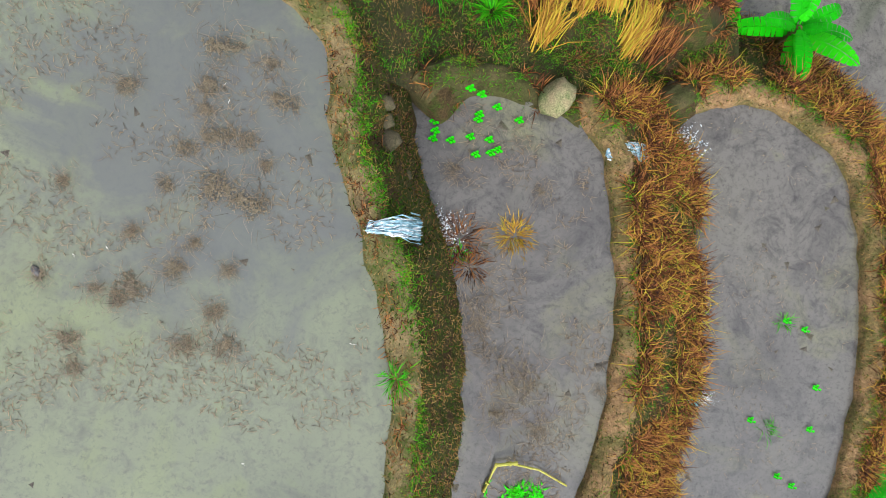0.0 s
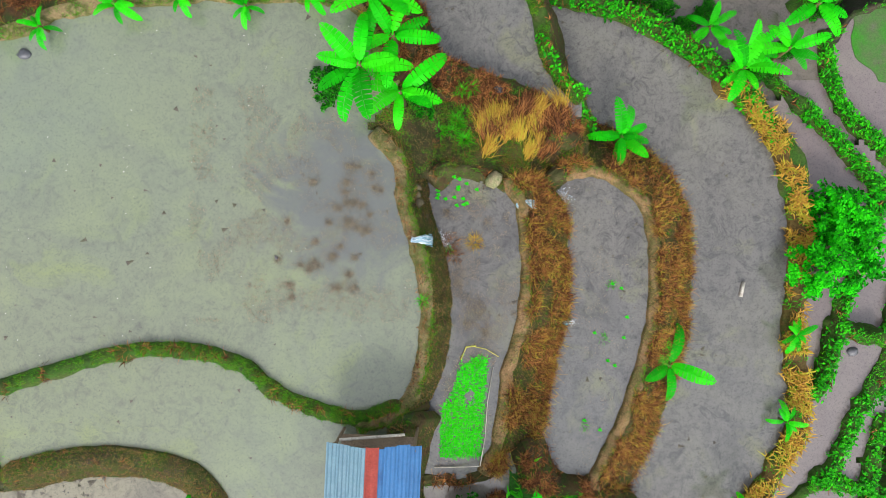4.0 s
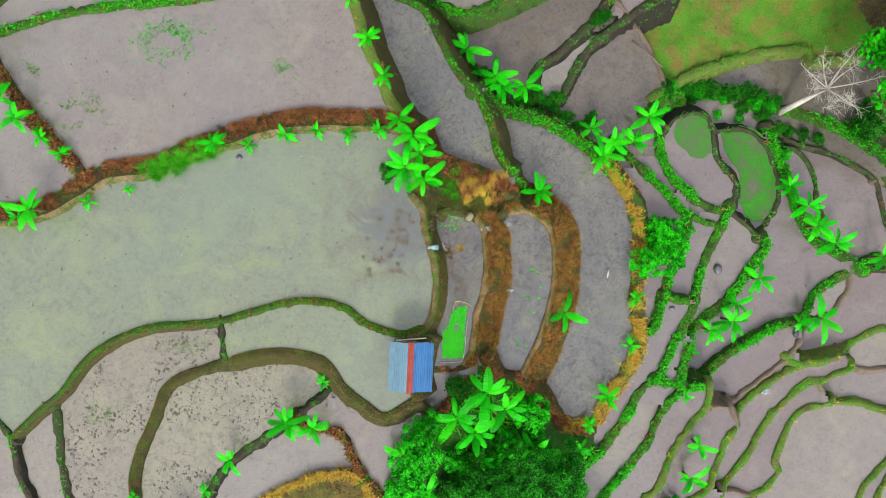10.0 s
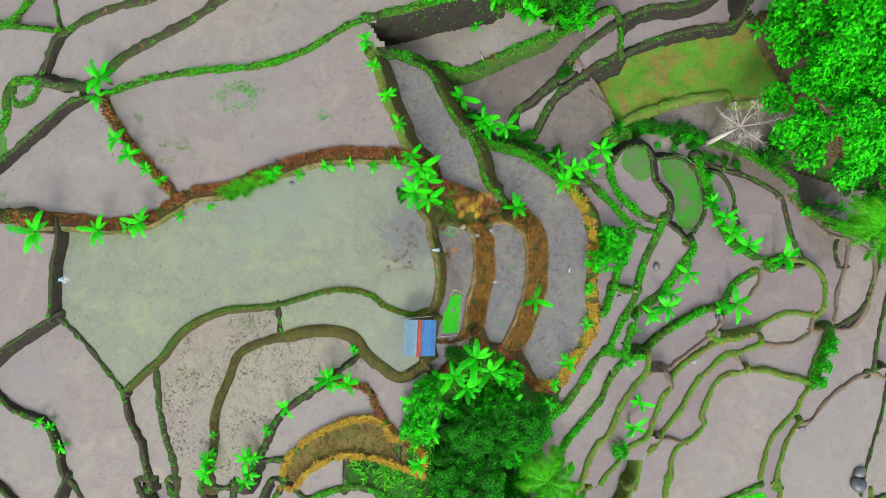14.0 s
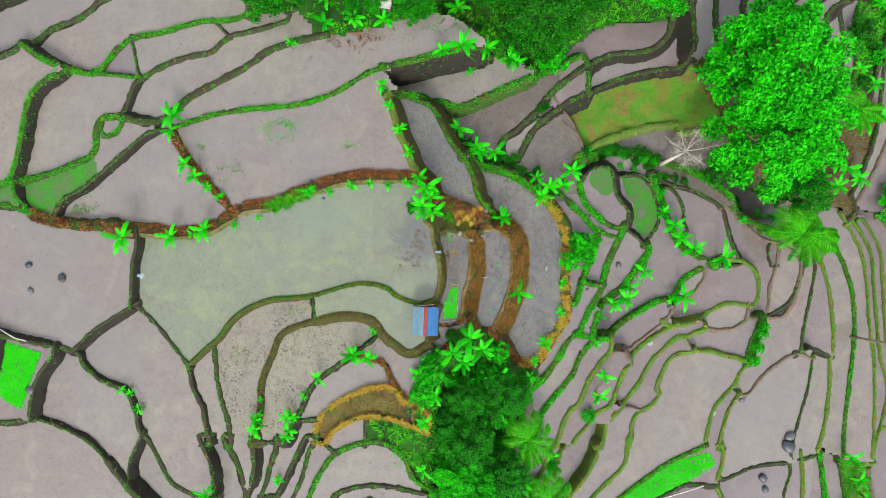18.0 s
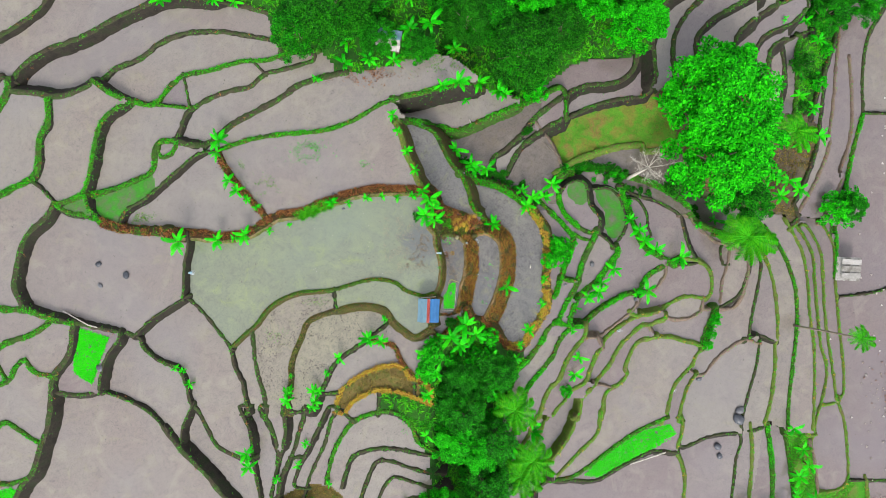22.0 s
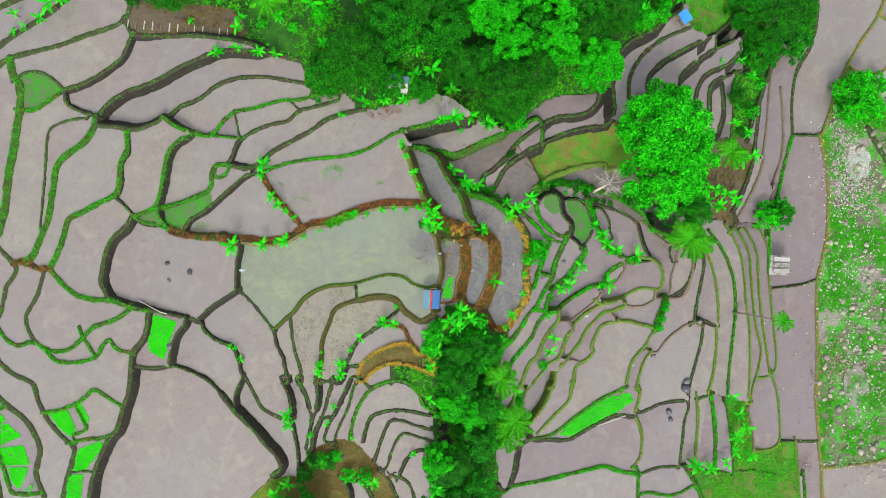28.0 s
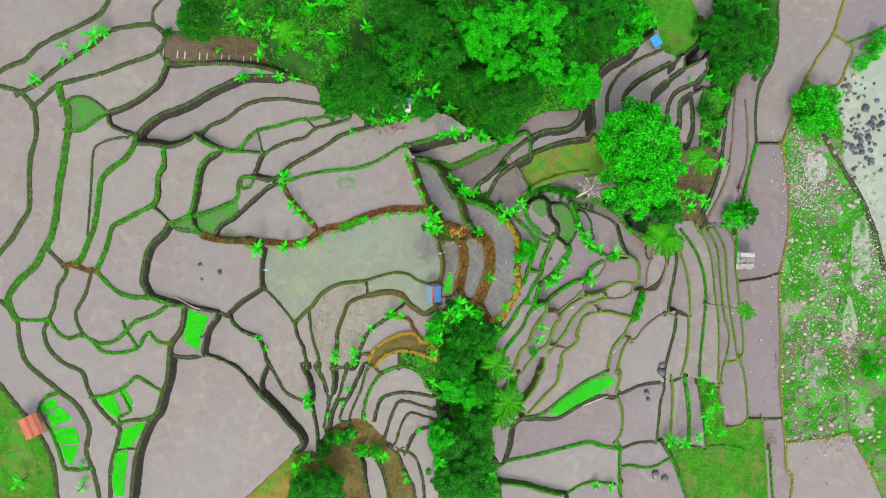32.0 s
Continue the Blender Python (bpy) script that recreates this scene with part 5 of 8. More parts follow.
for wide in (5, 3, 1, 0):
    found = regions(~grown(wall, wide) & (label_at < 0))
    for k in np.unique(found[found >= 0]):
        if (found == k).sum() >= (40 if wide else 24):
            label_at[(found == k) & (label_at < 0)] = label_at.max() + 1
    spread_into(label_at, ~wall, wide + 1)
# fields that meet over a broad front are one
pairs = {}
for axis in (0, 1):
    moved = np.roll(label_at, 1, axis)
    meet = (label_at >= 0) & (moved >= 0) & (label_at != moved)
    for a, b in zip(label_at[meet], moved[meet]):
        pairs[min(a, b), max(a, b)] = pairs.get((min(a, b), max(a, b)), 0) + 1
chief = list(range(label_at.max() + 1))


def chief_of(a):
    while chief[a] != a:
        a = chief[a]
    return a


for (a, b), n in sorted(pairs.items()):
    if n > 7:
        a, b = chief_of(a), chief_of(b)
        chief[max(a, b)] = min(a, b)
label_at = np.where(label_at >= 0, np.array([chief_of(k) for k in range(len(chief))])[label_at], -1)
for _ in range(40):
    if not (label_at < 0).any():
        break
    for axis, by in ((0, 1), (0, -1), (1, 1), (1, -1)):
        moved = np.roll(label_at, by, axis)
        take = (label_at < 0) & (moved >= 0)
        label_at[take] = moved[take]
gx, gy = np.meshgrid(X0 + STEP * (np.arange(NX) + 0.5), Y0 + STEP * (np.arange(NY) + 0.5))
slope = hill(gx, gy)


def spot(x, y):
    return min(max(int((y - Y0) / STEP), 0), NY - 1), min(max(int((x - X0) / STEP), 0), NX - 1)


kind_of = {}
for kind, spots in KINDS:
    for x, y in spots:
        kind_of[int(label_at[spot(x, y)])] = kind
LAND = ("wood", "grass", "ochre", "pasture", "weeds", "soil", "land", "shore")
level = slope.copy()
OUTSIDE = int(label_at[0, 0])
kind_of[OUTSIDE] = "outside"
roots = [int(k) for k in np.unique(label_at[label_at >= 0]) if k != OUTSIDE]
for k in roots:
    if kind_of.get(k) not in LAND:
        at = label_at == k
        level[at] = np.percentile(slope[at & ~wall] if (at & ~wall).any() else slope[at], 30) - 0.05
stand = {k: float(np.median(level[label_at == k])) for k in roots}
# along a bund the fields meet under its middle
cell, gap, owner = [], [], []
for style, width, bank, line in PLAN:
    n = np.maximum(2, np.ceil(np.hypot(*np.diff(line, axis=0).T) / 0.16).astype(int))
    mid = np.vstack([p + (q - p) * np.linspace(0, 1, k, endpoint=False)[:, None] for p, q, k in zip(line, line[1:], n)])
    d = np.gradient(mid, axis=0)
    d /= np.hypot(*d.T)[:, None] + 1e-9
    side = np.stack([-d[:, 1], d[:, 0]], 1)
    beyond = []
    for sign in (1, -1):
        q = mid + side * sign * 0.62
        beyond.append(label_at[np.clip(((q[:, 1] - Y0) / STEP).astype(int), 0, NY - 1), np.clip(((q[:, 0] - X0) / STEP).astype(int), 0, NX - 1)])
    ci, cj = ((mid[:, 1] - Y0) / STEP).astype(int), ((mid[:, 0] - X0) / STEP).astype(int)
    for oi in range(-2, 3):
        for oj in range(-2, 3):
            i, j = np.clip(ci + oi, 0, NY - 1), np.clip(cj + oj, 0, NX - 1)
            off = np.stack([X0 + (j + 0.5) * STEP, Y0 + (i + 0.5) * STEP], 1) - mid
            cell.append(i * NX + j)
            gap.append(np.hypot(*off.T))
            owner.append(np.where((off * side).sum(1) > 0, beyond[0], beyond[1]))
cell, gap, owner = np.concatenate(cell), np.concatenate(gap), np.concatenate(owner)
order = np.argsort(-gap, kind="stable")
cell, owner = cell[order], owner[order]
flat, depth = label_at.ravel(), level.ravel()
fit_in = (flat[cell] != OUTSIDE) & (owner != OUTSIDE) & wall.ravel()[cell]
flat[cell[fit_in]] = owner[fit_in]
# loose scraps and fields too small to be one go to their neighbours
for k in roots:
    i, j = np.nonzero(label_at == k)
    if not len(i):
        continue
    box = (slice(i.min(), i.max() + 1), slice(j.min(), j.max() + 1))
    bits = regions(label_at[box] == k)
    names, sizes = np.unique(bits[bits >= 0], return_counts=True)
    tiny = k not in kind_of and len(i) < 56
    for name, size in zip(names, sizes):
        if tiny or size < max(sizes.max() * 0.999, 1) and size < 70:
            label_at[box][bits == name] = -1
spread_into(label_at, label_at < 0, 60)
# smooth the outlines of the fields
for _ in range(2):
    around = np.stack([np.roll(np.roll(label_at, a, 0), b, 1) for a in (-1, 0, 1) for b in (-1, 0, 1)])
    votes = (around[:, None] == around[None]).sum(1)
    best = np.take_along_axis(around, votes.argmax(0)[None], 0)[0]
    label_at = np.where((votes.max(0) >= 5) & (label_at != OUTSIDE) & (best != OUTSIDE), best, label_at)
# fields that still touch without a bund between share one level
touch = {}
for axis in (0, 1):
    moved = np.roll(label_at, 1, axis)
    meet = (label_at != moved) & ~wall & ~np.roll(wall, 1, axis)
    for a, b in zip(label_at[meet], moved[meet]):
        touch[min(a, b), max(a, b)] = touch.get((min(a, b), max(a, b)), 0) + 1
for (a, b), n in sorted(touch.items()):
    a, b = int(a), int(b)
    if n >= 2 and np.hypot(gx[label_at == a], gy[label_at == a]).min(initial=99) > 12 and np.hypot(gx[label_at == b], gy[label_at == b]).min(initial=99) > 12 and OUTSIDE not in (a, b) and kind_of.get(a) not in LAND and kind_of.get(b) not in LAND and abs(stand[a] - stand[b]) < 2.6:
        na, nb = (label_at == a).sum(), (label_at == b).sum()
        stand[a] = stand[b] = (stand[a] * na + stand[b] * nb) / (na + nb)
# neighbours on the slope step down evenly
beside = {}
for axis in (0, 1):
    moved = np.roll(label_at, 1, axis)
    meet = (label_at != moved) & (label_at >= 0) & (moved >= 0)
    for a, b in zip(label_at[meet], moved[meet]):
        a, b = int(a), int(b)
        if OUTSIDE not in (a, b) and kind_of.get(a) not in LAND and kind_of.get(b) not in LAND:
            beside.setdefault(a, {})[b] = beside.setdefault(a, {}).get(b, 0) + 1
            beside.setdefault(b, {})[a] = beside.setdefault(b, {}).get(a, 0) + 1
own = dict(stand)
loose = {k: 1.4 for k in roots if k in beside and np.hypot(gx[label_at == k], gy[label_at == k]).min(initial=0) > 12}
for _ in range(30):
    for k, pull in loose.items():
        total = sum(beside[k].values())
        stand[k] = (own[k] + pull * sum(stand[b] * n for b, n in beside[k].items()) / total) / (1 + pull)
for k in roots:
    if kind_of.get(k) not in LAND:
        at = label_at == k
        if at.any():
            level[at] = stand[k]
    else:
        level[label_at == k] = slope[label_at == k]
core = np.zeros_like(wall)
for style, width, bank, line in PLAN:
    core[cells_of(line, 0.3)] = True
for _ in range(5):
    for axis, by in ((0, 1), (0, -1), (1, 1), (1, -1)):
        lab, low_side = np.roll(label_at, by, axis), np.roll(level, by, axis)
        lands = np.isin(lab, [k for k in roots if kind_of.get(k) in LAND] + [OUTSIDE]) | np.isin(label_at, [k for k in roots if kind_of.get(k) in LAND] + [OUTSIDE])
        take = wall & ~core & (low_side < level - 0.05) & ~lands
        label_at[take], level[take] = lab[take], low_side[take]
top = level.copy()


# ---- the ground: one sheet under everything, out to the horizon ----
xs = np.concatenate([[-3000, -1200, -500, -250, -150, -115], np.arange(X0, X0 + NX * STEP, 1.0), [X0 + NX * STEP, 130, 160, 260, 500, 1200, 3000]])
ys = np.concatenate([[-3000, -1200, -500, -250, -120, -80], np.arange(Y0, Y0 + NY * STEP, 1.0), [Y0 + NY * STEP, 80, 120, 250, 500, 1200, 3000]])
low = level.copy()
for axis in (0, 1):
    keep = low.copy()
    for by in range(-5, 6):
        keep = np.minimum(keep, np.roll(low, by, axis))
    low = keep
vx, vy = np.meshgrid(xs, ys)
ji = np.clip(((vx - X0) / STEP).astype(int), 0, NX - 1)
ii = np.clip(((vy - Y0) / STEP).astype(int), 0, NY - 1)
vz = low[ii, ji] - 0.45
quads = np.array([[r * len(xs) + c, r * len(xs) + c + 1, (r + 1) * len(xs) + c + 1, (r + 1) * len(xs) + c] for r in range(len(ys) - 1) for c in range(len(xs) - 1)])
tagged(quick("ground", np.stack([vx, vy, vz], -1).reshape(-1, 3), quads, M["ground"]), "earthen hillside below the terraced fields", "ground", kind="structure")

WORDS = {"slate": "flooded pool of slate-grey muddy water", "pond": "flooded paddy with silty yellow-grey water", "grey": "flooded paddy with still grey-brown water", "mud": "drained paddy of mottled beige mud",
         "violet": "flooded paddy with mauve-grey water", "bog": "flooded paddy with dark brownish water", "river": "shallow murky river water beside the stones", "algae": "flooded plot half covered with green scum",
         "nursery": "small flooded seedbed among the paddies", "wood": "dark green woodland floor", "grass": "bright green meadow", "ochre": "terrace of yellowing turf", "pasture": "terrace of patchy green and yellowing turf",
         "weeds": "terrace of withered brown weeds", "soil": "bare dark soil slope", "land": "trodden earth bank between the pools", "shore": "gravelly grassy river shore"}
for k in roots:
    at = label_at == k
    if not at.any():
        continue
    kind = kind_of.get(k)
    if kind is None:
        kind = "violet" if gx[at].mean() > 14 and int(abs(math.sin(k * 12.9)) * 997) % 3 else "grey"
    if kind in LAND:
        fine = 2 if kind in ("wood", "shore") else 1
        rows, cols = np.nonzero(at)
        keys = np.unique((rows // fine) * 4096 + cols // fine)
        r, c = keys // 4096, keys % 4096
        corners = np.stack([r * 4096 + c, r * 4096 + c + 1, (r + 1) * 4096 + c + 1, (r + 1) * 4096 + c], 1)
        names, index = np.unique(corners, return_inverse=True)
        x, y = X0 + STEP * fine * (names % 4096), Y0 + STEP * fine * (names // 4096)
        z = hill(x, y) + np.array([0.22 * noise.noise((a * 0.5, b * 0.5, 0)) + 0.1 * noise.noise((a * 1.9, b * 1.9, 3)) for a, b in zip(x, y)])
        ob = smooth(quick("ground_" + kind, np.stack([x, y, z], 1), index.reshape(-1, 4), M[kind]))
    else:
        z = float(level[at][0])
        v, q = [], []
        for i in np.flatnonzero(at.any(1)):
            d = np.diff(np.concatenate([[0], at[i].astype(np.int8), [0]]))
            for s, e in zip(np.flatnonzero(d == 1), np.flatnonzero(d == -1)):
                n = len(v)
                v += [(X0 + s * STEP, Y0 + i * STEP, z), (X0 + e * STEP, Y0 + i * STEP, z), (X0 + e * STEP, Y0 + (i + 1) * STEP, z), (X0 + s * STEP, Y0 + (i + 1) * STEP, z)]
                q.append((n, n + 1, n + 2, n + 3))
        flat_faces = len(q)
        for axis, by in ((0, 1), (0, -1), (1, 1), (1, -1)):
            rim = at & (np.roll(level, by, axis) < z - 0.1) & ~np.roll(at, by, axis)
            for i, j in np.argwhere(rim):
                x0, y0 = X0 + j * STEP, Y0 + i * STEP
                if axis == 1:
                    a, b = ((x0, y0), (x0, y0 + STEP)) if by == 1 else ((x0 + STEP, y0), (x0 + STEP, y0 + STEP))
                else:
                    a, b = ((x0, y0), (x0 + STEP, y0)) if by == 1 else ((x0, y0 + STEP), (x0 + STEP, y0 + STEP))
                n = len(v)
                v += [(*a, z), (*b, z), (*b, z - 1.6), (*a, z - 1.6)]
                q.append((n, n + 1, n + 2, n + 3))
        ob = quick("water", v, q, M["violet" if kind == "nursery" else kind], M["e"], np.arange(len(q)) >= flat_faces)
    tagged(ob, WORDS[kind], "paddy" if kind not in LAND else kind, kind="structure")


# ---- bunds ----
TELL = {"l": "low earthen edge of a pool", "q": "trodden earth bund with dry orange grass on its bank", "p": "bare trodden earth bund beside a flooded paddy", "g": "earth bund overgrown with green grass", "e": "dark earth bund with a damp, shade-darkened bank",
        "b": "earth bund under rust-brown dry grass", "o": "earth bund with orange and yellow grass", "h": "low bund of brown earth and olive grass",
        "y": "ochre earth edge of a long paddy", "r": "thin low bund of pale brown mud"}
# tufts for each metre: green, dry
TUFTS = {"l": (10, 4), "q": (16, 34), "p": (16, 5), "g": (24, 1), "e": (9, 0.3), "b": (22, 30), "o": (12, 46), "h": (12, 0.6), "y": (6, 4), "r": (3, 0.2)}
STRAW = {"o": "gold", "y": "gold", "h": "gold"}


def even(a, n):
    if n < 2 or len(a) <= 2 * n:
        return a
    k = np.ones(n) / n
    return np.convolve(np.pad(a, (n // 2, n - 1 - n // 2), mode="edge"), k, "valid")


for style, width, bank, line in PLAN:
    d = np.gradient(line, axis=0)
    d /= np.hypot(*d.T)[:, None] + 1e-9
    side = np.stack([-d[:, 1], d[:, 0]], 1)
    step = np.hypot(*np.diff(line, axis=0).T).mean()
    n = int(1.6 / step) | 1
    near = np.hypot(*line.T).min() < 12

    def sampled(sign):
        best = None
        for reach in (0.45, 0.8):
            q = line + side * sign * (width / 2 + reach)
            i = np.clip(((q[:, 1] - Y0) / STEP).astype(int), 0, NY - 1)
            j = np.clip(((q[:, 0] - X0) / STEP).astype(int), 0, NX - 1)
            z = level[i, j]
            best = z if best is None else (best + z) / 2
        return even(best, n)

    zl, zr = sampled(1), sampled(-1)
    rough = np.array([noise.noise((x * 0.9, y * 0.9, 5)) for x, y in line])
    over = np.max([level[np.clip(((line + side * o)[:, 1] - Y0) / STEP, 0, NY - 1).astype(int), np.clip(((line + side * o)[:, 0] - X0) / STEP, 0, NX - 1).astype(int)] for o in (-width / 2, -0.2, 0.0, 0.2, width / 2)], 0)
    crest = np.maximum(even(np.maximum(zl, zr), n), even(np.minimum(over, np.maximum(zl, zr) + 0.8), 3)) + (0.05 if style == "l" else 0.2) + 0.07 * rough
    w = (0.62 if style == "e" and not near else 0.85) * width * (1 + 0.35 * np.clip((-line[:, 0] - 28) / 22, 0, 1)) * (1 + 0.25 * np.array([noise.noise((x * 0.7, y * 0.7, 9)) for x, y in line]))
    runl, runr = (0.08 + np.minimum((1.25 if style == "e" else 0.85) * bank * np.maximum(0, crest - z) * np.clip((crest - z) / 0.6, 0.35, 1), 9.0 if near else 1.3 if style == "e" else 0.6) for z in (zl, zr))
    if style == "q":
        runr = runr * 0.4
    offs = np.stack([w / 2 + runl + 0.1, w / 2 + runl * 0.8, w / 2 + runl * 0.4, w / 2, w / 4, 0 * w, -w / 4, -w / 2, -w / 2 - runr * 0.4, -w / 2 - runr * 0.8, -w / 2 - runr - 0.1], 1)
    zs = np.stack([zl - 0.25, zl + (crest - zl) * 0.22, zl + (crest - zl) * 0.62, crest - 0.05, crest, crest + 0.02, crest, crest - 0.05,
                   zr + (crest - zr) * 0.62, zr + (crest - zr) * 0.22, zr - 0.25], 1)
    px = line[:, None, :] + side[:, None, :] * offs[..., None]
    wob = np.array([[noise.noise((x * 2.3, y * 2.3, 1)) for x, y in row] for row in px])
    ragged = np.array([[noise.noise((x * 6.1, y * 6.1, 2)) for x, y in row] for row in px])
    px = px + side[:, None, :] * ((0.2 * wob + 0.09 * ragged) * (0.45 if near else 1.0))[..., None] * np.where(np.abs(offs) > 0.3 * w[:, None], 1.0, 0.4)[..., None] 
    zz = zs + 0.06 * wob + 0.05 * ragged
    v = np.concatenate([px, zz[..., None]], -1).reshape(-1, 3)
    k = offs.shape[1]
    # both ends slope down into the ground
    tail = 0.15 if near else 0.5
    first = np.concatenate([np.concatenate([px[:1] - d[0] * by, zz[:1, :, None] - down], -1).reshape(-1, 3) for by, down in ((tail * 1.6, 0.75), (tail, 0.07))])
    last = np.concatenate([np.concatenate([px[-1:] + d[-1] * by, zz[-1:, :, None] - down], -1).reshape(-1, 3) for by, down in ((tail, 0.07), (tail * 1.6, 0.75))])
    a = (np.arange(len(line) + 3)[:, None] * k + np.arange(k - 1)[None]).ravel()
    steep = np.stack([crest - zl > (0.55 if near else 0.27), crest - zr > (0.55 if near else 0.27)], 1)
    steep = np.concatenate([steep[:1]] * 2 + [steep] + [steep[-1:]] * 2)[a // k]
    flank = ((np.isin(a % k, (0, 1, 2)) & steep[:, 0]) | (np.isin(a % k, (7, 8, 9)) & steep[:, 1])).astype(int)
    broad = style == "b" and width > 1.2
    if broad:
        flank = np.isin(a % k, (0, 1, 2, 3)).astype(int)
    # far steep flanks of e, some g and p: bank earth with painted shade
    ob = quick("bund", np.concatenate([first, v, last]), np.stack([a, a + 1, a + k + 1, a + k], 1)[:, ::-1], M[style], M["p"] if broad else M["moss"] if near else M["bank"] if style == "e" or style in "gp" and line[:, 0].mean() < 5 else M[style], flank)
    tagged(ob, TELL[style], "bund", "bunds between the paddies", "structure")
    i = np.clip(((px[:, 3:8, 1] - Y0) / STEP).astype(int), 0, NY - 1).ravel()
    j = np.clip(((px[:, 3:8, 0] - X0) / STEP).astype(int), 0, NX - 1).ravel()
    np.maximum.at(top, (i, j), np.repeat(crest, 5))
    run = step * len(line)
    if style == "g" and np.hypot(*line.T).min() > 7:
        count = int(run * (14 if width < 0.55 else 52 if line[:, 0].mean() > 8 else 16))
        at, u = rng.integers(0, len(line) - 1, count), np.clip(rng.normal(5, 2.0, count), 0.3, 9.7)
        u0 = u.astype(int)
        f, g = (u - u0)[:, None], rng.random(count)[:, None]
        base = v.reshape(len(line), k, 3)
        p = (base[at, u0] * (1 - f) + base[at, u0 + 1] * f) * (1 - g) + (base[at + 1, u0] * (1 - f) + base[at + 1, u0 + 1] * f) * g
        lush = np.array([noise.noise((x * 0.3, y * 0.3, 70)) for x, y in p[:, :2]]) > -0.12
        p = np.repeat(p[lush], 3, 0) + rng.normal(0, 0.07, (3 * lush.sum(), 3)) + (0, 0, 0.12)
        h, tilt, s = rng.uniform(0, 6.28, len(p)), rng.normal(0, 0.45, len(p)), rng.uniform(0.04, 0.12, len(p))[:, None]
        fw = np.stack([np.cos(h) * np.cos(tilt), np.sin(h) * np.cos(tilt), np.sin(tilt)], 1) * s
        sd = np.stack([-np.sin(h), np.cos(h), 0 * h], 1) * s * 0.5
        hb = quick("herbs", np.stack([p - fw, p + sd, p + fw, p - sd], 1).reshape(-1, 3), np.arange(4 * len(p)).reshape(-1, 4), M["herb"])
        hb.parent = ob
        tagged(hb, kind="stuff")
    if near and style in "pqe":
        count = int(run * 1500)
        at, u = rng.integers(0, len(line) - 1, count), np.where(rng.random(count) < (0.85 if style in "pq" else 0), rng.uniform(0.3, 3.1, count), rng.uniform(0.3, 9.7, count))
        u0 = u.astype(int)
        f, g = (u - u0)[:, None], rng.random(count)[:, None]
        base = v.reshape(len(line), k, 3)
        p = (base[at, u0] * (1 - f) + base[at, u0 + 1] * f) * (1 - g) + (base[at + 1, u0] * (1 - f) + base[at + 1, u0 + 1] * f) * g
        sward("moss", p, rng.uniform(0.03, 0.1, count), 0.006, rng.uniform(0.6, 1.1, count), M["lichen"], ob)
    for name, per, stuff, tall in (("grass", TUFTS[style][0], "blade", 0.2), ("dry_grass", TUFTS[style][1], STRAW.get(style, "straw"), 0.42)):
        many = 6 if near else 1
        count = int(per * run * (0.7 + 0.5 * (width + bank)) * (3.2 if near else 1))
        if count < 3:
            continue
        at = rng.integers(0, len(line), count)
        u = np.clip(rng.normal(0, 0.42, count) + (0.12 if name == "grass" else 0), -0.95, 0.95) * 5 + 5
        if style == "q":
            u = rng.uniform(0.4, 3.2, count) if name == "dry_grass" else rng.uniform(0.2, 5.2, count)
        if style == "p" and name == "grass":
            u = np.clip(rng.normal(3.5, 0.6, count), 0.3, 9.5)
        if broad:
            u = rng.uniform(4.6, 9.6, count) if name == "dry_grass" else rng.uniform(2.0, 9.0, count)
        u0 = np.clip(u.astype(int), 0, 9)
        f = (u - u0)[:, None]
        base = v.reshape(len(line), k, 3)
        p = base[at, u0] * (1 - f) + base[at, u0 + 1] * f
        nxt = np.minimum(at + 1, len(line) - 1)
        along = rng.random(len(at))[:, None]
        p = p * (1 - along) + along * (base[nxt, u0] * (1 - f) + base[nxt, u0 + 1] * f)
        patch = np.array([noise.noise((x * 0.9, y * 0.9, 20 if name == "grass" else 40)) + 0.5 * noise.noise((x * 0.25, y * 0.25, 4)) for x, y in p[:, :2]])
        if near and style in "qb":
            patch = patch + 0.75 * np.array([noise.noise((x * 2.4, y * 2.4, 11)) for x, y in p[:, :2]])
        p = p[patch > (-0.22 if near and name == "dry_grass" else -0.25 if per > 10 else 0.0)]
        if len(p) < 2:
            continue
        each = 12 if near else 5
        p = np.repeat(p, each, 0) + np.concatenate([rng.normal(0, 0.04 if near else 0.06, (len(p) * each, 2)), np.full((len(p) * each, 1), -0.02)], 1)
        size = tall * rng.uniform(0.35, 1.25, len(p)) * ((0.55 if name == "grass" else 0.75) if near else 1.0)
        if near and name == "grass":
            stuff = "turf"
        if style == "p" and name == "dry_grass":
            size *= 0.45
        sward(name, p, size * (1.35 if style == "q" and name == "dry_grass" else 1.0), size * (0.02 if near else 0.05) + (0.0025 if near else 0.008), rng.uniform(0.45, 1.1, len(p)), M[stuff], ob)
        if style == "q" and name == "dry_grass":
            some = rng.random(len(p)) < 0.22
            sward("golden_grass", p[some] + rng.normal(0, 0.08, (some.sum(), 3)) * (1, 1, 0), size[some] * 1.6, 0.0065, rng.uniform(0.5, 1.1, some.sum()), M["gold"], ob)
            some = rng.random(len(p)) < 0.9 * (np.array([noise.noise((x * 1.3, y * 1.3, 77)) for x, y in p[:, :2]]) > 0.05)
            sward("green_grass", p[some] + rng.normal(0, 0.12, (some.sum(), 3)) * (1, 1, 0), size[some] * 0.6, 0.004, rng.uniform(0.5, 1.1, some.sum()), M["turf"], ob)


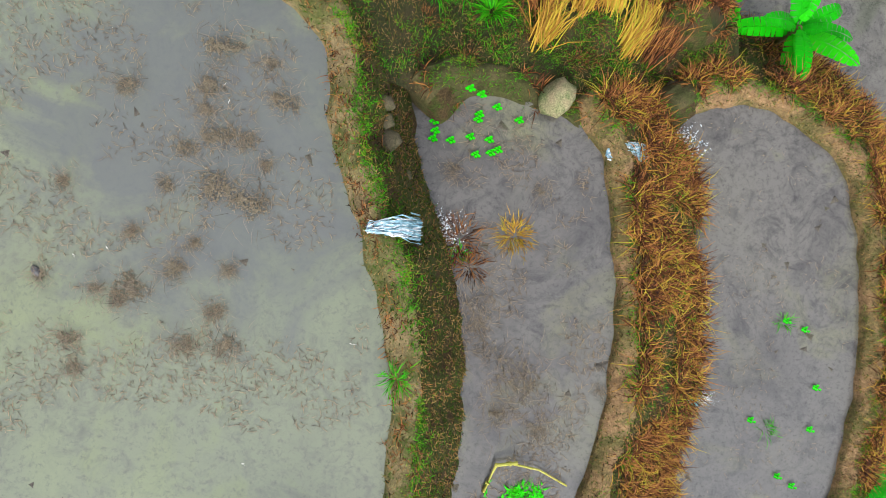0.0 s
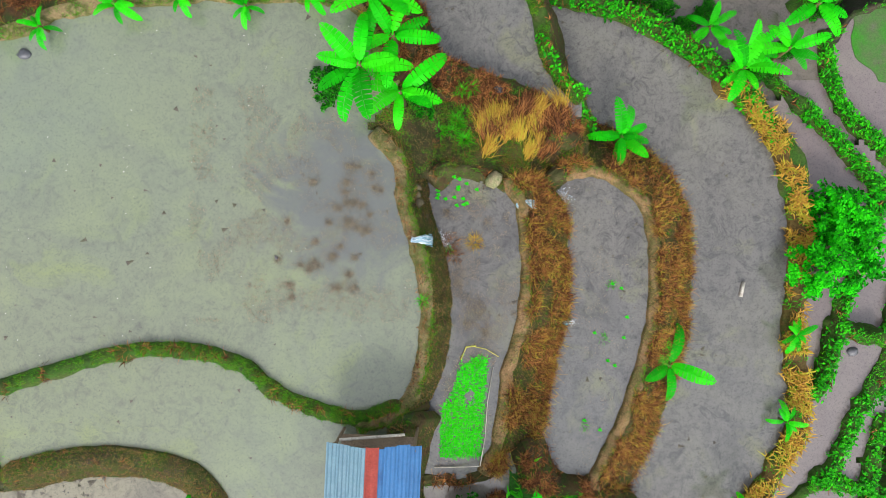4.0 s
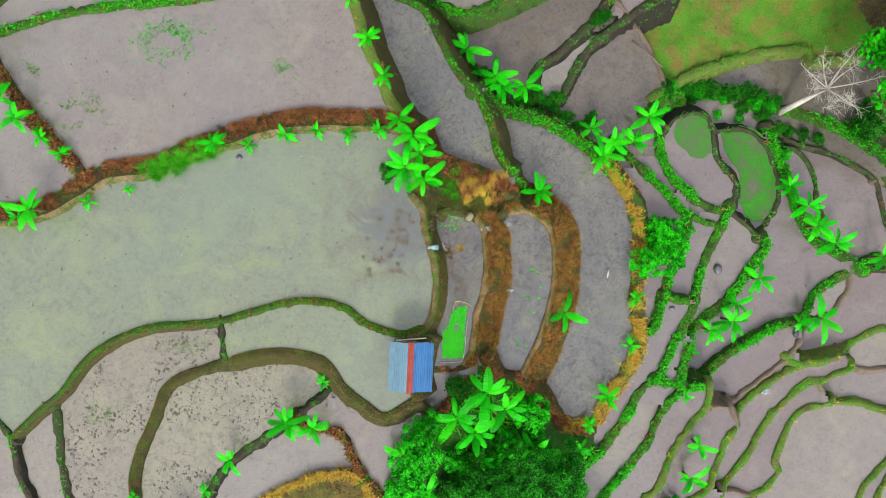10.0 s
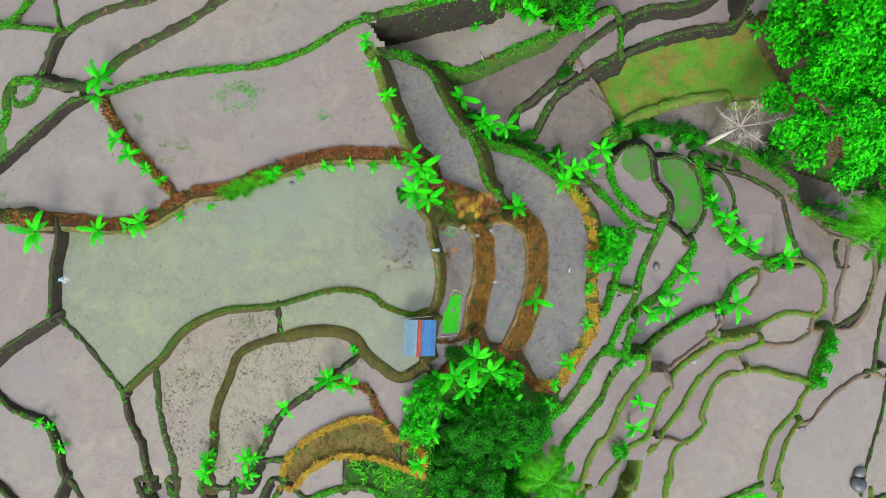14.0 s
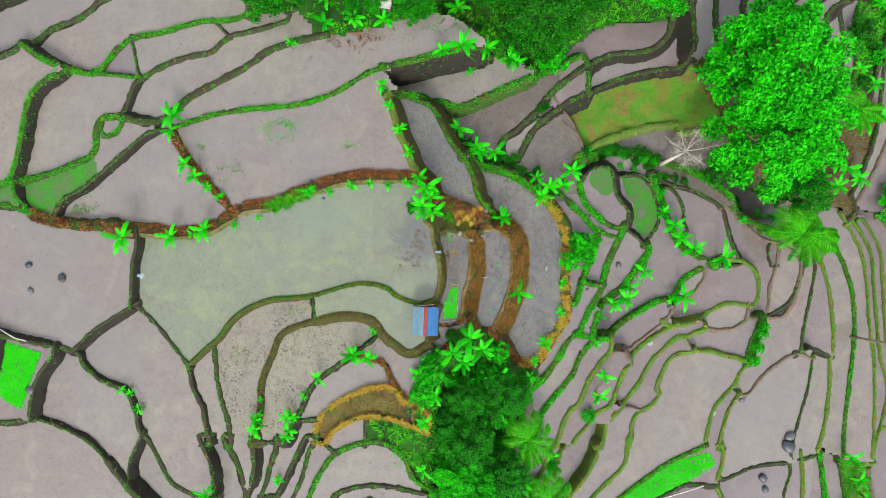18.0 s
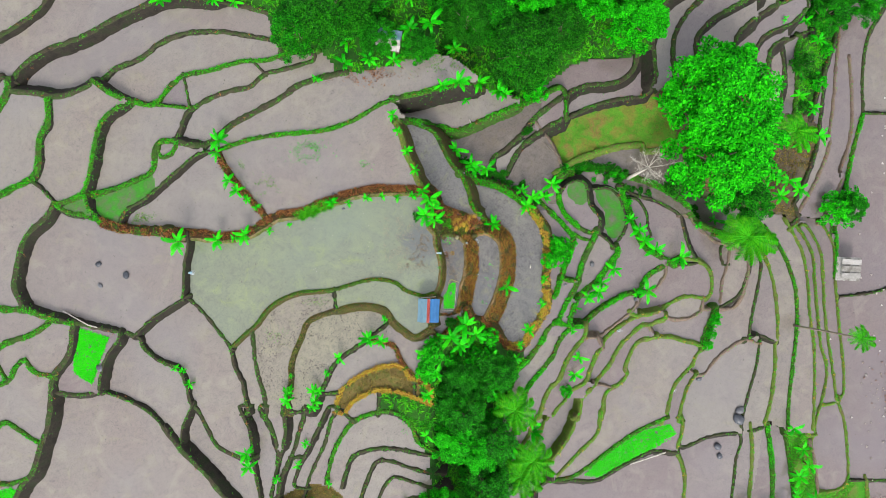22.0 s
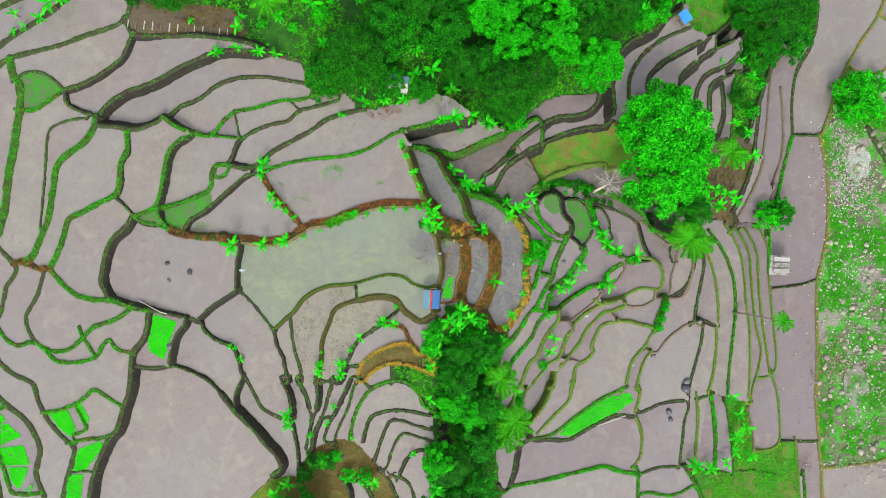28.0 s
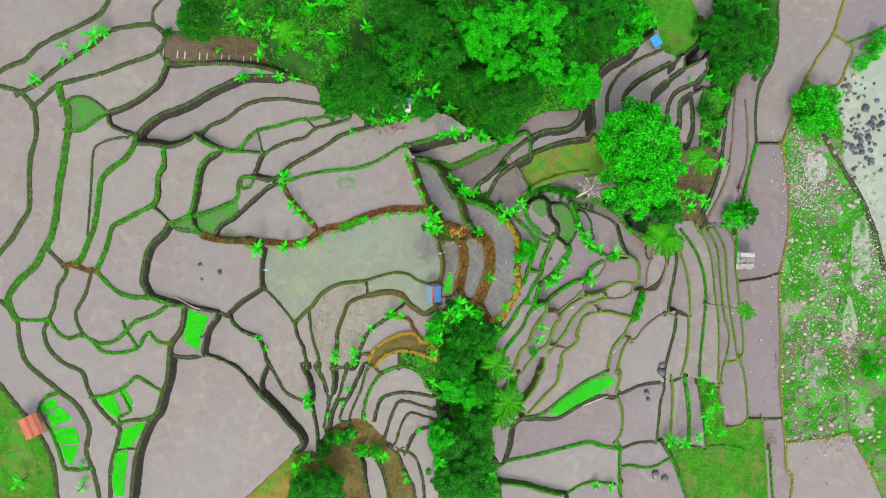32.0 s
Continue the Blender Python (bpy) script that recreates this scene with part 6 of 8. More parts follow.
lines = [line for *_, line in PLAN]
joints = []
for n, (style, width, bank, line) in enumerate(PLAN):
    for x, y in (line[0], line[-1]):
        if math.hypot(x, y) < 11 or any(math.hypot(x - a, y - b) < 0.7 for a, b in joints):
            continue
        if min(np.hypot(*(other - (x, y)).T).min() for m, other in enumerate(lines) if m != n) > 1.2:
            continue
        joints.append((x, y))
        i, j = spot(x, y)
        z = float(np.median(top[i - 2:i + 3, j - 2:j + 3]))
        bm = bmesh.new()
        rings = []
        for r, drop in ((0.25, 0.0), (0.6, 0.06), (0.85, 0.3), (1.0, 0.9)):
            r *= 0.45 + 0.55 * width
            rings.append([bm.verts.new((x + r * math.cos(t) * (1 + 0.2 * noise.noise((x + math.cos(t), y + math.sin(t), r))), y + r * math.sin(t) * (1 + 0.2 * noise.noise((x + math.cos(t), y + math.sin(t), 9))), z + 0.02 - drop)) for t in [k * math.pi / 6 for k in range(12)]])
        bm.faces.new(rings[0])
        for p, q in zip(rings, rings[1:]):
            for k in range(12):
                bm.faces.new((p[k], q[k], q[(k + 1) % 12], p[(k + 1) % 12]))
        tagged(part("bund_joint", bm, M[style], None, "", True), "low earth mound where two bunds meet", "bund", "bunds between the paddies", "structure")


def rest(x, y):
    """The height of what lies under a point: a bund's crest, earth or water."""
    return float(top[spot(x, y)])



# ---- plants ----
def leaf_mesh(length, width, rise, droop, seed, torn=0.35):
    """A banana leaf from its stalk: an arched midrib and two blades, torn into strips."""
    r = random.Random(seed)
    bm = bmesh.new()
    n = 13
    pts = []
    x, z, ang = 0.0, 0.0, rise
    for i in range(n + 1):
        pts.append((x, z))
        x += math.cos(ang) * length / n
        z += math.sin(ang) * length / n
        ang -= droop / n * (0.5 + i / n)
    for s in (-1, 1):
        for i in range(1, n):
            a, b = i / n, (i + 1) / n
            wa = width / 2 * max(0.06, math.sin(math.pi * min(1, a * 0.97 + 0.05)) ** 0.55) if i > 1 else width * 0.2
            wb = width / 2 * max(0.03, math.sin(math.pi * min(1, b * 0.97 + 0.02)) ** 0.55) if i < n - 1 else 0.01
            rip = torn * r.random() * length / n * 0.5
            sag = -0.18 - 0.25 * r.random() * torn
            (x0, z0), (x1, z1) = pts[i], pts[i + 1]
            q = [(x0, 0.012 * s, z0), (x1, 0.012 * s, z1), (x1 - rip + 0.12 * wb, s * wb, z1 + 0.12 * wb + sag * wb), (x0 + rip + 0.12 * wa, s * wa, z0 + 0.12 * wa + sag * wa)]
            vs = [bm.verts.new(c) for c in q]
            bm.faces.new(vs if s > 0 else vs[::-1])
    tube(bm, [(p[0], 0, p[1] - 0.012) for p in pts[::3]], [0.03, 0.024, 0.018, 0.012, 0.005][:len(pts[::3])], 5)
    return bm


LEAVES = []
for i in range(6):
    ob = part("leaf", leaf_mesh(1.55 + 0.1 * i, 0.46 + 0.03 * (i % 3), 0.75 - 0.08 * i, 1.1 + 0.12 * i, i, 0.25 + 0.12 * (i % 4)), M["banana"])
    LEAVES.append(ob.data)
    bpy.data.objects.remove(ob)


def banana(height, count, seed, size=1.0):
    r = random.Random(seed)
    root = thing("banana_plant", "banana plant with broad bright green leaves on a bund", "banana plant", "banana plants")
    part("pseudostem", tube(bmesh.new(), [(0, 0, -0.2), (0.02, 0, height * 0.5), (0, 0.03, height)], [0.13 * size, 0.11 * size, 0.07 * size], 8), M["stem"], root, rounded=True)
    turn = r.uniform(0, 360)
    for i in range(count):
        leaf = new("leaf", LEAVES[(i + seed) % 6])
        leaf.parent = root
        s = size * r.uniform(0.75, 1.15)
        leaf.matrix_basis = pose(0, 0, height - 0.05 * i, r.uniform(-14, 14), r.uniform(-18, 12), turn + 137.5 * i + r.uniform(-20, 20)) @ Matrix.Diagonal((s, s, s, 1))
    return root


STOCK = [banana(1.9, 7, 1), banana(2.3, 8, 2), banana(1.6, 6, 3), banana(2.1, 9, 4, 1.1), banana(1.0, 8, 5, 0.7), banana(0.5, 8, 6, 0.45)]
used = set()


def stand(stock, which, x, y, size, turn, z=None):
    """Sets out a plant: the first of its kind is moved, the others are copies."""
    m = pose(x, y, rest(x, y) - 0.05 if z is None else z, 0, 0, turn) @ Matrix.Diagonal((size, size, size, 1))
    ob = stock[which]
    if ob.name in used:
        got = copy_thing(ob, Matrix())
        got.matrix_basis = m
        return got
    used.add(ob.name)
    ob.matrix_basis = m
    return ob


def bananas(*rows):
    """Rows of x, y and size."""
    for x, y, s in rows:
        k = int(abs(math.sin(x * 12.3 + y * 7.7)) * 1000)
        which = k % 4 if s > 0.62 else 4 if s > 0.38 else 5
        stand(STOCK, which, x, y, s / (1, 1, 1, 1, 0.68, 0.58)[which], k * 37 % 360)


def crown_mesh(name, radius, depth, clumps, leaves, size, material, seed, ragged=0.25):
    """A crown of clumps of small leaves over a dome, with gaps between the clumps."""
    g = np.random.default_rng(seed)
    a, c = g.uniform(0, 2 * np.pi, clumps), g.uniform(-0.15, 1, clumps)
    rr = np.sqrt(np.clip(1 - np.clip(c, 0, 1) ** 2, 0, 1)) * (1 + ragged * g.normal(0, 0.6, clumps)) * np.where(g.random(clumps) < 0.25, g.uniform(0.3, 0.8, clumps), 1)
    centre = np.stack([np.cos(a) * rr * radius * 0.82, np.sin(a) * rr * radius * 0.82, c * depth * (1 + 0.3 * ragged * g.normal(0, 1, clumps))], 1)
    cr = radius * g.uniform(0.15, 0.24, clumps) * (100 / clumps) ** 0.25
    p = np.repeat(centre, leaves, 0)
    off = g.normal(0, 1, (len(p), 3))
    off /= np.linalg.norm(off, axis=1)[:, None]
    off *= (g.random(len(p)) ** 0.4)[:, None] * np.repeat(cr, leaves)[:, None]
    off[:, 2] = np.abs(off[:, 2]) * 0.6
    p = p + off
    h, tilt = g.uniform(0, 2 * np.pi, len(p)), g.normal(0, 0.45, len(p))
    f = np.stack([np.cos(h) * np.cos(tilt), np.sin(h) * np.cos(tilt), np.sin(tilt)], 1)
    s = np.cross(f, np.array([0, 0, 1.0]))
    s /= np.linalg.norm(s, axis=1)[:, None]
    sz = (size * g.uniform(0.6, 1.3, len(p)))[:, None]
    v = np.stack([p - f * sz, p + s * sz * 0.5, p + f * sz, p - s * sz * 0.5], 1).reshape(-1, 3)
    return quick(name, v, np.arange(len(v)).reshape(-1, 4), material)


def tree(radius, height, depth, clumps, leaves, size, material, seed, label, ragged=0.25, kind="tree"):
    root = thing(kind, label, kind, kind + "s")
    r = random.Random(seed)
    part("trunk", tube(bmesh.new(), [(0, 0, -0.5), (0.1, 0.05, height * 0.3), (-0.05, 0.1, height * 0.65), (0, 0, height * 0.95)],
                       [0.05 * radius + 0.08, 0.04 * radius + 0.06, 0.03 * radius + 0.03, 0.03], 9), M["bark"], root, rounded=True)
    for i in range(5):
        a = i * 1.256 + r.uniform(-0.3, 0.3)
        q = radius * r.uniform(0.5, 0.75)
        part("limb", tube(bmesh.new(), [(0, 0, height * 0.35), (math.cos(a) * q * 0.4, math.sin(a) * q * 0.4, height * 0.5), (math.cos(a) * q, math.sin(a) * q, height * 0.72)],
                          [0.03 * radius + 0.02, 0.02 * radius + 0.02, 0.02], 6), M["bark"], root, rounded=True)
    c = crown_mesh("crown", radius, depth, clumps, leaves, size, material, seed, ragged)
    c.parent, c.location = root, (0, 0, height - depth)
    return root


TREES = [
    tree(5, 8.5, 4.2, 85, 210, 0.17, M["leaf"], 11, "tall broadleaf tree with bright green crown", 0.3),
    tree(5, 9, 4.5, 65, 260, 0.18, M["leaf"], 12, "spreading broadleaf tree with bright green clumps of leaves", 0.4),
    tree(5, 8, 4.6, 170, 110, 0.12, M["dusk"], 13, "dense dark green domed tree", 0.1),
    tree(5, 8, 4.4, 75, 220, 0.17, M["mid"], 14, "green broadleaf tree at the wood's edge", 0.28),
]
BUSHES = [
    tree(1.2, 1.7, 1.3, 60, 34, 0.09, M["leaf"], 15, "bright green leafy bush", 0.45, "bush"),
    tree(1.2, 1.5, 1.2, 60, 34, 0.09, M["dusk"], 16, "dark green leafy bush", 0.4, "bush"),
]


def trees(which, *rows):
    """Rows of x, y and radius of the crown."""
    for x, y, r in rows:
        stand(TREES, which, x, y, r / 5, int(abs(x * 31 + y * 17)) % 360, float(hill(x, y)))


def bushes(which, *rows):
    for x, y, r in rows:
        stand(BUSHES, which, x, y, r / 1.2, int(abs(x * 31 + y * 17)) % 360)


bananas((-31.02, 15.77, 1), (-31.37, 14.22, 0.9), (-29.79, 10.29, 0.7), (-28.62, 8.88, 0.7), (-27.48, 7.79, 0.5), (-26.15, 6.70, 0.45), (-36.04, 1.87, 1.2), (-31.13, 2.07, 0.9), (-27.41, 2.79, 0.9), (-29.22, 2.38, 0.5), (-24.37, 3.42, 0.4), (-21.73, 4.26, 0.35), (-15.65, 7.40, 0.6), (-13.30, 7.32, 0.4), (-10.76, 8.02, 0.5), (-8.58, 8.26, 0.4), (-6.49, 8.01, 0.4), (-4.35, 8.33, 0.45), (-7.16, 19.60, 0.6), (-6.39, 17.29, 0.5), (-5.15, 14.53, 0.6), (-4.00, 11.89, 0.65), (-1.98, 7.76, 1), (-2.50, 5.60, 1), (-1.30, 4.90, 0.9), (-2.95, 8.92, 0.7), (-1.53, 6.59, 1), (7.18, 4.55, 0.85), (1.78, 15.81, 1), (3.93, 13.56, 1))
bananas((6.32, 12.88, 0.95), (4.54, 12.88, 0.8), (8.90, 23.62, 0.8), (3.28, 22.98, 0.5), (11.67, 9.78, 0.8), (13.26, 8.60, 1), (12.00, 7.21, 0.9), (16.12, 10.60, 1.1), (14.94, 8.70, 0.9), (9.19, -4.67, 1.15), (7.69, -7.47, 0.4), (12.53, -11.06, 0.7), (14.54, -7.26, 0.5), (14.88, -3.55, 0.5), (11.33, -13.35, 0.5), (10.82, -15.46, 0.6), (3.06, -9.74, 1.3), (1.02, -11.56, 1.1), (4.55, -11.38, 1.2), (2.25, -12.67, 1), (6.80, -14.72, 1.2), (-2.17, -19.53, 0.7), (26.08, -2.19, 1), (24.33, -4.33, 0.9), (23.63, -5.64, 1), (22.00, -6.45, 0.8), (20.16, -8.25, 0.7), (28.76, 5.44, 0.7), (29.95, 3.84, 0.9), (30.63, 2.13, 0.9))
bananas((32.68, 0.81, 1), (36.35, -0.40, 1.2), (31.22, -5.51, 1.3), (29.75, -5.91, 0.6), (20.37, -15.41, 0.8), (19.65, -18.01, 0.9), (19.41, -11.48, 0.45), (35.29, 21.81, 0.9), (-10.51, -11.55, 0.85), (-8.79, -11.94, 0.7), (-14.59, -14.27, 0.65), (-16.51, -16.69, 0.4), (-17.61, -18.89, 0.65), (-18.01, -20.48, 0.6), (-21.56, -19.02, 0.5), (-21.75, -20.20, 0.7), (-21.48, -17.04, 0.35), (-8.33, -9.05, 0.4), (-35.59, -18.03, 0.5), (-36.61, -16.22, 0.45), (-37.43, -15.80, 0.4), (-73.49, 41.74, 0.8), (-66.66, 43.03, 1.3), (-69.08, 41.05, 1), (-65.38, 44.27, 1), (-71.98, 39.58, 0.7), (-74.20, 38.77, 0.6), (-78.59, 35.11, 0.9), (-80.03, 35.85, 0.6), (-37.75, 45.04, 1.2))
bananas((-39.14, 35.17, 0.9), (-35.35, 35.77, 0.8), (-31.96, 35.51, 0.8), (-29.08, 35.13, 0.7), (-29.84, 43.42, 1), (-35.66, 39.69, 0.8), (-40.11, 47.35, 1), (-47.45, 43.62, 0.6), (-43.74, 40.97, 0.5), (1.96, 23.71, 1.1), (4.99, 24.70, 1), (7.90, 24.02, 1.1), (-0.27, 23.45, 0.7), (-6.96, 27.05, 0.9), (-10.34, 27.19, 0.8), (-1.89, 32.10, 1.2), (-4.70, 31.28, 1), (-13.73, 26.54, 0.9), (-17.79, 24.57, 0.5), (-20.24, 37.38, 0.8), (-14.51, 44.79, 0.9), (-19.59, 44.17, 0.6), (-27.10, -27.31, 0.9), (-27.19, -29.56, 0.8), (-21.87, -19.31, 0.6), (-18.12, -19.01, 0.7), (-18.41, -21.27, 0.6), (-23.54, -31.61, 0.5), (-19.55, -26.69, 0.5), (-20.74, -29.76, 0.5))
bananas((-12.44, -40.55, 0.8), (-14.30, -41.32, 0.6), (-28.56, -44.07, 1.1), (-29.59, -41.75, 1), (-27.45, -40.19, 1), (-5.49, -35.33, 0.5), (-8.06, -45.60, 0.6), (-8.64, -44.32, 0.5), (-16.32, -32.48, 0.4), (57.58, 25.76, 0.8), (59.64, 18.88, 1.3), (62.12, 19.56, 1.1), (58.37, 18.30, 1), (61.13, 24.42, 0.8), (58.92, 38.20, 0.9), (61.83, 35.45, 0.9), (57.50, 41.89, 0.8), (60.17, 46.65, 1), (53.57, 37.07, 0.4), (61.37, 50.84, 0.9), (58.41, 29.00, 0.6), (47.21, 42.29, 0.5), (57.51, -28.75, 1), (59.45, -37.19, 1.1), (61.38, -35.47, 1.1), (60.39, -32.83, 1), (62.95, -41.49, 1.1), (49.50, -41.78, 1.2), (53.42, -43.11, 1), (57.21, -42.27, 0.9))
bananas((59.31, -40.54, 1), (13.61, -27.39, 1.3), (13.10, -25.14, 0.9), (11.44, -30.29, 1.2), (9.64, -28.26, 1.2), (12.63, -32.41, 1), (9.62, -32.21, 1.1), (8.60, -22.25, 0.9), (-82.87, -42.84, 1), (-71.26, -43.42, 0.6), (-71.88, -44.98, 0.6), (-71.77, -40.20, 0.5), (36.00, -51.76, 1), (32.87, -51.35, 0.8), (53.20, 12.60, 1), (56.08, 12.01, 1.1), (58.43, 10.81, 1), (51.75, 10.70, 0.9), (54.61, 9.50, 1), (5.73, -41.38, 1.1), (8.05, -45.75, 1), (6.14, -47.41, 1.1), (9.25, -47.74, 1), (2.62, -45.39, 1), (-0.17, -43.69, 0.9), (10.25, -24.60, 1), (44.78, 5.84, 0.7), (46.86, 5.23, 0.7), (32.98, 23.61, 0.8), (40.37, 4.66, 0.5))
bananas((-10.52, -12.14, 0.5), (-2.67, -13.85, 0.9), (-1.02, -16.35, 0.8))
trees(0, (39.72, 22.84, 7.7), (8.01, 44.15, 5.01), (20.56, 46.10, 5.09), (27.73, 34.00, 4.44))
trees(1, (40.32, 14.20, 7.21), (11.95, 38.42, 4.31), (13.84, 46.39, 4.56), (21.11, 38.75, 4.37), (-1.00, -35.71, 3.04), (41.05, 48.84, 2.73), (4.31, -28.67, 3.11), (0.89, -26.87, 2.82))
trees(2, (-9.63, 46.86, 4.37), (31.79, 44.13, 4.2), (26.12, 39.72, 4.19), (17.14, 33.35, 4.09), (3.30, 33.41, 3.99), (-4.23, 43.35, 4.82), (-15.13, 33.47, 5.7), (11.18, 29.46, 5.75), (-46.46, 45.49, 4.16), (64.27, 45.50, 6.02), (0.53, -37.35, 4.25), (71.55, 49.22, 4.76))
trees(3, (-8.72, 38.55, 4.59), (0.50, 38.44, 4.34), (-19.96, 30.62, 3.52), (1.22, 46.86, 4.36), (6.71, 34.22, 3.53), (25.13, 44.40, 4.66), (17.23, 41.31, 4.09), (34.42, 49.06, 4.46), (29.96, 48.64, 4.44), (5.80, -34.02, 3.85), (7.10, -27.43, 3.59), (4.31, -42.56, 4.09), (0.88, -44.92, 4.03), (6.4, -15.6, 2.1), (8.01, -16.93, 2.61), (62.65, 39.32, 3.37), (60.23, 47.69, 3.87), (70.32, 43.67, 4.22), (47.89, 8.11, 3.26), (65.56, 53.21, 4.71), (-24.29, -45.15, 3.94), (-27.64, -46.20, 3.45), (6.04, -47.61, 3.86), (-9.02, 29.93, 2.64))
trees(3, (2.63, -22.60, 3.3), (2.6, -17.6, 2.3), (5.3, -19.4, 2.0), (0.4, -20.6, 2.1), (-3.56, 28.86, 2.22), (69.46, 8.02, 2.63))
bushes(0, (16.48, 0.25, 1.44), (17.57, 1.35, 1.45), (15.69, -0.85, 1.22), (17.87, -0.25, 1.45), (16.78, 1.65, 1.22), (-2.28, -14.54, 1.4), (-2.81, -16.44, 1.21), (-1.95, -12.86, 1.1), (-1.00, -12.05, 1.01), (-1.57, -13.95, 1.36), (-2.20, -16.14, 1.59), (85.65, 33.64, 4), (88.77, 29.93, 3.2), (84.90, 30.03, 2.93), (90.81, 35.33, 2.4), (66.43, 7.48, 2.87), (69.37, 9.45, 2.1), (100.18, -29.19, 1.87), (99.06, -26.59, 1.6), (18.56, -20.70, 0.95), (42.84, -9.74, 0.74), (42.61, -10.63, 0.8), (42.39, -11.62, 0.74), (42.08, -12.50, 0.8), (41.97, -13.40, 0.74), (41.56, -14.28, 0.74), (-21.40, -36.24, 1.39), (-16.98, -39.32, 1.41), (-14.21, -39.48, 1.41), (-19.19, -35.77, 1.16))
bushes(0, (4.57, -14.30, 1.1), (5.4, -17.2, 1.2), (7.78, -18.75, 1.2), (0.9, -15.2, 1.0), (100.72, 45.74, 2.13), (102.53, 48.26, 2.4), (98.19, 43.14, 1.87))
bushes(1, (2.47, -15.08, 1.2), (0.36, -17.57, 1.3), (1.09, -9.74, 1.02), (14.05, 8.01, 0.67), (-3.72, 5.49, 0.69), (-0.80, 5.30, 0.7), (-53.34, 43.99, 1.09), (10.91, -35.23, 1.71), (-23.01, -36.58, 1.62), (-24.72, -38.81, 1.61), (-20.29, -36.88, 1.4), (38.15, 11.86, 2.23), (35.81, 10.81, 1.73), (40.67, 6.45, 1.98))

bushes(1, (8.2, 11.95, 0.7), (9.05, 12.35, 0.7), (7.5, 12.4, 0.7), (12.3, 18.5, 0.6), (12.9, 18.9, 0.6), (3.44, 14.0, 0.8), (4.44, 12.64, 0.8), (5.56, 11.52, 0.7), (6.7, 12.14, 0.6), (7.6, 10.97, 0.6), (8.84, 11.38, 0.6), (9.9, 10.91, 0.6), (10.85, 10.11, 0.6), (11.88, 10.75, 0.6), (3.03, 11.61, 0.5), (2.29, 14.36, 0.7), (18.0, 13.26, 0.8), (19.13, 13.9, 0.9), (20.36, 13.77, 0.9), (21.75, 14.3, 0.8), (22.95, 13.8, 0.9), (24.38, 13.5, 0.9), (25.69, 13.75, 0.8), (26.81, 13.38, 0.9), (28.18, 12.81, 0.8), (20.85, 12.81, 0.6), (25.52, 12.31, 0.6), (27.29, 11.74, 0.7), (28.34, 10.49, 0.6), (28.82, 8.8, 0.5), (28.88, 7.11, 0.5), (29.44, 10.31, 0.6), (30.71, 10.11, 0.6), (31.98, 9.7, 0.6), (15.45, 9.03, 0.5), (12.87, 7.9, 0.5), (17.08, 10.97, 0.6))
bushes(0, (18.63, 13.49, 0.5), (21.3, 13.46, 0.5), (23.94, 13.08, 0.5), (26.4, 12.55, 0.6), (27.75, 12.38, 0.5), (28.63, 8.16, 0.5), (6.13, 12.5, 0.5), (9.48, 10.28, 0.4), (23.47, 11.8, 0.4), (25.27, 11.46, 0.4), (18.33, 1.0, 0.8), (17.49, 2.15, 0.7), (19.61, 1.79, 0.6), (16.86, 0.61, 0.7))

# ---- rice seedbeds ----
def inside(poly, x, y):
    hit = np.zeros(len(x), bool)
    for (x1, y1), (x2, y2) in zip(poly, poly[1:] + poly[:1]):
        cross = ((y1 > y) != (y2 > y)) & (x < (x2 - x1) * (y - y1) / (y2 - y1 + 1e-12) + x1)
        hit ^= cross
    return hit


def seedbed(per, tall, *poly):
    """A bed of young rice: a dense sward over a mud plot with an uneven edge."""
    poly = list(poly)
    px, py = np.array(poly).T
    n = int(per * (px.max() - px.min()) * (py.max() - py.min()))
    x, y = rng.uniform(px.min(), px.max(), n), rng.uniform(py.min(), py.max(), n)
    jx, jy = x + rng.normal(0, 0.05, n), y + rng.normal(0, 0.05, n)
    ok = inside(poly, jx, jy)
    x, y = x[ok], y[ok]
    thin = np.array([noise.noise((a * 1.6, b * 1.6, 8)) for a, b in zip(x, y)]) > -0.42
    x, y = x[thin], y[thin]
    cx, cy = float(px.mean()), float(py.mean())
    z = rest(cx, cy)
    p = np.stack([x, y, np.full(len(x), z - 0.02)], 1)
    ob = sward("rice_seedlings", p, tall * rng.uniform(0.6, 1.2, len(p)), tall * 0.11, rng.uniform(0.7, 1.15, len(p)), M["rice"])
    tagged(ob, "dense bed of neon-green rice seedlings in shallow water", "rice seedlings", "rice seedbeds", "stuff")


seedbed(904.15, 0.15, (0.82, -3.95), (1.70, -4.00), (1.54, -5.64), (1.44, -7.64), (-0.05, -7.67), (0.01, -5.91), (0.44, -5.23))
seedbed(231.06, 0.34, (-51.48, -9.98), (-46.56, -11.48), (-47.59, -14.04), (-48.83, -17.93), (-51.40, -16.31))
seedbed(231.06, 0.34, (-68.71, -27.35), (-65.43, -26.83), (-64.01, -30.09), (-65.09, -31.30), (-67.04, -29.61))
seedbed(231.06, 0.34, (-64.39, -25.62), (-63.54, -25.18), (-61.64, -28.31), (-62.49, -29.42))
seedbed(231.06, 0.34, (-63.49, -33.66), (-60.03, -32.23), (-59.17, -32.78), (-62.49, -37.33), (-64.54, -37.20))
seedbed(231.06, 0.34, (-65.34, -37.97), (-62.83, -38.00), (-63.82, -46.63), (-65.37, -46.63), (-66.53, -41.37))
seedbed(231.06, 0.34, (-79.83, -28.78), (-77.36, -27.27), (-76.34, -28.41), (-79.05, -30.37))
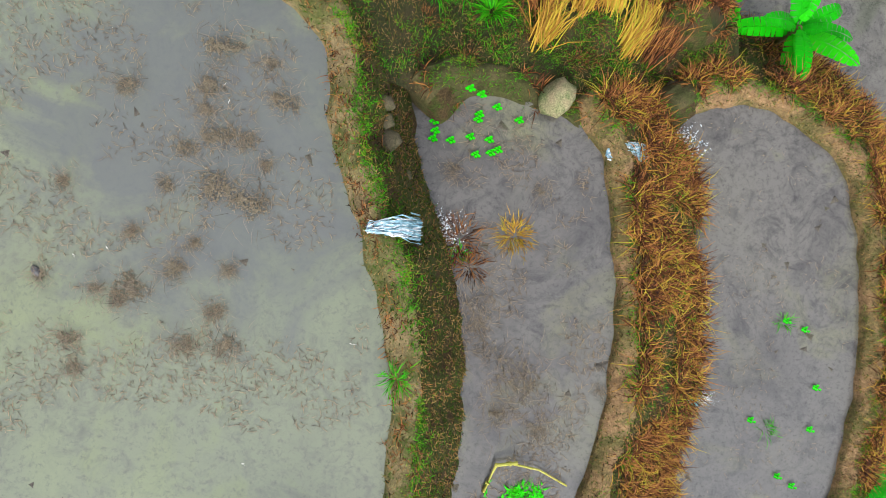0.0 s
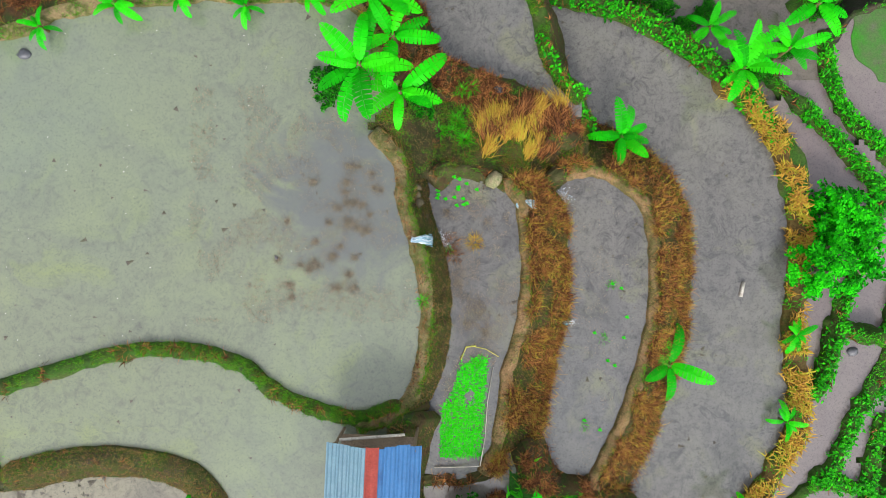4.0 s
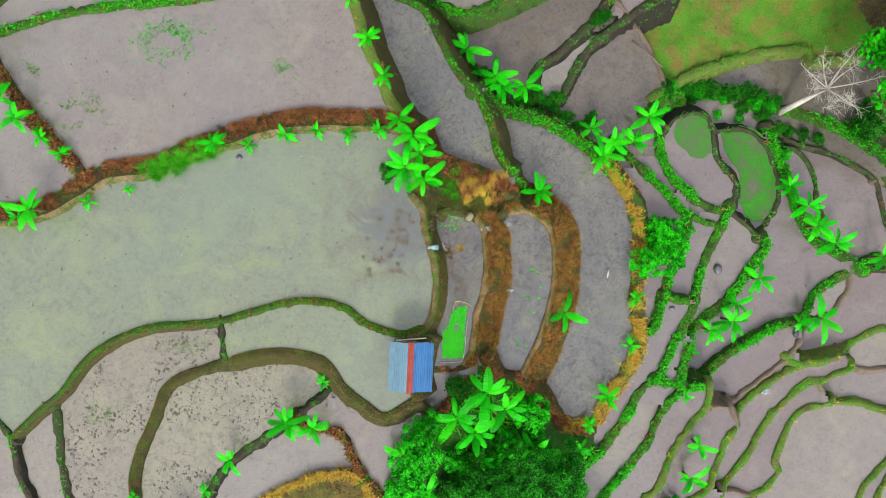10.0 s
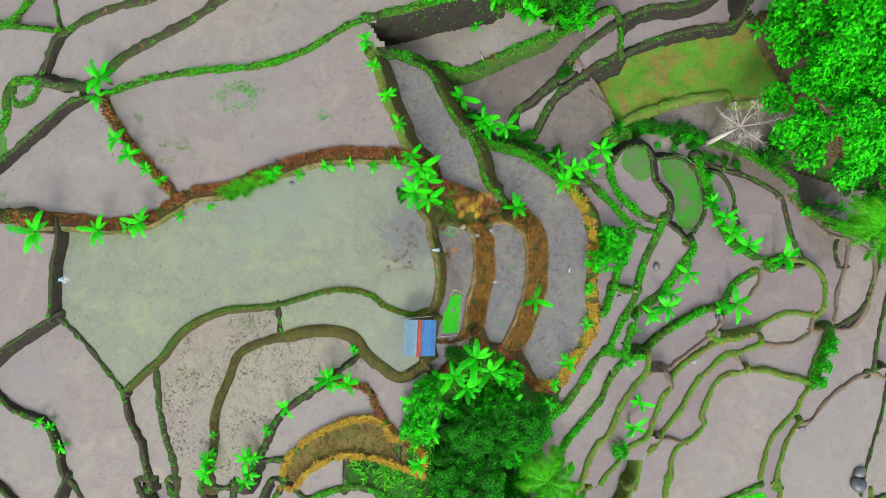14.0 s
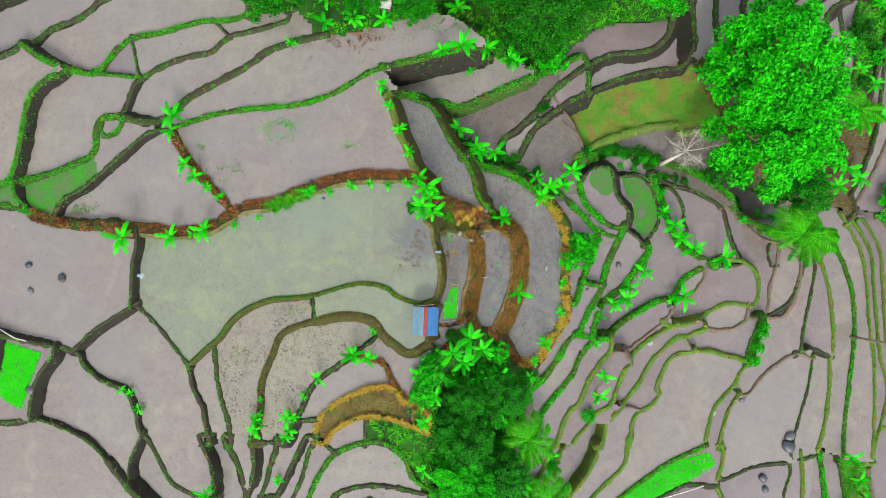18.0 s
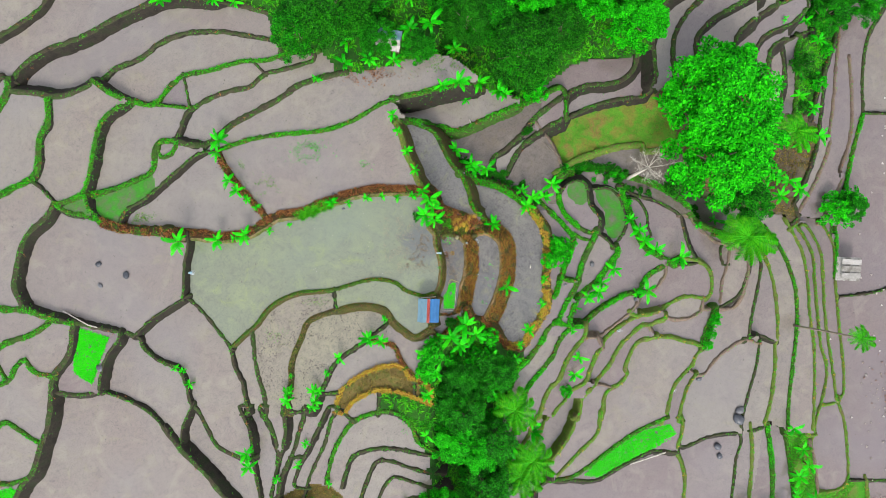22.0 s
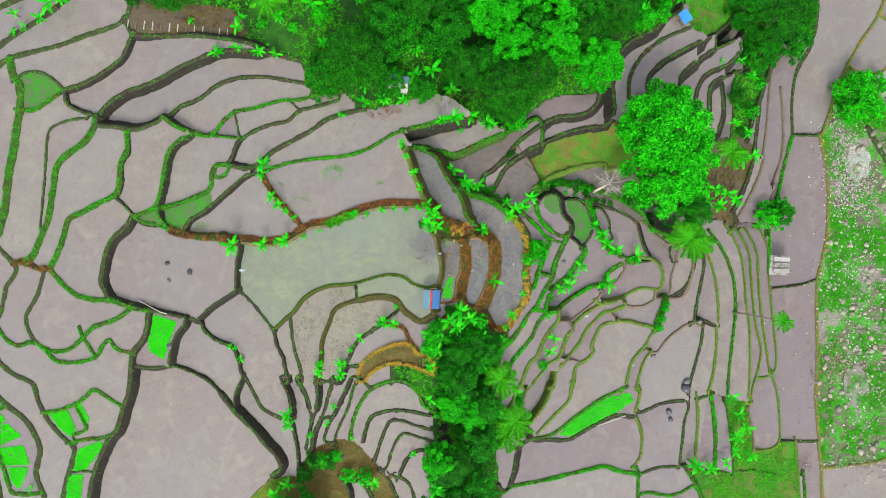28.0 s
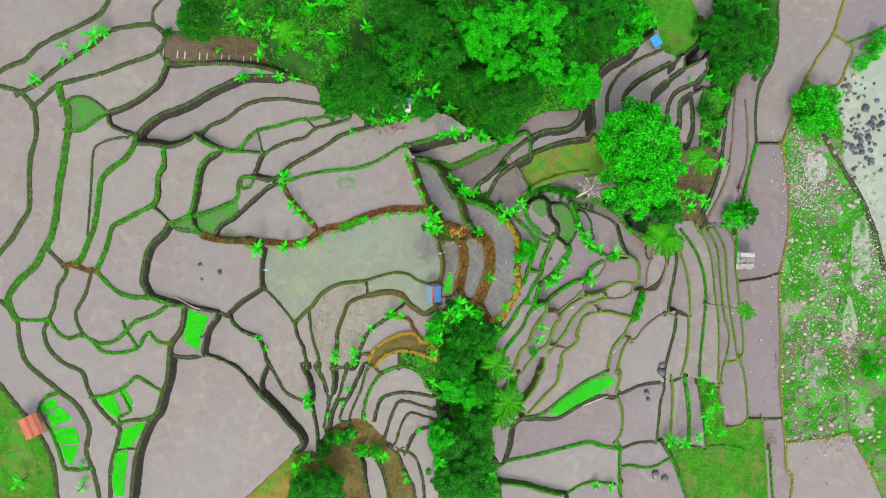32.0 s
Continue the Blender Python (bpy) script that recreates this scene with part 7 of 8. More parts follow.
seedbed(231.06, 0.34, (-78.47, -30.71), (-76.22, -28.87), (-73.66, -31.26), (-77.59, -32.95))
seedbed(231.06, 0.34, (-77.59, -33.40), (-73.23, -32.94), (-72.19, -36.17), (-76.44, -36.31))
seedbed(231.06, 0.34, (-75.87, -36.77), (-72.32, -36.73), (-74.01, -40.56), (-75.30, -38.99))
seedbed(231.06, 0.30, (22.48, -35.44), (24.90, -32.90), (31.00, -28.56), (36.23, -27.19), (37.16, -28.82), (34.78, -30.48), (28.82, -33.48), (24.56, -35.79))
seedbed(150.56, 0.05, (-40.25, 21.45), (-36.12, 24.66), (-35.92, 21.05))


# ---- bamboo laid round the near seedbed, poles and fallen trunks ----
def pole(name, label, material, radius, knots, *pts):
    root = thing(name, label, "pole")
    part("shaft", tube(bmesh.new(), pts, [radius * (1 - 0.25 * i / len(pts)) for i in range(len(pts))], 7), material, root, rounded=True)
    for i in range(knots):
        f = (i + 0.5) / knots * (len(pts) - 1)
        a, b = Vector(pts[int(f)]), Vector(pts[min(int(f) + 1, len(pts) - 1)])
        c, d = a.lerp(b, f - int(f)), (b - a).normalized() * radius * 0.4
        part("node", tube(bmesh.new(), [c - d, c + d], [radius * 1.15] * 2, 7), material, root)
    return root


def at(x, y, up=0.0):
    return (x, y, rest(x, y) + up)


pole("bamboo_rail", "split yellow-green bamboo rail at the head of the seedbed", M["bamboo"], 0.035, 3, at(0.69, -4.06, 0.05), at(0.90, -3.59, 0.12), at(1.26, -3.54, 0.15))
pole("bamboo_rail", "long thin bent bamboo rail over the shallow water", M["bamboo"], 0.02, 4, at(1.07, -3.54, 0.13), at(1.62, -3.67, 0.1), at(2.09, -3.95, 0.06))
pole("bamboo_rail", "pale bamboo rail along the seedbed", M["pale"], 0.02, 5, at(1.89, -4.33, 0.05), at(1.68, -5.65, 0.06), at(1.60, -6.89, 0.06), at(1.41, -7.89, 0.05))
pole("bamboo_rail", "pale bamboo rail at the foot of the seedbed", M["pale"], 0.025, 4, at(-0.25, -8.02, 0.05), at(0.61, -8.00, 0.07), at(1.38, -7.89, 0.06))
pole("bamboo_pole", "long pale bamboo pole lying on a bund", M["pale"], 0.09, 6, at(-53.14, -7.78, 0.3), at(-49.22, -9.68, 0.3), at(-44.60, -11.19, 0.25))
pole("bamboo_pole", "thin pale pole across a flooded paddy", M["pale"], 0.05, 4, at(-81.01, 34.77, 0.3), at(-77.77, 32.59, 0.3))
pole("log", "bleached log afloat in a grey paddy", M["pale"], 0.09, 0, at(12.86, -2.02, 0.02), at(12.99, -1.36, 0.05))
pole("log", "bleached log at the edge of a seedbed", M["pale"], 0.14, 0, at(30.15, -34.07, 0.25), at(35.38, -31.59, 0.25))
pole("branch", "thin dry branch stuck in a muddy paddy", M["bark"], 0.05, 0, at(15.26, 17.09, 0.1), at(17.44, 14.78, 0.5))
pole("branch", "pale stick leaning on a bank", M["pale"], 0.05, 0, at(3.65, 20.51, 0.2), at(3.99, 19.47, 0.3))


# ---- stones ----
M["tan"] = shade("pale_mossy_boulder", [(0.1, 0.17, 0.05), (0.22, 0.2, 0.11), (0.26, 0.18, 0.12)], 3, 12, 0.9, 0.8, 0.35)
M["mossy"] = shade("mossy_stone", [(0.04, 0.055, 0.015), (0.1, 0.085, 0.05), (0.06, 0.05, 0.035)], 3, 12, 0.9, 0.8, 0.35)
ROCKS = []
for k in range(7):
    bm = bmesh.new()
    bmesh.ops.create_icosphere(bm, subdivisions=2, radius=1)
    for v in bm.verts:
        f = 1 + 0.32 * noise.noise(v.co * 1.1 + Vector((k * 5, 0, 0))) + 0.12 * noise.noise(v.co * 3 + Vector((0, k * 3, 0)))
        v.co = Vector((v.co.x * f * 1.15, v.co.y * f * 0.9, v.co.z * f * 0.62))
    me = bpy.data.meshes.new("stone")
    bm.to_mesh(me)
    bm.free()
    ROCKS.append(me)
TINTED = {}


def stone(x, y, r, z=None, material="rock", label="rounded grey-brown boulder", name="boulder", sink=0.25, group="boulders"):
    k = int(abs(math.sin(x * 3.7 + y * 9.1)) * 991) % 7
    key = (k, material)
    if key not in TINTED:
        me = ROCKS[k].copy()
        me.materials.append(M[material])
        TINTED[key] = me
    ob = new(name, TINTED[key])
    smooth(ob)
    z = rest(x, y) if z is None else z
    ob.matrix_basis = pose(x, y, z + r * (0.5 - sink), 0, 0, (x * 77 + y * 31) % 360) @ Matrix.Diagonal((r, r, r, 1))
    return tagged(ob, label, "stone", group)


stone(1.88, 2.54, 0.3, None, "tan", "large pale boulder with a mossy face in dry grass", "boulder", 0.1)
for x, y, r in [(-0.89, 2.13, 0.22), (-0.86, 1.60, 0.3), (-0.91, 1.18, 0.28), (-0.88, 1.89, 0.22), (-0.61, 0.89, 0.18), (-0.69, 0.60, 0.2), (-0.60, 1.15, 0.16), (4.35, 3.13, 0.2), (-0.88, 1.39, 0.2), (0.16, -2.79, 0.14), (0.07, -3.08, 0.14), (-0.07, -3.12, 0.12)]:
    stone(x, y, r * 0.7, float(hill(x, y)) + 0.05, "mossy", "mossy stone set in the earth bank", "stone", 0.2, "stones in the bank")
for x, y, r in [(2.06, 5.84, 0.16), (22.85, -1.46, 0.4), (18.31, -4.52, 0.22), (41.30, -20.07, 0.45), (47.59, -26.63, 0.9), (29.67, -6.83, 0.3), (-5.57, -0.31, 0.07), (-14.12, 6.53, 0.2), (-14.83, 8.54, 0.25), (-15.56, 8.60, 0.2),
                (45.07, -33.04, 0.5), (47.81, -25.21, 0.7), (44.76, -31.47, 0.6), (46.83, -50.16, 0.9), (42.27, -48.03, 0.6), (48.92, -51.04, 0.8), (-18.29, -35.97, 0.4), (-48.33, -1.26, 0.4), (-44.42, -2.77, 0.5), (-48.05, -4.26, 0.35), (-47.78, -15.73, 0.5)]:
    stone(x, y, r, None, "wet", "dark wet stone in a flooded paddy", "boulder", 0.35, "stones in the paddies")

# river stones
shore_at = np.isin(label_at, [k for k, v in kind_of.items() if v in ("shore", "river")]) & (gx > 70)
cand = np.argwhere(shore_at)
pick = cand[rng.permutation(len(cand))]
made = 0
for i, j in pick[:2600]:
    x, y = gx[i, j] + rng.uniform(-0.1, 0.1), gy[i, j] + rng.uniform(-0.1, 0.1)
    wet = kind_of.get(int(label_at[i, j])) == "river"
    crowd = noise.noise((x * 0.13, y * 0.13, 2))
    if crowd < (0.12 if wet else -0.12) or made >= 298:
        continue
    r = (0.3 + 0.5 * rng.random() ** 2.2) * (0.95 if wet else 0.85)
    stone(x, y, r, rest(x, y), "wet" if wet and rng.random() < 0.75 else "rock", "dark wet river boulder" if wet else "pale rounded river stone", "boulder", 0.3, "river boulders")
    made += 1


def pebbles(name, label, cx, cy, sx, sy, count, size, material):
    """A heap of small stones, as one mesh."""
    low_v = np.array([[1, 0, 0], [-0.5, 0.87, 0], [-0.5, -0.87, 0], [0, 0, 0.8], [0.3, 0.2, 0.6]])
    tri = np.array([[0, 1, 3], [1, 2, 3], [2, 0, 3], [0, 1, 4]])
    x, y = cx + rng.normal(0, sx, count), cy + rng.normal(0, sy, count)
    z = np.array([rest(a, b) for a, b in zip(x, y)])
    s = size * rng.uniform(0.4, 1.5, count)
    a = rng.uniform(0, 6.28, count)
    vx = low_v[None, :, 0] * np.cos(a)[:, None] - low_v[None, :, 1] * np.sin(a)[:, None]
    vy = low_v[None, :, 0] * np.sin(a)[:, None] + low_v[None, :, 1] * np.cos(a)[:, None]
    v = np.stack([x[:, None] + vx * s[:, None], y[:, None] + vy * s[:, None], z[:, None] + 0.1 + low_v[None, :, 2] * s[:, None]], -1).reshape(-1, 3)
    t = (tri[None] + 5 * np.arange(count)[:, None, None]).reshape(-1, 3)
    tagged(quick(name, v, t, M[material]), label, "pebbles", kind="stuff")


M["shingle"] = shade("pale_shingle", [(0.2, 0.17, 0.15), (0.36, 0.31, 0.29), (0.5, 0.46, 0.43)], 1, 9, 0.9, 0, 0.3, 0.3, "Island")
M["rust"] = shade("reddish_shingle", [(0.14, 0.08, 0.06), (0.24, 0.15, 0.12), (0.36, 0.3, 0.26)], 1, 9, 0.9, 0, 0.3, 0.3, "Island")
pebbles("shingle", "heap of pale pinkish river shingle", 86.78, 14.59, 3.0, 4.2, 1500, 0.2, "shingle")
pebbles("shingle", "bank of pale shingle beside the stream", 84.57, 23.26, 2.4, 3, 500, 0.18, "shingle")
pebbles("shingle", "reddish shingle among the grass", 82.65, -23.32, 3.2, 3, 700, 0.18, "rust")
pebbles("shingle", "reddish shingle bank by the river", 96.18, -24.21, 1.6, 4, 700, 0.18, "rust")
pebbles("shingle", "pale stones strewn over the grassy shore", 88.88, -5.76, 6, 8, 650, 0.24, "shingle")
pebbles("shingle", "pale stones strewn over the grassy shore", 88.68, -29.39, 6, 9, 650, 0.24, "shingle")
pebbles("shingle", "pale stones beside the silty pond", 87.21, -44.83, 5, 0.6, 300, 0.14, "shingle")
pebbles("shingle", "pale stones at the river's edge", 101.15, -2.96, 3, 9, 600, 0.25, "shingle")
pebbles("shingle", "scattered dry stalks on a mauve paddy", 76.64, -44.43, 0.9, 1.0, 120, 0.12, "rust")


def puddle(label, x, y, rx, ry, material="river", up=0.12):
    """A shallow pool with an uneven edge."""
    bm = bmesh.new()
    ring = []
    for i in range(40):
        a = 2 * math.pi * i / 40
        f = 1 + 0.35 * noise.noise((math.cos(a) * 1.3 + x, math.sin(a) * 1.3 + y, 0))
        ring.append(bm.verts.new((x + rx * f * math.cos(a), y + ry * f * math.sin(a), rest(x, y) + up)))
    bm.faces.new(ring)
    tagged(part("water", bm, M[material]), label, "water", kind="structure")


puddle("still turquoise pool among the shingle", 87.93, 19.24, 2.6, 3.6)
puddle("shallow grey pool in the grassy shore", 87.36, -28.03, 2.5, 4, "grey")
puddle("shallow stream along the shore", 95.56, -18.22, 1.8, 6)
puddle("turquoise stream between boulders", 98.46, -1.61, 2.4, 8)


def scum(label, *pts):
    """A ragged mat of green growth on still water."""
    bm = bmesh.new()
    line = flow(pts + pts[:1])[:-1]
    z = rest(*line.mean(0)) + 0.03
    ring = [bm.verts.new((x + 0.25 * noise.noise((x * 1.5, y * 1.5, 3)) + 0.1 * noise.noise((x * 5, y * 5, 9)), y + 0.25 * noise.noise((x * 1.5, y * 1.5, 7)) + 0.1 * noise.noise((x * 5, y * 5, 1)), z)) for x, y in line]
    rim = [bm.verts.new((v.co.x, v.co.y, z - 0.05)) for v in ring]
    bm.faces.new(ring)
    for a, b, c, d in zip(ring, ring[1:] + ring[:1], rim[1:] + rim[:1], rim):
        bm.faces.new((a, b, c, d))
    tagged(part("algae_mat", bm, M["algae"]), label, "algae", kind="stuff")


scum("bright green mat of algae in a mauve pool", (19.00, 10.97), (20.64, 11.49), (21.71, 10.85), (21.96, 9.42), (21.71, 8.03), (20.34, 7.65), (19.34, 8.50), (18.79, 9.75))
scum("long bright green mat of algae in a mauve pool", (23.38, 10.30), (25.46, 10.64), (26.93, 9.93), (27.85, 8.18), (28.05, 5.94), (28.09, 4.03), (27.40, 2.77), (26.02, 2.60), (25.16, 3.99), (25.12, 5.72), (24.58, 7.46), (23.70, 8.71))

# grass over the shore, the meadows and the woodland floor
ZONES = (("shore", "uneven green grass on the river shore", 30, 0.42, 0.02), ("grass", "rank bright green grass on the slope", 14, 0.4, -0.3), ("wood", "dense undergrowth below the trees", 5, 0.6, -0.2),
         ("weeds", "withered weeds and straw on the terrace", 14, 0.3, -0.4), ("ochre", "short yellowing turf", 10, 0.18, -0.2), ("pasture", "short patchy turf", 12, 0.16, -0.2), ("soil", "rusty dry weeds on the soil slope", 16, 0.34, -0.25),
         ("land", "short green and brown grass on the trodden bank", 420, 0.13, -0.3), ("algae", "thin young rice and scum in shallow water", 16, 0.16, -0.05))
for kind, label, per, tall, need in ZONES:
    mask = np.isin(label_at, [k for k, v in kind_of.items() if v == kind])
    cand = np.argwhere(mask)
    n = min(int(len(cand) * STEP * STEP * per), 45000)
    if not n:
        continue
    cell = cand[rng.integers(0, len(cand), n)]
    x, y = X0 + STEP * (cell[:, 1] + rng.random(n)), Y0 + STEP * (cell[:, 0] + rng.random(n))
    patchy = np.array([noise.noise((a * 0.16, b * 0.16, 6)) + 0.5 * noise.noise((a * 0.7, b * 0.7, 2)) for a, b in zip(x, y)])
    x, y = x[patchy > need], y[patchy > need]
    z = level[np.clip(((y - Y0) / STEP).astype(int), 0, NY - 1), np.clip(((x - X0) / STEP).astype(int), 0, NX - 1)]
    if kind in LAND:
        z = hill(x, y) + np.array([0.22 * noise.noise((a * 0.5, b * 0.5, 0)) + 0.1 * noise.noise((a * 1.9, b * 1.9, 3)) for a, b in zip(x, y)]) + 0.02
    p = np.repeat(np.stack([x, y, z - 0.05], 1), 4, 0) + np.concatenate([rng.normal(0, 0.1, (len(x) * 4, 2)), np.zeros((len(x) * 4, 1))], 1)
    size = tall * rng.uniform(0.5, 1.3, len(p))
    ob = sward("undergrowth" if kind == "wood" else "grass", p, size, size * (0.035 if kind == "land" else 0.09), rng.uniform(0.5, 1.1, len(p)), M["gold" if kind == "ochre" else "withered" if kind in ("weeds", "soil") else "turf" if kind in ("land", "pasture") else "blade"])
    tagged(ob, label, "grass", kind="stuff")


# ---- huts ----
def sheet(width, length, waves, lift, thick=0.012):
    """A corrugated roof sheet: ribs along its length, lying from its upper edge down the slope."""
    bm = bmesh.new()
    n = waves * 4
    rows = []
    for s in (0, 1):
        for j in range(2):
            rows.append([bm.verts.new((width * i / n, length * j, lift * math.sin(math.pi * i / 2) - thick * s)) for i in range(n + 1)])
    for a, b, flip in ((0, 1, False), (2, 3, True)):
        for i in range(n):
            f = (rows[a][i], rows[a][i + 1], rows[b][i + 1], rows[b][i])
            bm.faces.new(f[::-1] if flip else f)
    for a, b in ((0, 2), (1, 3)):
        for i in range(n):
            bm.faces.new((rows[a][i], rows[a][i + 1], rows[b][i + 1], rows[b][i]))
    return bm


def field_hut(x, y, turn, base, half, length, eave, ridge, left, right, cap, label, sheets=4, foot=0.4):
    """An open hut: posts, rails, floor, a gabled roof of lapped sheets, a ridge cap. The ridge runs along y."""
    hut = thing("hut", label, "hut")
    hut.matrix_basis = pose(x, y, base, 0, 0, turn)
    for sx in (-1, 1):
        for fy in (-0.46, 0, 0.46):
            part("post", tube(bmesh.new(), [(sx * half * 0.86, fy * length, -foot), (sx * half * 0.86, fy * length, eave)], [0.06, 0.05], 7), M["timber"], hut)
        bm = bmesh.new()
        slab(bm, pose(sx * half * 0.86, 0, eave - 0.1), 0.08, length * 0.98, 0.1)
        part("wall_plate", bm, M["timber"], hut)
    for fy in (-0.46, 0.46):
        bm = bmesh.new()
        slab(bm, pose(0, fy * length, eave - 0.02), half * 1.8, 0.07, 0.09)
        part("tie_beam", bm, M["timber"], hut)
        part("king_post", tube(bmesh.new(), [(0, fy * length, eave), (0, fy * length, ridge - 0.05)], [0.045, 0.045], 6), M["timber"], hut)
    bm = bmesh.new()
    slab(bm, pose(0, 0, 0.45), half * 1.7, length * 0.92, 0.06)
    part("floor", bm, M["timber"], hut)
    fall = math.atan2(ridge - eave, half)
    run = math.hypot(half, ridge - eave)
    w = run / sheets
    for sx, tone in ((-1, left), (1, right)):
        for i in range(sheets):
            d = w * i
            ob = part("roof_sheet", sheet(w * 1.12, length * (1 + 0.012 * ((i * 7) % 3)), 3, 0.018), tone, hut)
            px, pz = d * math.cos(fall), ridge - d * math.sin(fall) + 0.012 * (sheets - i)
            if sx > 0:
                ob.matrix_basis = pose(px, -length / 2 + 0.01 * (i % 2), pz, 0, math.degrees(fall) - 1.2, 0)
            else:
                ob.matrix_basis = pose(-px, length / 2 - 0.01 * (i % 2), pz, 0, 0, 180) @ pose(0, 0, 0, 0, math.degrees(fall) - 1.2, 0)
    if cap:
        bm = bmesh.new()
        pts = [(-0.2, -0.085), (-0.1, -0.01), (0, 0.03), (0.1, -0.01), (0.2, -0.085)]
        rows = [[bm.verts.new((a, s * length * 0.52, ridge + 0.08 + b)) for a, b in pts] for s in (-1, 1)]
        for i in range(4):
            bm.faces.new((rows[0][i], rows[0][i + 1], rows[1][i + 1], rows[1][i]))
        bmesh.ops.solidify(bm, geom=bm.faces[:], thickness=0.015)
        part("ridge_cap", bm, cap, hut, "faded red ridge cap")
    return hut


HX, HY = -2.1, -7.58
HB = float(level[spot(HX - 1.4, HY)]) + 0.1
hut = field_hut(HX, HY, -2.5, HB, 1.42, 3.2, 1.75, 2.25, M["tin_grey"], M["tin_blue"], M["red"], "open field hut with a blue sheet roof and red ridge", 4, 2.2)
plank = pole("plank", "pale weathered plank behind the hut's roof", M["pale"], 0.05, 0, (HX - 1.0, HY + 1.72, HB + 1.75), (HX + 1.0, HY + 1.9, HB + 1.8))

X1, Y1 = 69.91, -2.53
shed = field_hut(X1, Y1, -4, rest(X1, Y1), 2.0, 4.0, 2.2, 2.7, M["zinc"], M["zinc"], None, "shed with a patched weathered zinc roof in a paddy", 3)
for i in range(3):
    bm = bmesh.new()
    slab(bm, pose(0, 0, 0), 3.3, 0.9, 0.03)
    ob = part("roof_patch", bm, M["zinc"], shed, "pale loose roof patch")
    ob.matrix_basis = pose(0.15, 1.25 - 1.2 * i, 2.82, 0, 0, 2 * i)
X2, Y2 = -80.49, -32.19
field_hut(X2, Y2, 24, rest(X2, Y2), 1.9, 4.2, 2.0, 2.7, M["tile"], M["tile"], None, "small hut with a red tiled roof on a grassy slope", 5)
X3, Y3 = 44.52, 43.56
field_hut(X3, Y3, 30, rest(X3, Y3), 0.9, 2.2, 1.7, 2.1, M["tarp"], M["tarp"], None, "shelter under a bright blue tarpaulin among bananas", 3)
X4, Y4 = -7.59, 29.58
field_hut(X4, Y4, 80, rest(X4, Y4), 1.4, 3.4, 2.0, 2.5, M["zinc"], M["tin_grey"], None, "shack with pale blue and rusty roof under trees", 4)


# ---- palms, the bare tree, hedge ----
def frond_mesh(length, seed):
    bm = bmesh.new()
    n = 16
    pts = []
    x, z, a = 0.0, 0.0, 0.55
    for i in range(n + 1):
        pts.append(Vector((x, 0, z)))
        x, z = x + math.cos(a) * length / n, z + math.sin(a) * length / n
        a -= 1.5 / n
    tube(bm, pts[::4], [0.05, 0.04, 0.03, 0.02, 0.008], 5)
    r = random.Random(seed)
    for i in range(1, n):
        for k in (0, 0.5):
            p = pts[i].lerp(pts[i + 1], k)
            ln = length * 0.27 * math.sin(math.pi * (0.1 + 0.85 * (i + k) / n)) ** 0.7
            for s in (-1, 1):
                tip = p + Vector((ln * 0.45, s * ln * 0.85, -ln * r.uniform(0.15, 0.4)))
                vs = [bm.verts.new(p + Vector((-0.045, 0, 0))), bm.verts.new(p + Vector((0.045, 0, 0))), bm.verts.new(p.lerp(tip, 0.5) + Vector((0.07, 0, 0.05))), bm.verts.new(tip)]
                bm.faces.new(vs)
    return bm


FRONDS = []
for k in range(3):
    ob = part("frond", frond_mesh(3.3 + 0.3 * k, k), M["blade"])
    FRONDS.append(ob.data)
    bpy.data.objects.remove(ob)


def palm(foot, head, label, count=15, material=None, scale=1.0):
    root = thing("palm", label, "palm", "palms")
    f, h = Vector(foot), Vector(head)
    root.location = f
    d = h - f
    mid = d * 0.5 + Vector((d.x * 0.12, d.y * 0.12, -0.3))
    part("trunk", tube(bmesh.new(), [(0, 0, -0.3), d * 0.25 + Vector((d.x * 0.09, d.y * 0.09, -0.2)), mid, d * 0.78, d], [0.22, 0.17, 0.15, 0.13, 0.12], 9), M["bark"], root, rounded=True)
    for i in range(count):
        ob = new("frond", FRONDS[i % 3])
        ob.parent = root
        ob.matrix_basis = Matrix.Translation(d) @ pose(0, 0, 0, 0, -25 + 50 * ((i * 0.618) % 1), i * 137.5) @ Matrix.Diagonal((scale, scale, scale, 1))
    return root


PX, PY = 58.53, -11.92
QX, QY = 63.59, -12.67
palm((PX, PY, rest(PX, PY)), (QX, QY, rest(PX, PY) + 9.5), "leaning coconut palm with a pale slanting trunk", 13, None, 0.62)
PX, PY = 47.32, 3.12
palm((PX, PY, rest(PX, PY)), (PX - 0.6, PY - 0.3, rest(PX, PY) + 6), "broad coconut palm beside the dark wood", 20, None, 1.25)
for x, y in [(13.13, -30.76), (11.44, -33.42), (10.17, -22.75), (-29.88, 43.02), (55.42, 19.63)]:
    palm((x, y, float(hill(x, y))), (x + 0.3, y, float(hill(x, y)) + 4), "young dark palm in the undergrowth", 12)


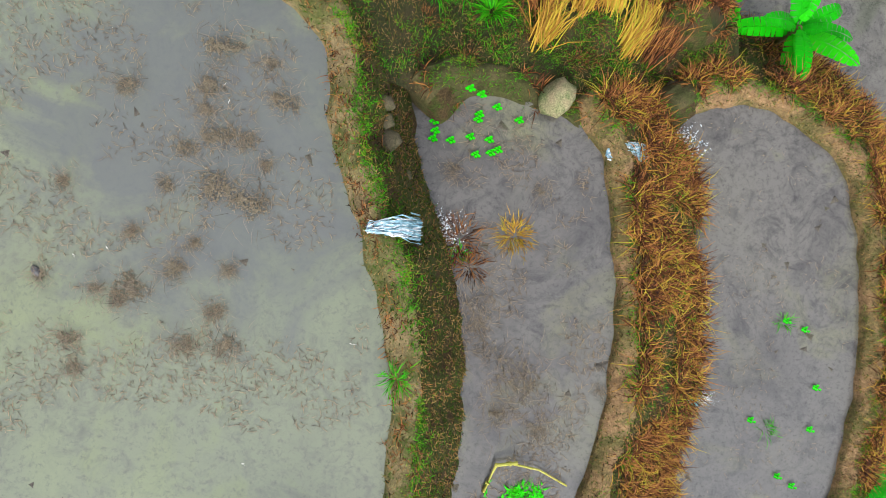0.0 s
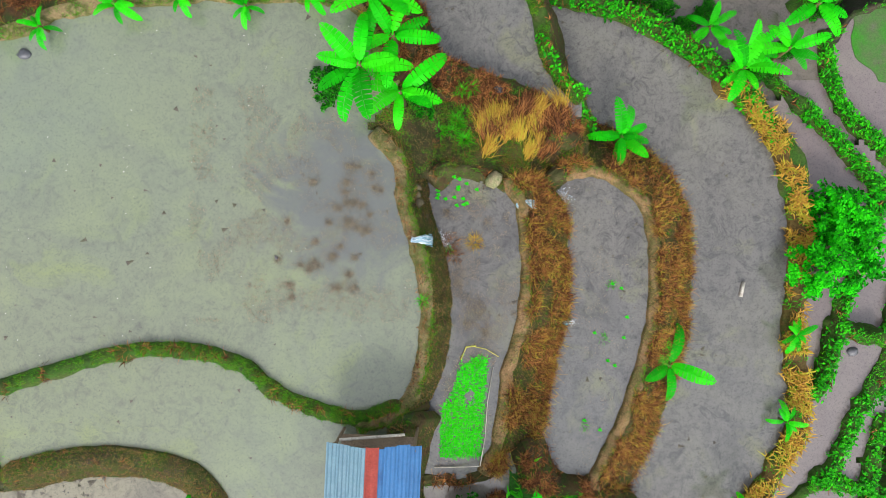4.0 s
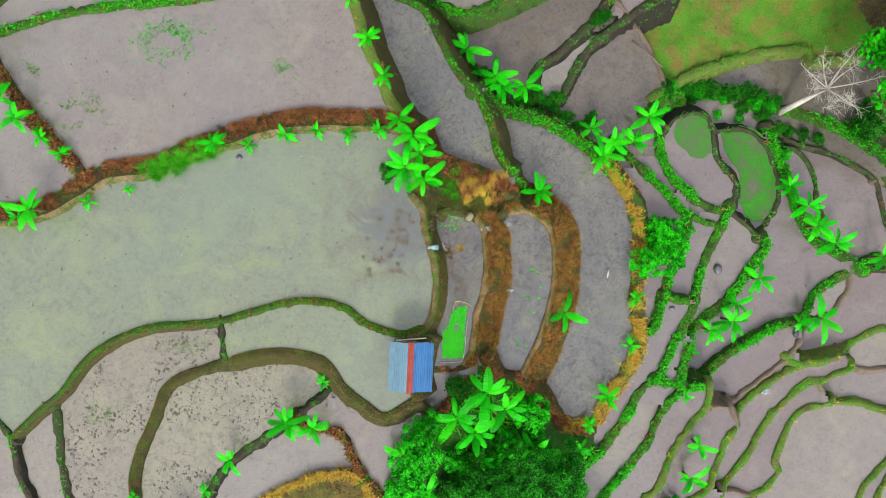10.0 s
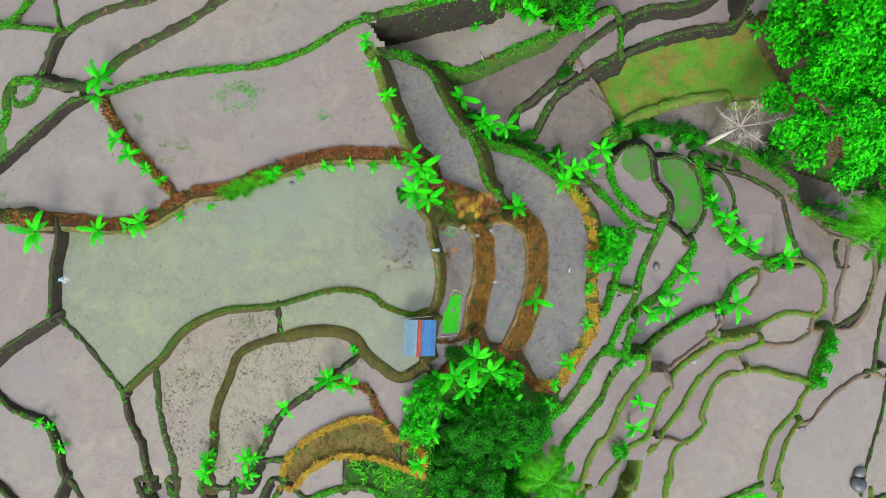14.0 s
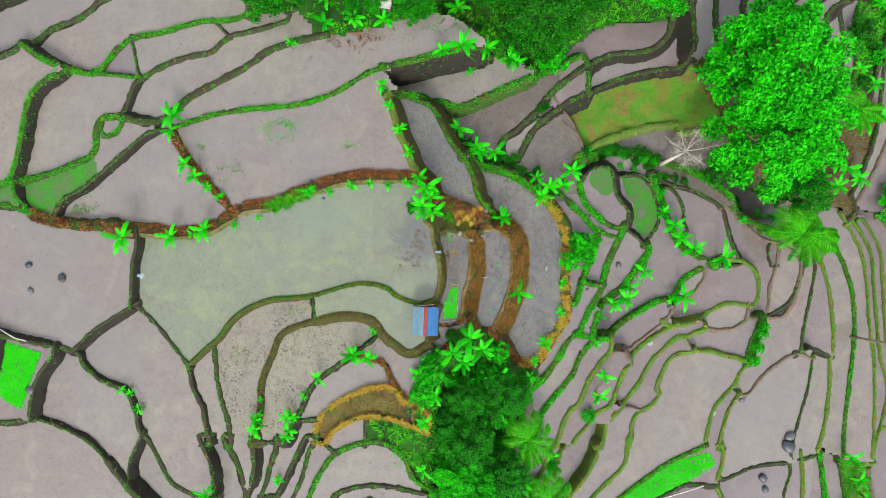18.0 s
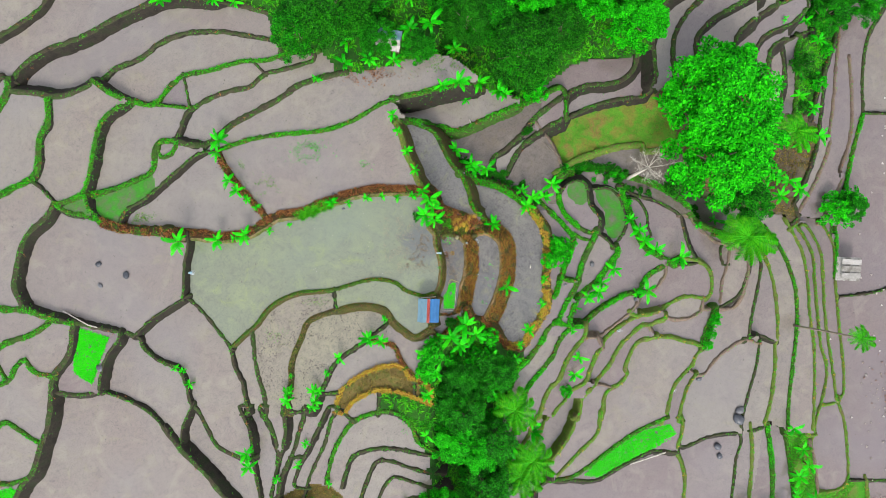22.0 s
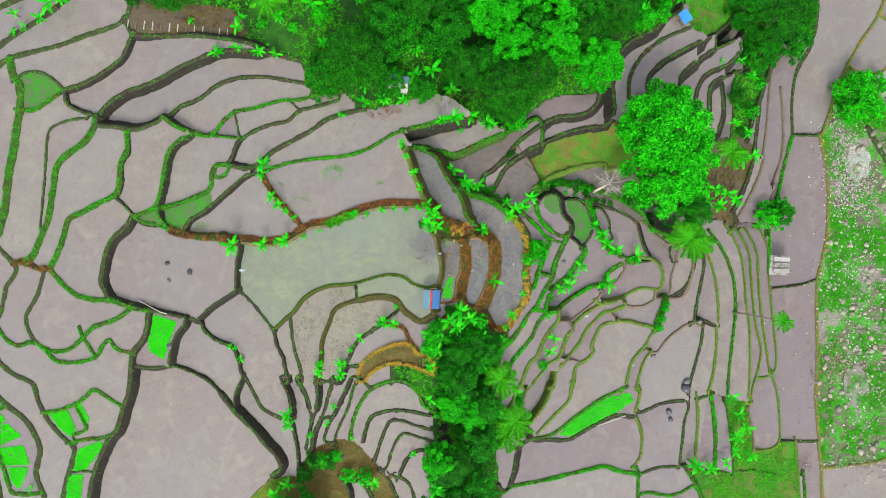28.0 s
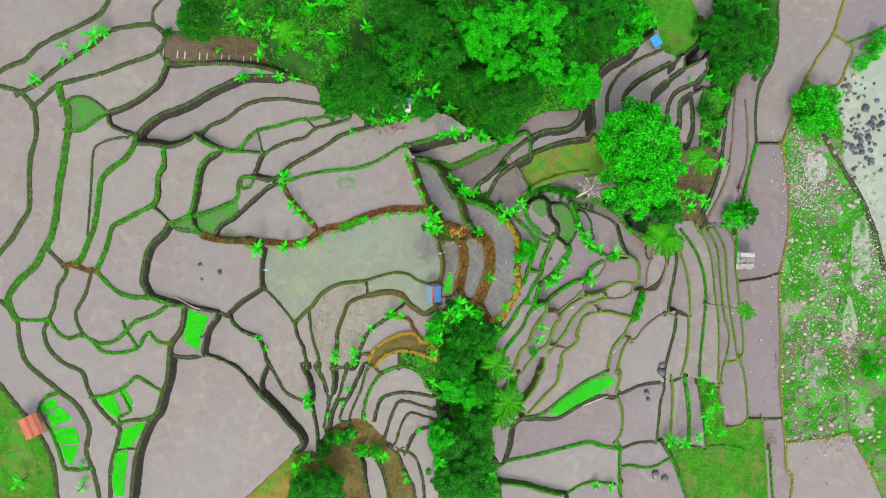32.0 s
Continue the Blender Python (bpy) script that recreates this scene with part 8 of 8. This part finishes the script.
def bare_tree(x, y, lean_to, label):
    """A dead tree: a thick bleached trunk that leans, forking into bare twigs."""
    r = random.Random(5)
    root = thing("bare_tree", label, "dead tree")
    z = rest(x, y)
    root.location = (x, y, z)
    tip = Vector(lean_to) - Vector((x, y, z))
    part("trunk", tube(bmesh.new(), [(0, 0, -0.3), tip * 0.5 + Vector((0, 0, 0.2)), tip], [0.3, 0.22, 0.16], 9), M["pale"], root, rounded=True)
    for i in range(9):
        a = i * 0.7 + r.uniform(-0.2, 0.2)
        out = Vector((math.cos(a), math.sin(a), r.uniform(0.25, 0.9))).normalized()
        bend = tip + out * r.uniform(1.2, 1.8)
        end = bend + (out + Vector((r.uniform(-0.3, 0.3), r.uniform(-0.3, 0.3), 0.1))) * r.uniform(1.2, 1.9)
        part("limb", tube(bmesh.new(), [tip, bend, end], [0.07, 0.045, 0.025], 6), M["pale"], root)
        bm = bmesh.new()
        for k in range(20):
            s = bend.lerp(end, r.random())
            t = s + Vector((r.uniform(-1, 1), r.uniform(-1, 1), r.uniform(-0.2, 0.7))) * r.uniform(0.7, 1.3)
            tube(bm, [s, s.lerp(t, 0.5) + Vector((r.uniform(-0.15, 0.15), r.uniform(-0.15, 0.15), 0.08)), t], [0.018, 0.013, 0.007], 4)
            for _ in range(2):
                u = s.lerp(t, 0.6)
                w = u + Vector((r.uniform(-0.6, 0.6), r.uniform(-0.6, 0.6), r.uniform(0, 0.4)))
                tube(bm, [u, w], [0.011, 0.005], 4)
        tagged(part("twig_spray", bm, M["pale"], root), kind="stuff")


BX, BY = 28.79, 11.97
TX, TY = 31.19, 13.35
bare_tree(BX, BY, (TX, TY, rest(BX, BY) + 2.6), "leafless bleached tree leaning over the terrace bank")


# ---- falling water ----
M["spray"] = shade("clear_blue_spill", [(0.12, 0.3, 0.42), (0.3, 0.5, 0.6), (0.06, 0.2, 0.28)], 5, 22, 0.15, 0.5, 0.2, 0.6)
def spill(label, pts, width, seed):
    """White water that shoots from a gap in a bund: a rough tongue, thinning into splashes."""
    g = np.random.default_rng(seed)
    root = thing("waterfall", label, "waterfall", "waterfalls")
    path = np.array(pts, float)
    fine = np.stack([np.interp(np.linspace(0, len(pts) - 1, 14), np.arange(len(pts)), path[:, i]) for i in range(3)], 1)
    for name, count, tone in (("tongue", 26, "foam"), ("blue_strand", 90, "spray")):
        v, q = [], []
        for _ in range(count):
            o, wide = g.normal(0, width * 0.3), g.uniform(0.003, 0.012) * (width / 0.3)
            s, e = sorted(g.choice(14, 2, replace=False))
            if e - s < 3:
                s, e = 0, 13
            for i in range(s, e + 1):
                m = o * (0.45 + 0.9 * i / 13) + g.normal(0, 0.014)
                z = fine[i, 2] + 0.03 + g.uniform(0, 0.06)
                v += [(fine[i, 0], fine[i, 1] + m - wide, z), (fine[i, 0] + g.normal(0, 0.02), fine[i, 1] + m + wide, z + g.normal(0, 0.01))]
                if i > s:
                    n = len(v)
                    q.append((n - 4, n - 3, n - 1, n - 2))
        ob = quick(name, v, q, M[tone])
        ob.parent = root
        tagged(ob, kind="stuff")
    end = np.array(pts[-1])
    c = 1700
    q = end + np.stack([g.normal(0.02, width * 0.75, c), g.normal(0, width * 0.55, c), np.abs(g.normal(0.03, 0.03, c))], 1)
    s = (0.004 + 0.022 * g.random(c) ** 3)[:, None] * (width / 0.3)
    a = g.uniform(0, 6.28, c)
    f = np.stack([np.cos(a), np.sin(a), 0.3 * np.sin(a * 3)], 1) * s
    r = np.stack([-np.sin(a), np.cos(a), 0 * a], 1) * s * 0.4
    v = np.stack([q - f, q + r, q + f, q - r], 1).reshape(-1, 3)
    ob = quick("splash", v, np.arange(4 * c).reshape(-1, 4), M["foam"])
    ob.parent = root
    tagged(ob, kind="stuff")


AX, AY = -0.91, 0.30
CX, CY = -0.43, 0.38
ZA, ZC = float(level[spot(AX - 1.2, AY)]), float(level[spot(CX + 0.8, CY)])
spill("white water spilling from the big pond into the pool", [(AX - 0.1, AY, ZA + 0.16), (AX + 0.15, AY, ZA + 0.3), (AX + 0.4, AY, ZA + 0.22), (AX + 0.65, AY - 0.03, ZA - 0.25), (CX - 0.2, CY - 0.03, ZC + 0.7), (CX, CY - 0.03, ZC + 0.3), (CX + 0.25, CY - 0.03, ZC + 0.04)], 0.3, 1)
AX, AY = 2.72, 1.63
CX, CY = 4.49, 2.03
ZA, ZC = float(level[spot(AX - 0.9, AY)]), float(level[spot(CX + 0.7, CY)])
spill("thin white spill through a gap in the grassy bund", [(AX, AY, ZA + 0.12), (AX + 0.35, AY + 0.03, ZA + 0.1), (AX + 0.7, AY, ZA - 0.1), ((AX + CX) / 2 + 0.3, AY, (ZA + ZC) / 2), (CX, CY, ZC + 0.04)], 0.34, 2)
for n, (x, y, w) in enumerate([(5.04, -2.85, 0.12), (4.88, 7.71, 0.18), (27.20, -11.81, 0.25), (36.77, -21.78, 0.3), (23.34, -9.64, 0.2), (-35.47, -2.52, 0.3)]):
    z = min(float(level[spot(x + dx, y + dy)]) for dx, dy in ((0.6, 0), (-0.6, 0), (0, 0.6), (0, -0.6)))
    spill("small white trickle through a bund", [(x - 0.5, y, z + 0.35), (x - 0.2, y, z + 0.2), (x, y, z + 0.06)], w, 10 + n)


# ---- mud clods, stubble, water plants near the pools ----
def clump(name, label, x, y, r, count, stalks, seed, material="clod"):
    """A low heap of mud crumbs with rotten stalks in it."""
    g = np.random.default_rng(seed)
    z = rest(x, y)
    root = thing(name, label, "mud clod", name + "s")
    root.location = (x, y, z)
    low_v = np.array([[1, 0, 0], [-0.5, 0.87, 0], [-0.5, -0.87, 0], [0, 0, 0.7]])
    tri = np.array([[0, 1, 3], [1, 2, 3], [2, 0, 3]])
    q = g.normal(0, r * 0.3, (count, 2)) * np.array([[1.3, 0.8]])
    q += r * 0.35 * np.array([[noise.noise((a * 4, b * 4, seed)), noise.noise((a * 4, b * 4, seed + 9))] for a, b in q])
    s = r * g.uniform(0.02, 0.07, count)
    h = np.clip(0.35 * r - np.hypot(*q.T) * 0.3, 0, 1) * 0.5
    a = g.uniform(0, 6.28, count)
    vx = low_v[None, :, 0] * np.cos(a)[:, None] - low_v[None, :, 1] * np.sin(a)[:, None]
    vy = low_v[None, :, 0] * np.sin(a)[:, None] + low_v[None, :, 1] * np.cos(a)[:, None]
    v = np.stack([q[:, :1] + vx * s[:, None], q[:, 1:] + vy * s[:, None], h[:, None] - 0.02 + low_v[None, :, 2] * s[:, None]], -1).reshape(-1, 3)
    ob = quick("mud_mound", v, (tri[None] + 4 * np.arange(count)[:, None, None]).reshape(-1, 3), M[material])
    ob.parent = root
    tagged(ob, kind="stuff")
    if stalks:
        p = np.concatenate([g.normal(0, r * 0.5, (stalks, 2)), np.full((stalks, 1), 0.02)], 1)
        ob = sward("stalk_litter", p, r * g.uniform(0.3, 0.9, stalks), 0.0025, g.uniform(0.9, 1.25, stalks), M["stubble"], root)
    return root


HEAPS = [(-2.17, 2.01, 0.3), (-2.35, 2.54, 0.22), (-3.25, 1.92, 0.22), (-3.51, 1.37, 0.25), (-4.33, 2.23, 0.25), (-3.13, 0.84, 0.42), (-2.65, 0.65, 0.4), (-3.78, 0.88, 0.22), (-3.66, -0.28, 0.28),
         (-4.25, -0.53, 0.36), (-4.44, -0.67, 0.25), (-2.94, -0.30, 0.2), (-5.53, -0.36, 0.2), (-5.12, -1.23, 0.25), (-5.05, -1.63, 0.2), (-3.54, -1.31, 0.28), (-2.98, -1.30, 0.3), (-3.00, 2.76, 0.4),
         (-3.21, 2.23, 0.3), (-3.05, 1.54, 0.35), (-3.39, 0.07, 0.2), (-4.27, 0.22, 0.2), (-5.20, 0.92, 0.2), (-2.69, 1.46, 0.25), (-3.12, -0.86, 0.25), (-4.77, -0.55, 0.2), (-2.43, 1.15, 0.2)]
for n, (x, y, r) in enumerate(HEAPS):
    clump("mud_clod", "low heap of mud and rotten straw in the pond", x, y, r, 340, 80, n)
HEAPS = [(1.16, -1.98, 0.5), (1.40, -2.46, 0.45), (0.92, -2.79, 0.4), (0.63, -0.94, 0.35), (0.73, -1.69, 0.3), (1.60, -3.04, 0.3), (0.15, 1.34, 0.22), (1.67, 0.97, 0.25), (4.97, 1.67, 0.2), (2.65, -2.37, 0.15), (0.59, -1.27, 0.25), (1.45, -2.17, 0.4)]
for n, (x, y, r) in enumerate(HEAPS):
    clump("straw_heap", "tangle of rotten brown straw in the muddy pool", x, y, r, 60, 90, 50 + n)


def tuft(x, y, r, count, tall, label, stuff="straw", name="grass_tuft", width=0.006, lie=None):
    p = np.concatenate([rng.normal(0, r * 0.35, (count, 2)), np.zeros((count, 1))], 1)
    head = np.arctan2(p[:, 1], p[:, 0]) + rng.normal(0, 0.5, count) if lie is None else rng.normal(lie, 0.35, count)
    ob = sward(name, p, tall * rng.uniform(0.6, 1.2, count), width, rng.uniform(0.35, 1.05, count), M[stuff], None, head)
    ob.location = (x, y, rest(x, y) - 0.02)
    return tagged(ob, label, "grass tuft", "grass tufts", "stuff")


tuft(0.27, 0.15, 0.45, 260, 0.3, "rusty dry grass tuft in the muddy pool")
tuft(0.44, -0.27, 0.3, 120, 0.3, "rusty dry grass tuft in the muddy pool")
tuft(1.22, 0.25, 0.35, 220, 0.26, "straw-coloured grass tuft in the muddy pool", "gold")
tuft(0.25, -0.08, 0.2, 60, 0.2, "green sprouts in the muddy pool", "blade")
tuft(-0.63, -1.74, 0.2, 70, 0.25, "green grass tuft on the bund's edge", "blade")
tuft(7.77, 4.92, 0.1, 20, 0.2, "green grass tuft on the bank", "blade")
for x, y in [(0.80, 4.03), (0.69, 5.79), (0.83, 5.04), (-0.11, 4.33), (0.80, 4.05), (0.54, 4.80), (-4.00, 5.78), (-1.00, 5.94), (1.05, 5.91), (0.63, 4.63), (0.36, 4.34)]:
    tuft(x, y, 0.22, 70, 0.38, "spiky green plant beside the dry grass", "blade", "spiky_plant", 0.009)
for k in range(40):
    f = k / 39
    x0, y0 = 1.40, 4.22
    x1, y1 = 4.51, 4.23
    tuft(x0 + (x1 - x0) * f + rng.normal(0, 0.12), y0 + (y1 - y0) * f + rng.normal(0.25, 0.4), 0.3, 110, 0.95, "tall tangled orange dry grass above the pools", "straw" if k % 2 else "gold", "dry_grass", 0.009, 1.57 + 0.5 * math.sin(k * 2.1))
for k in range(22):
    x0, y0 = -0.31, 3.22
    x1, y1 = 4.03, 3.04
    f = rng.random()
    tuft(x0 + (x1 - x0) * f, y0 + (y1 - y0) * f + rng.normal(0.1, 0.3), 0.3, 130, 0.12, "short green and brown grass on the earth bank", "turf" if k % 3 else "straw", "grass_tuft", 0.003)


for k in range(34):
    x0, y0 = -20.40, 5.30
    x1, y1 = -15.20, 7.45
    f = k / 33
    tuft(x0 + (x1 - x0) * f + rng.normal(0, 0.2), y0 + (y1 - y0) * f + rng.normal(0, 0.3), 0.4, 90, 0.6, "rank bright green grass on the rusty bund", "blade", "green_grass", 0.016)


def water_plant(x, y, r):
    """A small floating plant: round bright leaves on short stalks."""
    root = thing("water_plant", "small bright green water plant in the muddy pool", "water plant", "water plants")
    root.location = (x, y, rest(x, y))
    for i in range(6):
        a, d = i * 2.4, r * (0.35 + 0.1 * i)
        bm = bmesh.new()
        c = Vector((math.cos(a) * d, math.sin(a) * d, 0.03 + 0.01 * i))
        ring = [bm.verts.new(c + Vector((math.cos(t) * r * 0.42, math.sin(t) * r * 0.34, 0.008 * math.sin(2 * t)))) for t in [2 * math.pi * k / 9 for k in range(9)]]
        mid = bm.verts.new(c + Vector((0, 0, -0.012)))
        for k in range(9):
            bm.faces.new((mid, ring[k], ring[(k + 1) % 9]))
        part("leaf", bm, M["rice"], root)


for x, y in [(-0.16, 2.17), (-0.14, 2.01), (-0.18, 1.88), (0.43, 2.60), (0.62, 2.54), (0.60, 2.29), (0.58, 2.20), (0.90, 2.41), (0.45, 1.91), (0.77, 1.86), (0.54, 1.61), (0.79, 1.64), (0.12, 1.85), (1.27, 2.19), (0.91, 1.69),
             (7.05, -1.52), (6.80, -4.56), (7.15, -3.46), (7.27, -2.65), (6.69, -1.35), (6.52, -4.37), (6.00, -3.28), (5.61, -6.72), (6.22, -7.09)]:
    water_plant(x, y, 0.075)
for x, y in [(6.34, -3.46), (5.63, -6.94), (6.66, -1.37), (1.36, -4.08)]:
    tuft(x, y, 0.2, 40, 0.22, "thin green sprouts in shallow water", "blade", "rice_sprouts", 0.006)

# ---- bits of stubble and clods strewn over the paddies ----
strewn = [k for k in roots if kind_of.get(k) not in LAND and kind_of.get(k) != "river"]
for k in strewn:
    cand = np.argwhere((label_at == k) & ~wall)
    if len(cand) < 60:
        continue
    kind = kind_of.get(k)
    dense = {"mud": 24.0, "pond": 0.6}.get(kind, 1.3 if np.hypot(gx[label_at == k], gy[label_at == k]).min() < 30 else 0.5)
    n = min(int(len(cand) * STEP * STEP * dense), 6000 if kind == "mud" else 2500)
    if n < 3:
        continue
    cell = cand[rng.integers(0, len(cand), n)]
    x, y = X0 + STEP * (cell[:, 1] + rng.random(n)), Y0 + STEP * (cell[:, 0] + rng.random(n))
    keep = np.array([noise.noise((a * 0.25, b * 0.25, 30)) for a, b in zip(x, y)]) > -0.1
    x, y = x[keep], y[keep]
    n = len(x)
    z = float(level[cell[0][0], cell[0][1]])
    low_v = np.array([[1, 0, 0], [-0.5, 0.87, 0], [-0.5, -0.87, 0], [0, 0, 0.45]])
    tri = np.array([[0, 1, 3], [1, 2, 3], [2, 0, 3]])
    s = (0.02 + 0.13 * rng.random(n) ** 4) if kind == "mud" else (0.02 + 0.09 * rng.random(n) ** 3)
    a = rng.uniform(0, 6.28, n)
    long = rng.uniform(0.6, 2.2, n)
    vx = low_v[None, :, 0] * (np.cos(a) * long)[:, None] - low_v[None, :, 1] * np.sin(a)[:, None]
    vy = low_v[None, :, 0] * (np.sin(a) * long)[:, None] + low_v[None, :, 1] * np.cos(a)[:, None]
    v = np.stack([x[:, None] + vx * s[:, None], y[:, None] + vy * s[:, None], z + low_v[None, :, 2] * s[:, None]], -1).reshape(-1, 3)
    ob = quick("mud_crumbs", v, (tri[None] + 4 * np.arange(n)[:, None, None]).reshape(-1, 3), M["muck"])
    tagged(ob, "crumbs of dark mud and stubble in a flooded paddy", "mud crumbs", kind="stuff")


# ---- undergrowth of the wood: bushes and bananas between the trees ----
spots = np.argwhere(np.isin(label_at, [k for k, v in kind_of.items() if v == "wood"]))
spots = spots[rng.permutation(len(spots))]
for n, (i, j) in enumerate(spots[:150]):
    x, y = float(gx[i, j]), float(gy[i, j])
    pick_one = n % 5
    if pick_one < 2:
        bushes(0, (round(x, 1), round(y, 1), 0.9 + 1.1 * (n % 7) / 7))
    elif pick_one == 2:
        bushes(1, (round(x, 1), round(y, 1), 1.0 + 1.2 * (n % 7) / 7))
    else:
        bananas((round(x, 1), round(y, 1), 0.7 + 0.5 * (n % 4) / 4))


# ---- stalks lying in the near pools, petals, planting rows, river rocks ----
def lying(label, k, count, length, width, material, box=None):
    cand = np.argwhere((label_at == k) & ~wall)
    if box:
        x, y = gx[cand[:, 0], cand[:, 1]], gy[cand[:, 0], cand[:, 1]]
        cand = cand[(x > box[0]) & (x < box[2]) & (y > box[1]) & (y < box[3])]
    if not len(cand):
        return
    c = cand[rng.integers(0, len(cand), count * 3)]
    x, y = X0 + STEP * (c[:, 1] + rng.random(len(c))), Y0 + STEP * (c[:, 0] + rng.random(len(c)))
    ok = np.array([noise.noise((a * 0.9, b * 0.9, 50)) + 0.4 * noise.noise((a * 3, b * 3, 8)) for a, b in zip(x, y)]) > 0.05
    x, y = x[ok][:count], y[ok][:count]
    p = np.stack([x, y, np.full(len(x), level[c[0][0], c[0][1]] + 0.004)], 1)
    h = rng.uniform(0, 6.28, len(p))
    f = np.stack([np.cos(h), np.sin(h), 0 * h], 1) * (length * rng.uniform(0.3, 1.2, len(p)))[:, None]
    s = np.stack([-np.sin(h), np.cos(h), 0 * h], 1) * width
    bend = s * rng.normal(0, 3, len(p))[:, None]
    up = np.stack([0 * h, 0 * h, rng.uniform(0.002, 0.03, len(p))], 1)
    v = np.stack([p - s, p + s, p + f * 0.5 + bend + s + up, p + f * 0.5 + bend - s + up, p + f], 1).reshape(-1, 3)
    t = (np.array([[0, 1, 2], [0, 2, 3], [3, 2, 4]])[None] + 5 * np.arange(len(p))[:, None, None]).reshape(-1, 3)
    tagged(quick("stalk_litter", v, t, M[material]), label, "straw litter", kind="stuff")


k_pond, k_pool, k_next = (int(label_at[spot(*c)]) for c in ((-3.22, 1.11), (1.11, -0.37), (6.46, -1.61)))
lying("rotten stalks and roots in the shallow mud of the pond", k_pond, 5200, 0.12, 0.004, "stubble", (-8.5, -2.5, -1.0, 5.5))
lying("rotten stalks in the muddy pool", k_pool, 3200, 0.15, 0.004, "stubble")
lying("thin dead stalks in a still pool", k_next, 1200, 0.1, 0.0035, "stubble")
M["petal"] = shade("white_petals", [(0.7, 0.68, 0.62), (0.8, 0.78, 0.74)], 2, 9, 0.8, 0, 0.1)
lying("pale bits of husk afloat on the pond", k_pond, 90, 0.03, 0.012, "petal", (-20, -8, -1.0, 8))
for n in range(14):
    x0, y0 = -54.96, 39.97
    x1, y1 = -35.42, 38.85
    f = (n + 0.3) / 14
    x, y = x0 + (x1 - x0) * f, y0 + (y1 - y0) * f + 0.3
    bm = bmesh.new()
    slab(bm, pose(0, 0, -0.1), 0.16, 1.6 - 0.03 * n, 0.3)
    bmesh.ops.bevel(bm, geom=bm.edges[:], offset=0.03, segments=1, affect="EDGES")
    ob = part("planting_row", bm, M["pale"] if n % 3 != 1 else M["timber"])
    ob.matrix_basis = pose(x, y, rest(x, y), 0, 0, -6)
    tagged(ob, "pale covered planting row in a brown garden plot", "garden row", "planting rows")
for n in range(75):
    a, b = rng.normal(0, 1, 2)
    x0, y0 = 98.93, 27.17
    x, y = x0 + 3.2 * a + 0.6 * b, y0 + 5.0 * b
    if kind_of.get(int(label_at[spot(x, y)])) == "river":
        stone(x, y, 0.2 + 0.22 * abs(float(rng.normal())) ** 1.3, None, "wet", "blue-black wet river boulder", "boulder", 0.3, "river boulders")

# short turf and litter over the trodden bank between the pools
cand = np.argwhere(np.isin(label_at, [k for k, v in kind_of.items() if v == "land"]))
for stuff, label, count, tall, need in (("turf", "patchy short turf on the trodden bank", 26000, 0.1, -0.05), ("lichen", "brown litter and stubble on the trodden bank", 22000, 0.07, -0.6), ("straw", "dry straw on the trodden bank", 5000, 0.2, 0.1)):
    c = cand[rng.integers(0, len(cand), count)]
    x, y = X0 + STEP * (c[:, 1] + rng.random(count)), Y0 + STEP * (c[:, 0] + rng.random(count))
    ok = np.array([noise.noise((a * 0.9, b * 0.9, 66)) + 0.5 * noise.noise((a * 3, b * 3, 6)) for a, b in zip(x, y)]) > need
    x, y = x[ok], y[ok]
    z = hill(x, y) + np.array([0.22 * noise.noise((a * 0.5, b * 0.5, 0)) + 0.1 * noise.noise((a * 1.9, b * 1.9, 3)) for a, b in zip(x, y)])
    ob = sward("turf" if stuff == "turf" else "litter", np.stack([x, y, z], 1), tall * rng.uniform(0.5, 1.4, len(x)), 0.004, rng.uniform(0.6, 1.1, len(x)), M[stuff])
    tagged(ob, label, "grass", kind="stuff")


def sprouts(label, x, y, rx, ry, count, tall=0.14, stuff="herb"):
    """Scattered green sprouts in a flooded paddy."""
    a, b = rng.normal(0, rx * 0.5, count), rng.normal(0, ry * 0.5, count)
    z = rest(x, y)
    p = np.stack([x + a, y + b, np.full(count, z - 0.01)], 1)
    p = p[np.array([noise.noise((i * 0.8, j * 0.8, 3)) for i, j in p[:, :2]]) > -0.1]
    p = np.repeat(p, 4, 0) + rng.normal(0, 0.06, (4 * len(p), 3)) * (1, 1, 0)
    ob = sward("sprouts", p, tall * rng.uniform(0.5, 1.3, len(p)), 0.016, rng.uniform(0.7, 1.1, len(p)), M[stuff])
    tagged(ob, label, "sprouts", kind="stuff")


sprouts("green sprouts scattered over a flooded paddy", -19.10, 14.74, 2.6, 1.5, 420)
sprouts("green sprouts scattered over a flooded paddy", -11.11, 12.58, 1.0, 0.8, 60)
sprouts("withered sprouts scattered over a flooded paddy", -25.57, 9.42, 2.2, 1.8, 260, 0.14, "turf")
sprouts("withered sprouts scattered over a flooded paddy", -28.76, 12.54, 0.8, 0.8, 60, 0.14, "turf")
sprouts("dry brown weeds at the edge of a flooded paddy", -10.50, 25.59, 5, 1.5, 500, 0.25, "straw")
sprouts("grey-green weeds in the shallow corner of a paddy", 0.89, 27.28, 5, 2, 500, 0.2, "turf")
sprouts("sparse weeds on a mud plot", -43.02, 5.20, 2.5, 1.2, 200, 0.2, "turf")
sprouts("green weeds in a muddy terrace", -3.02, -23.96, 3, 1.8, 400, 0.2, "herb")
sprouts("dark moss and weeds on drained mud", -17.95, -6.53, 2.0, 0.8, 160, 0.08, "turf")
sprouts("dark moss and weeds on drained mud", -24.14, -11.40, 2.4, 1.2, 200, 0.08, "turf")
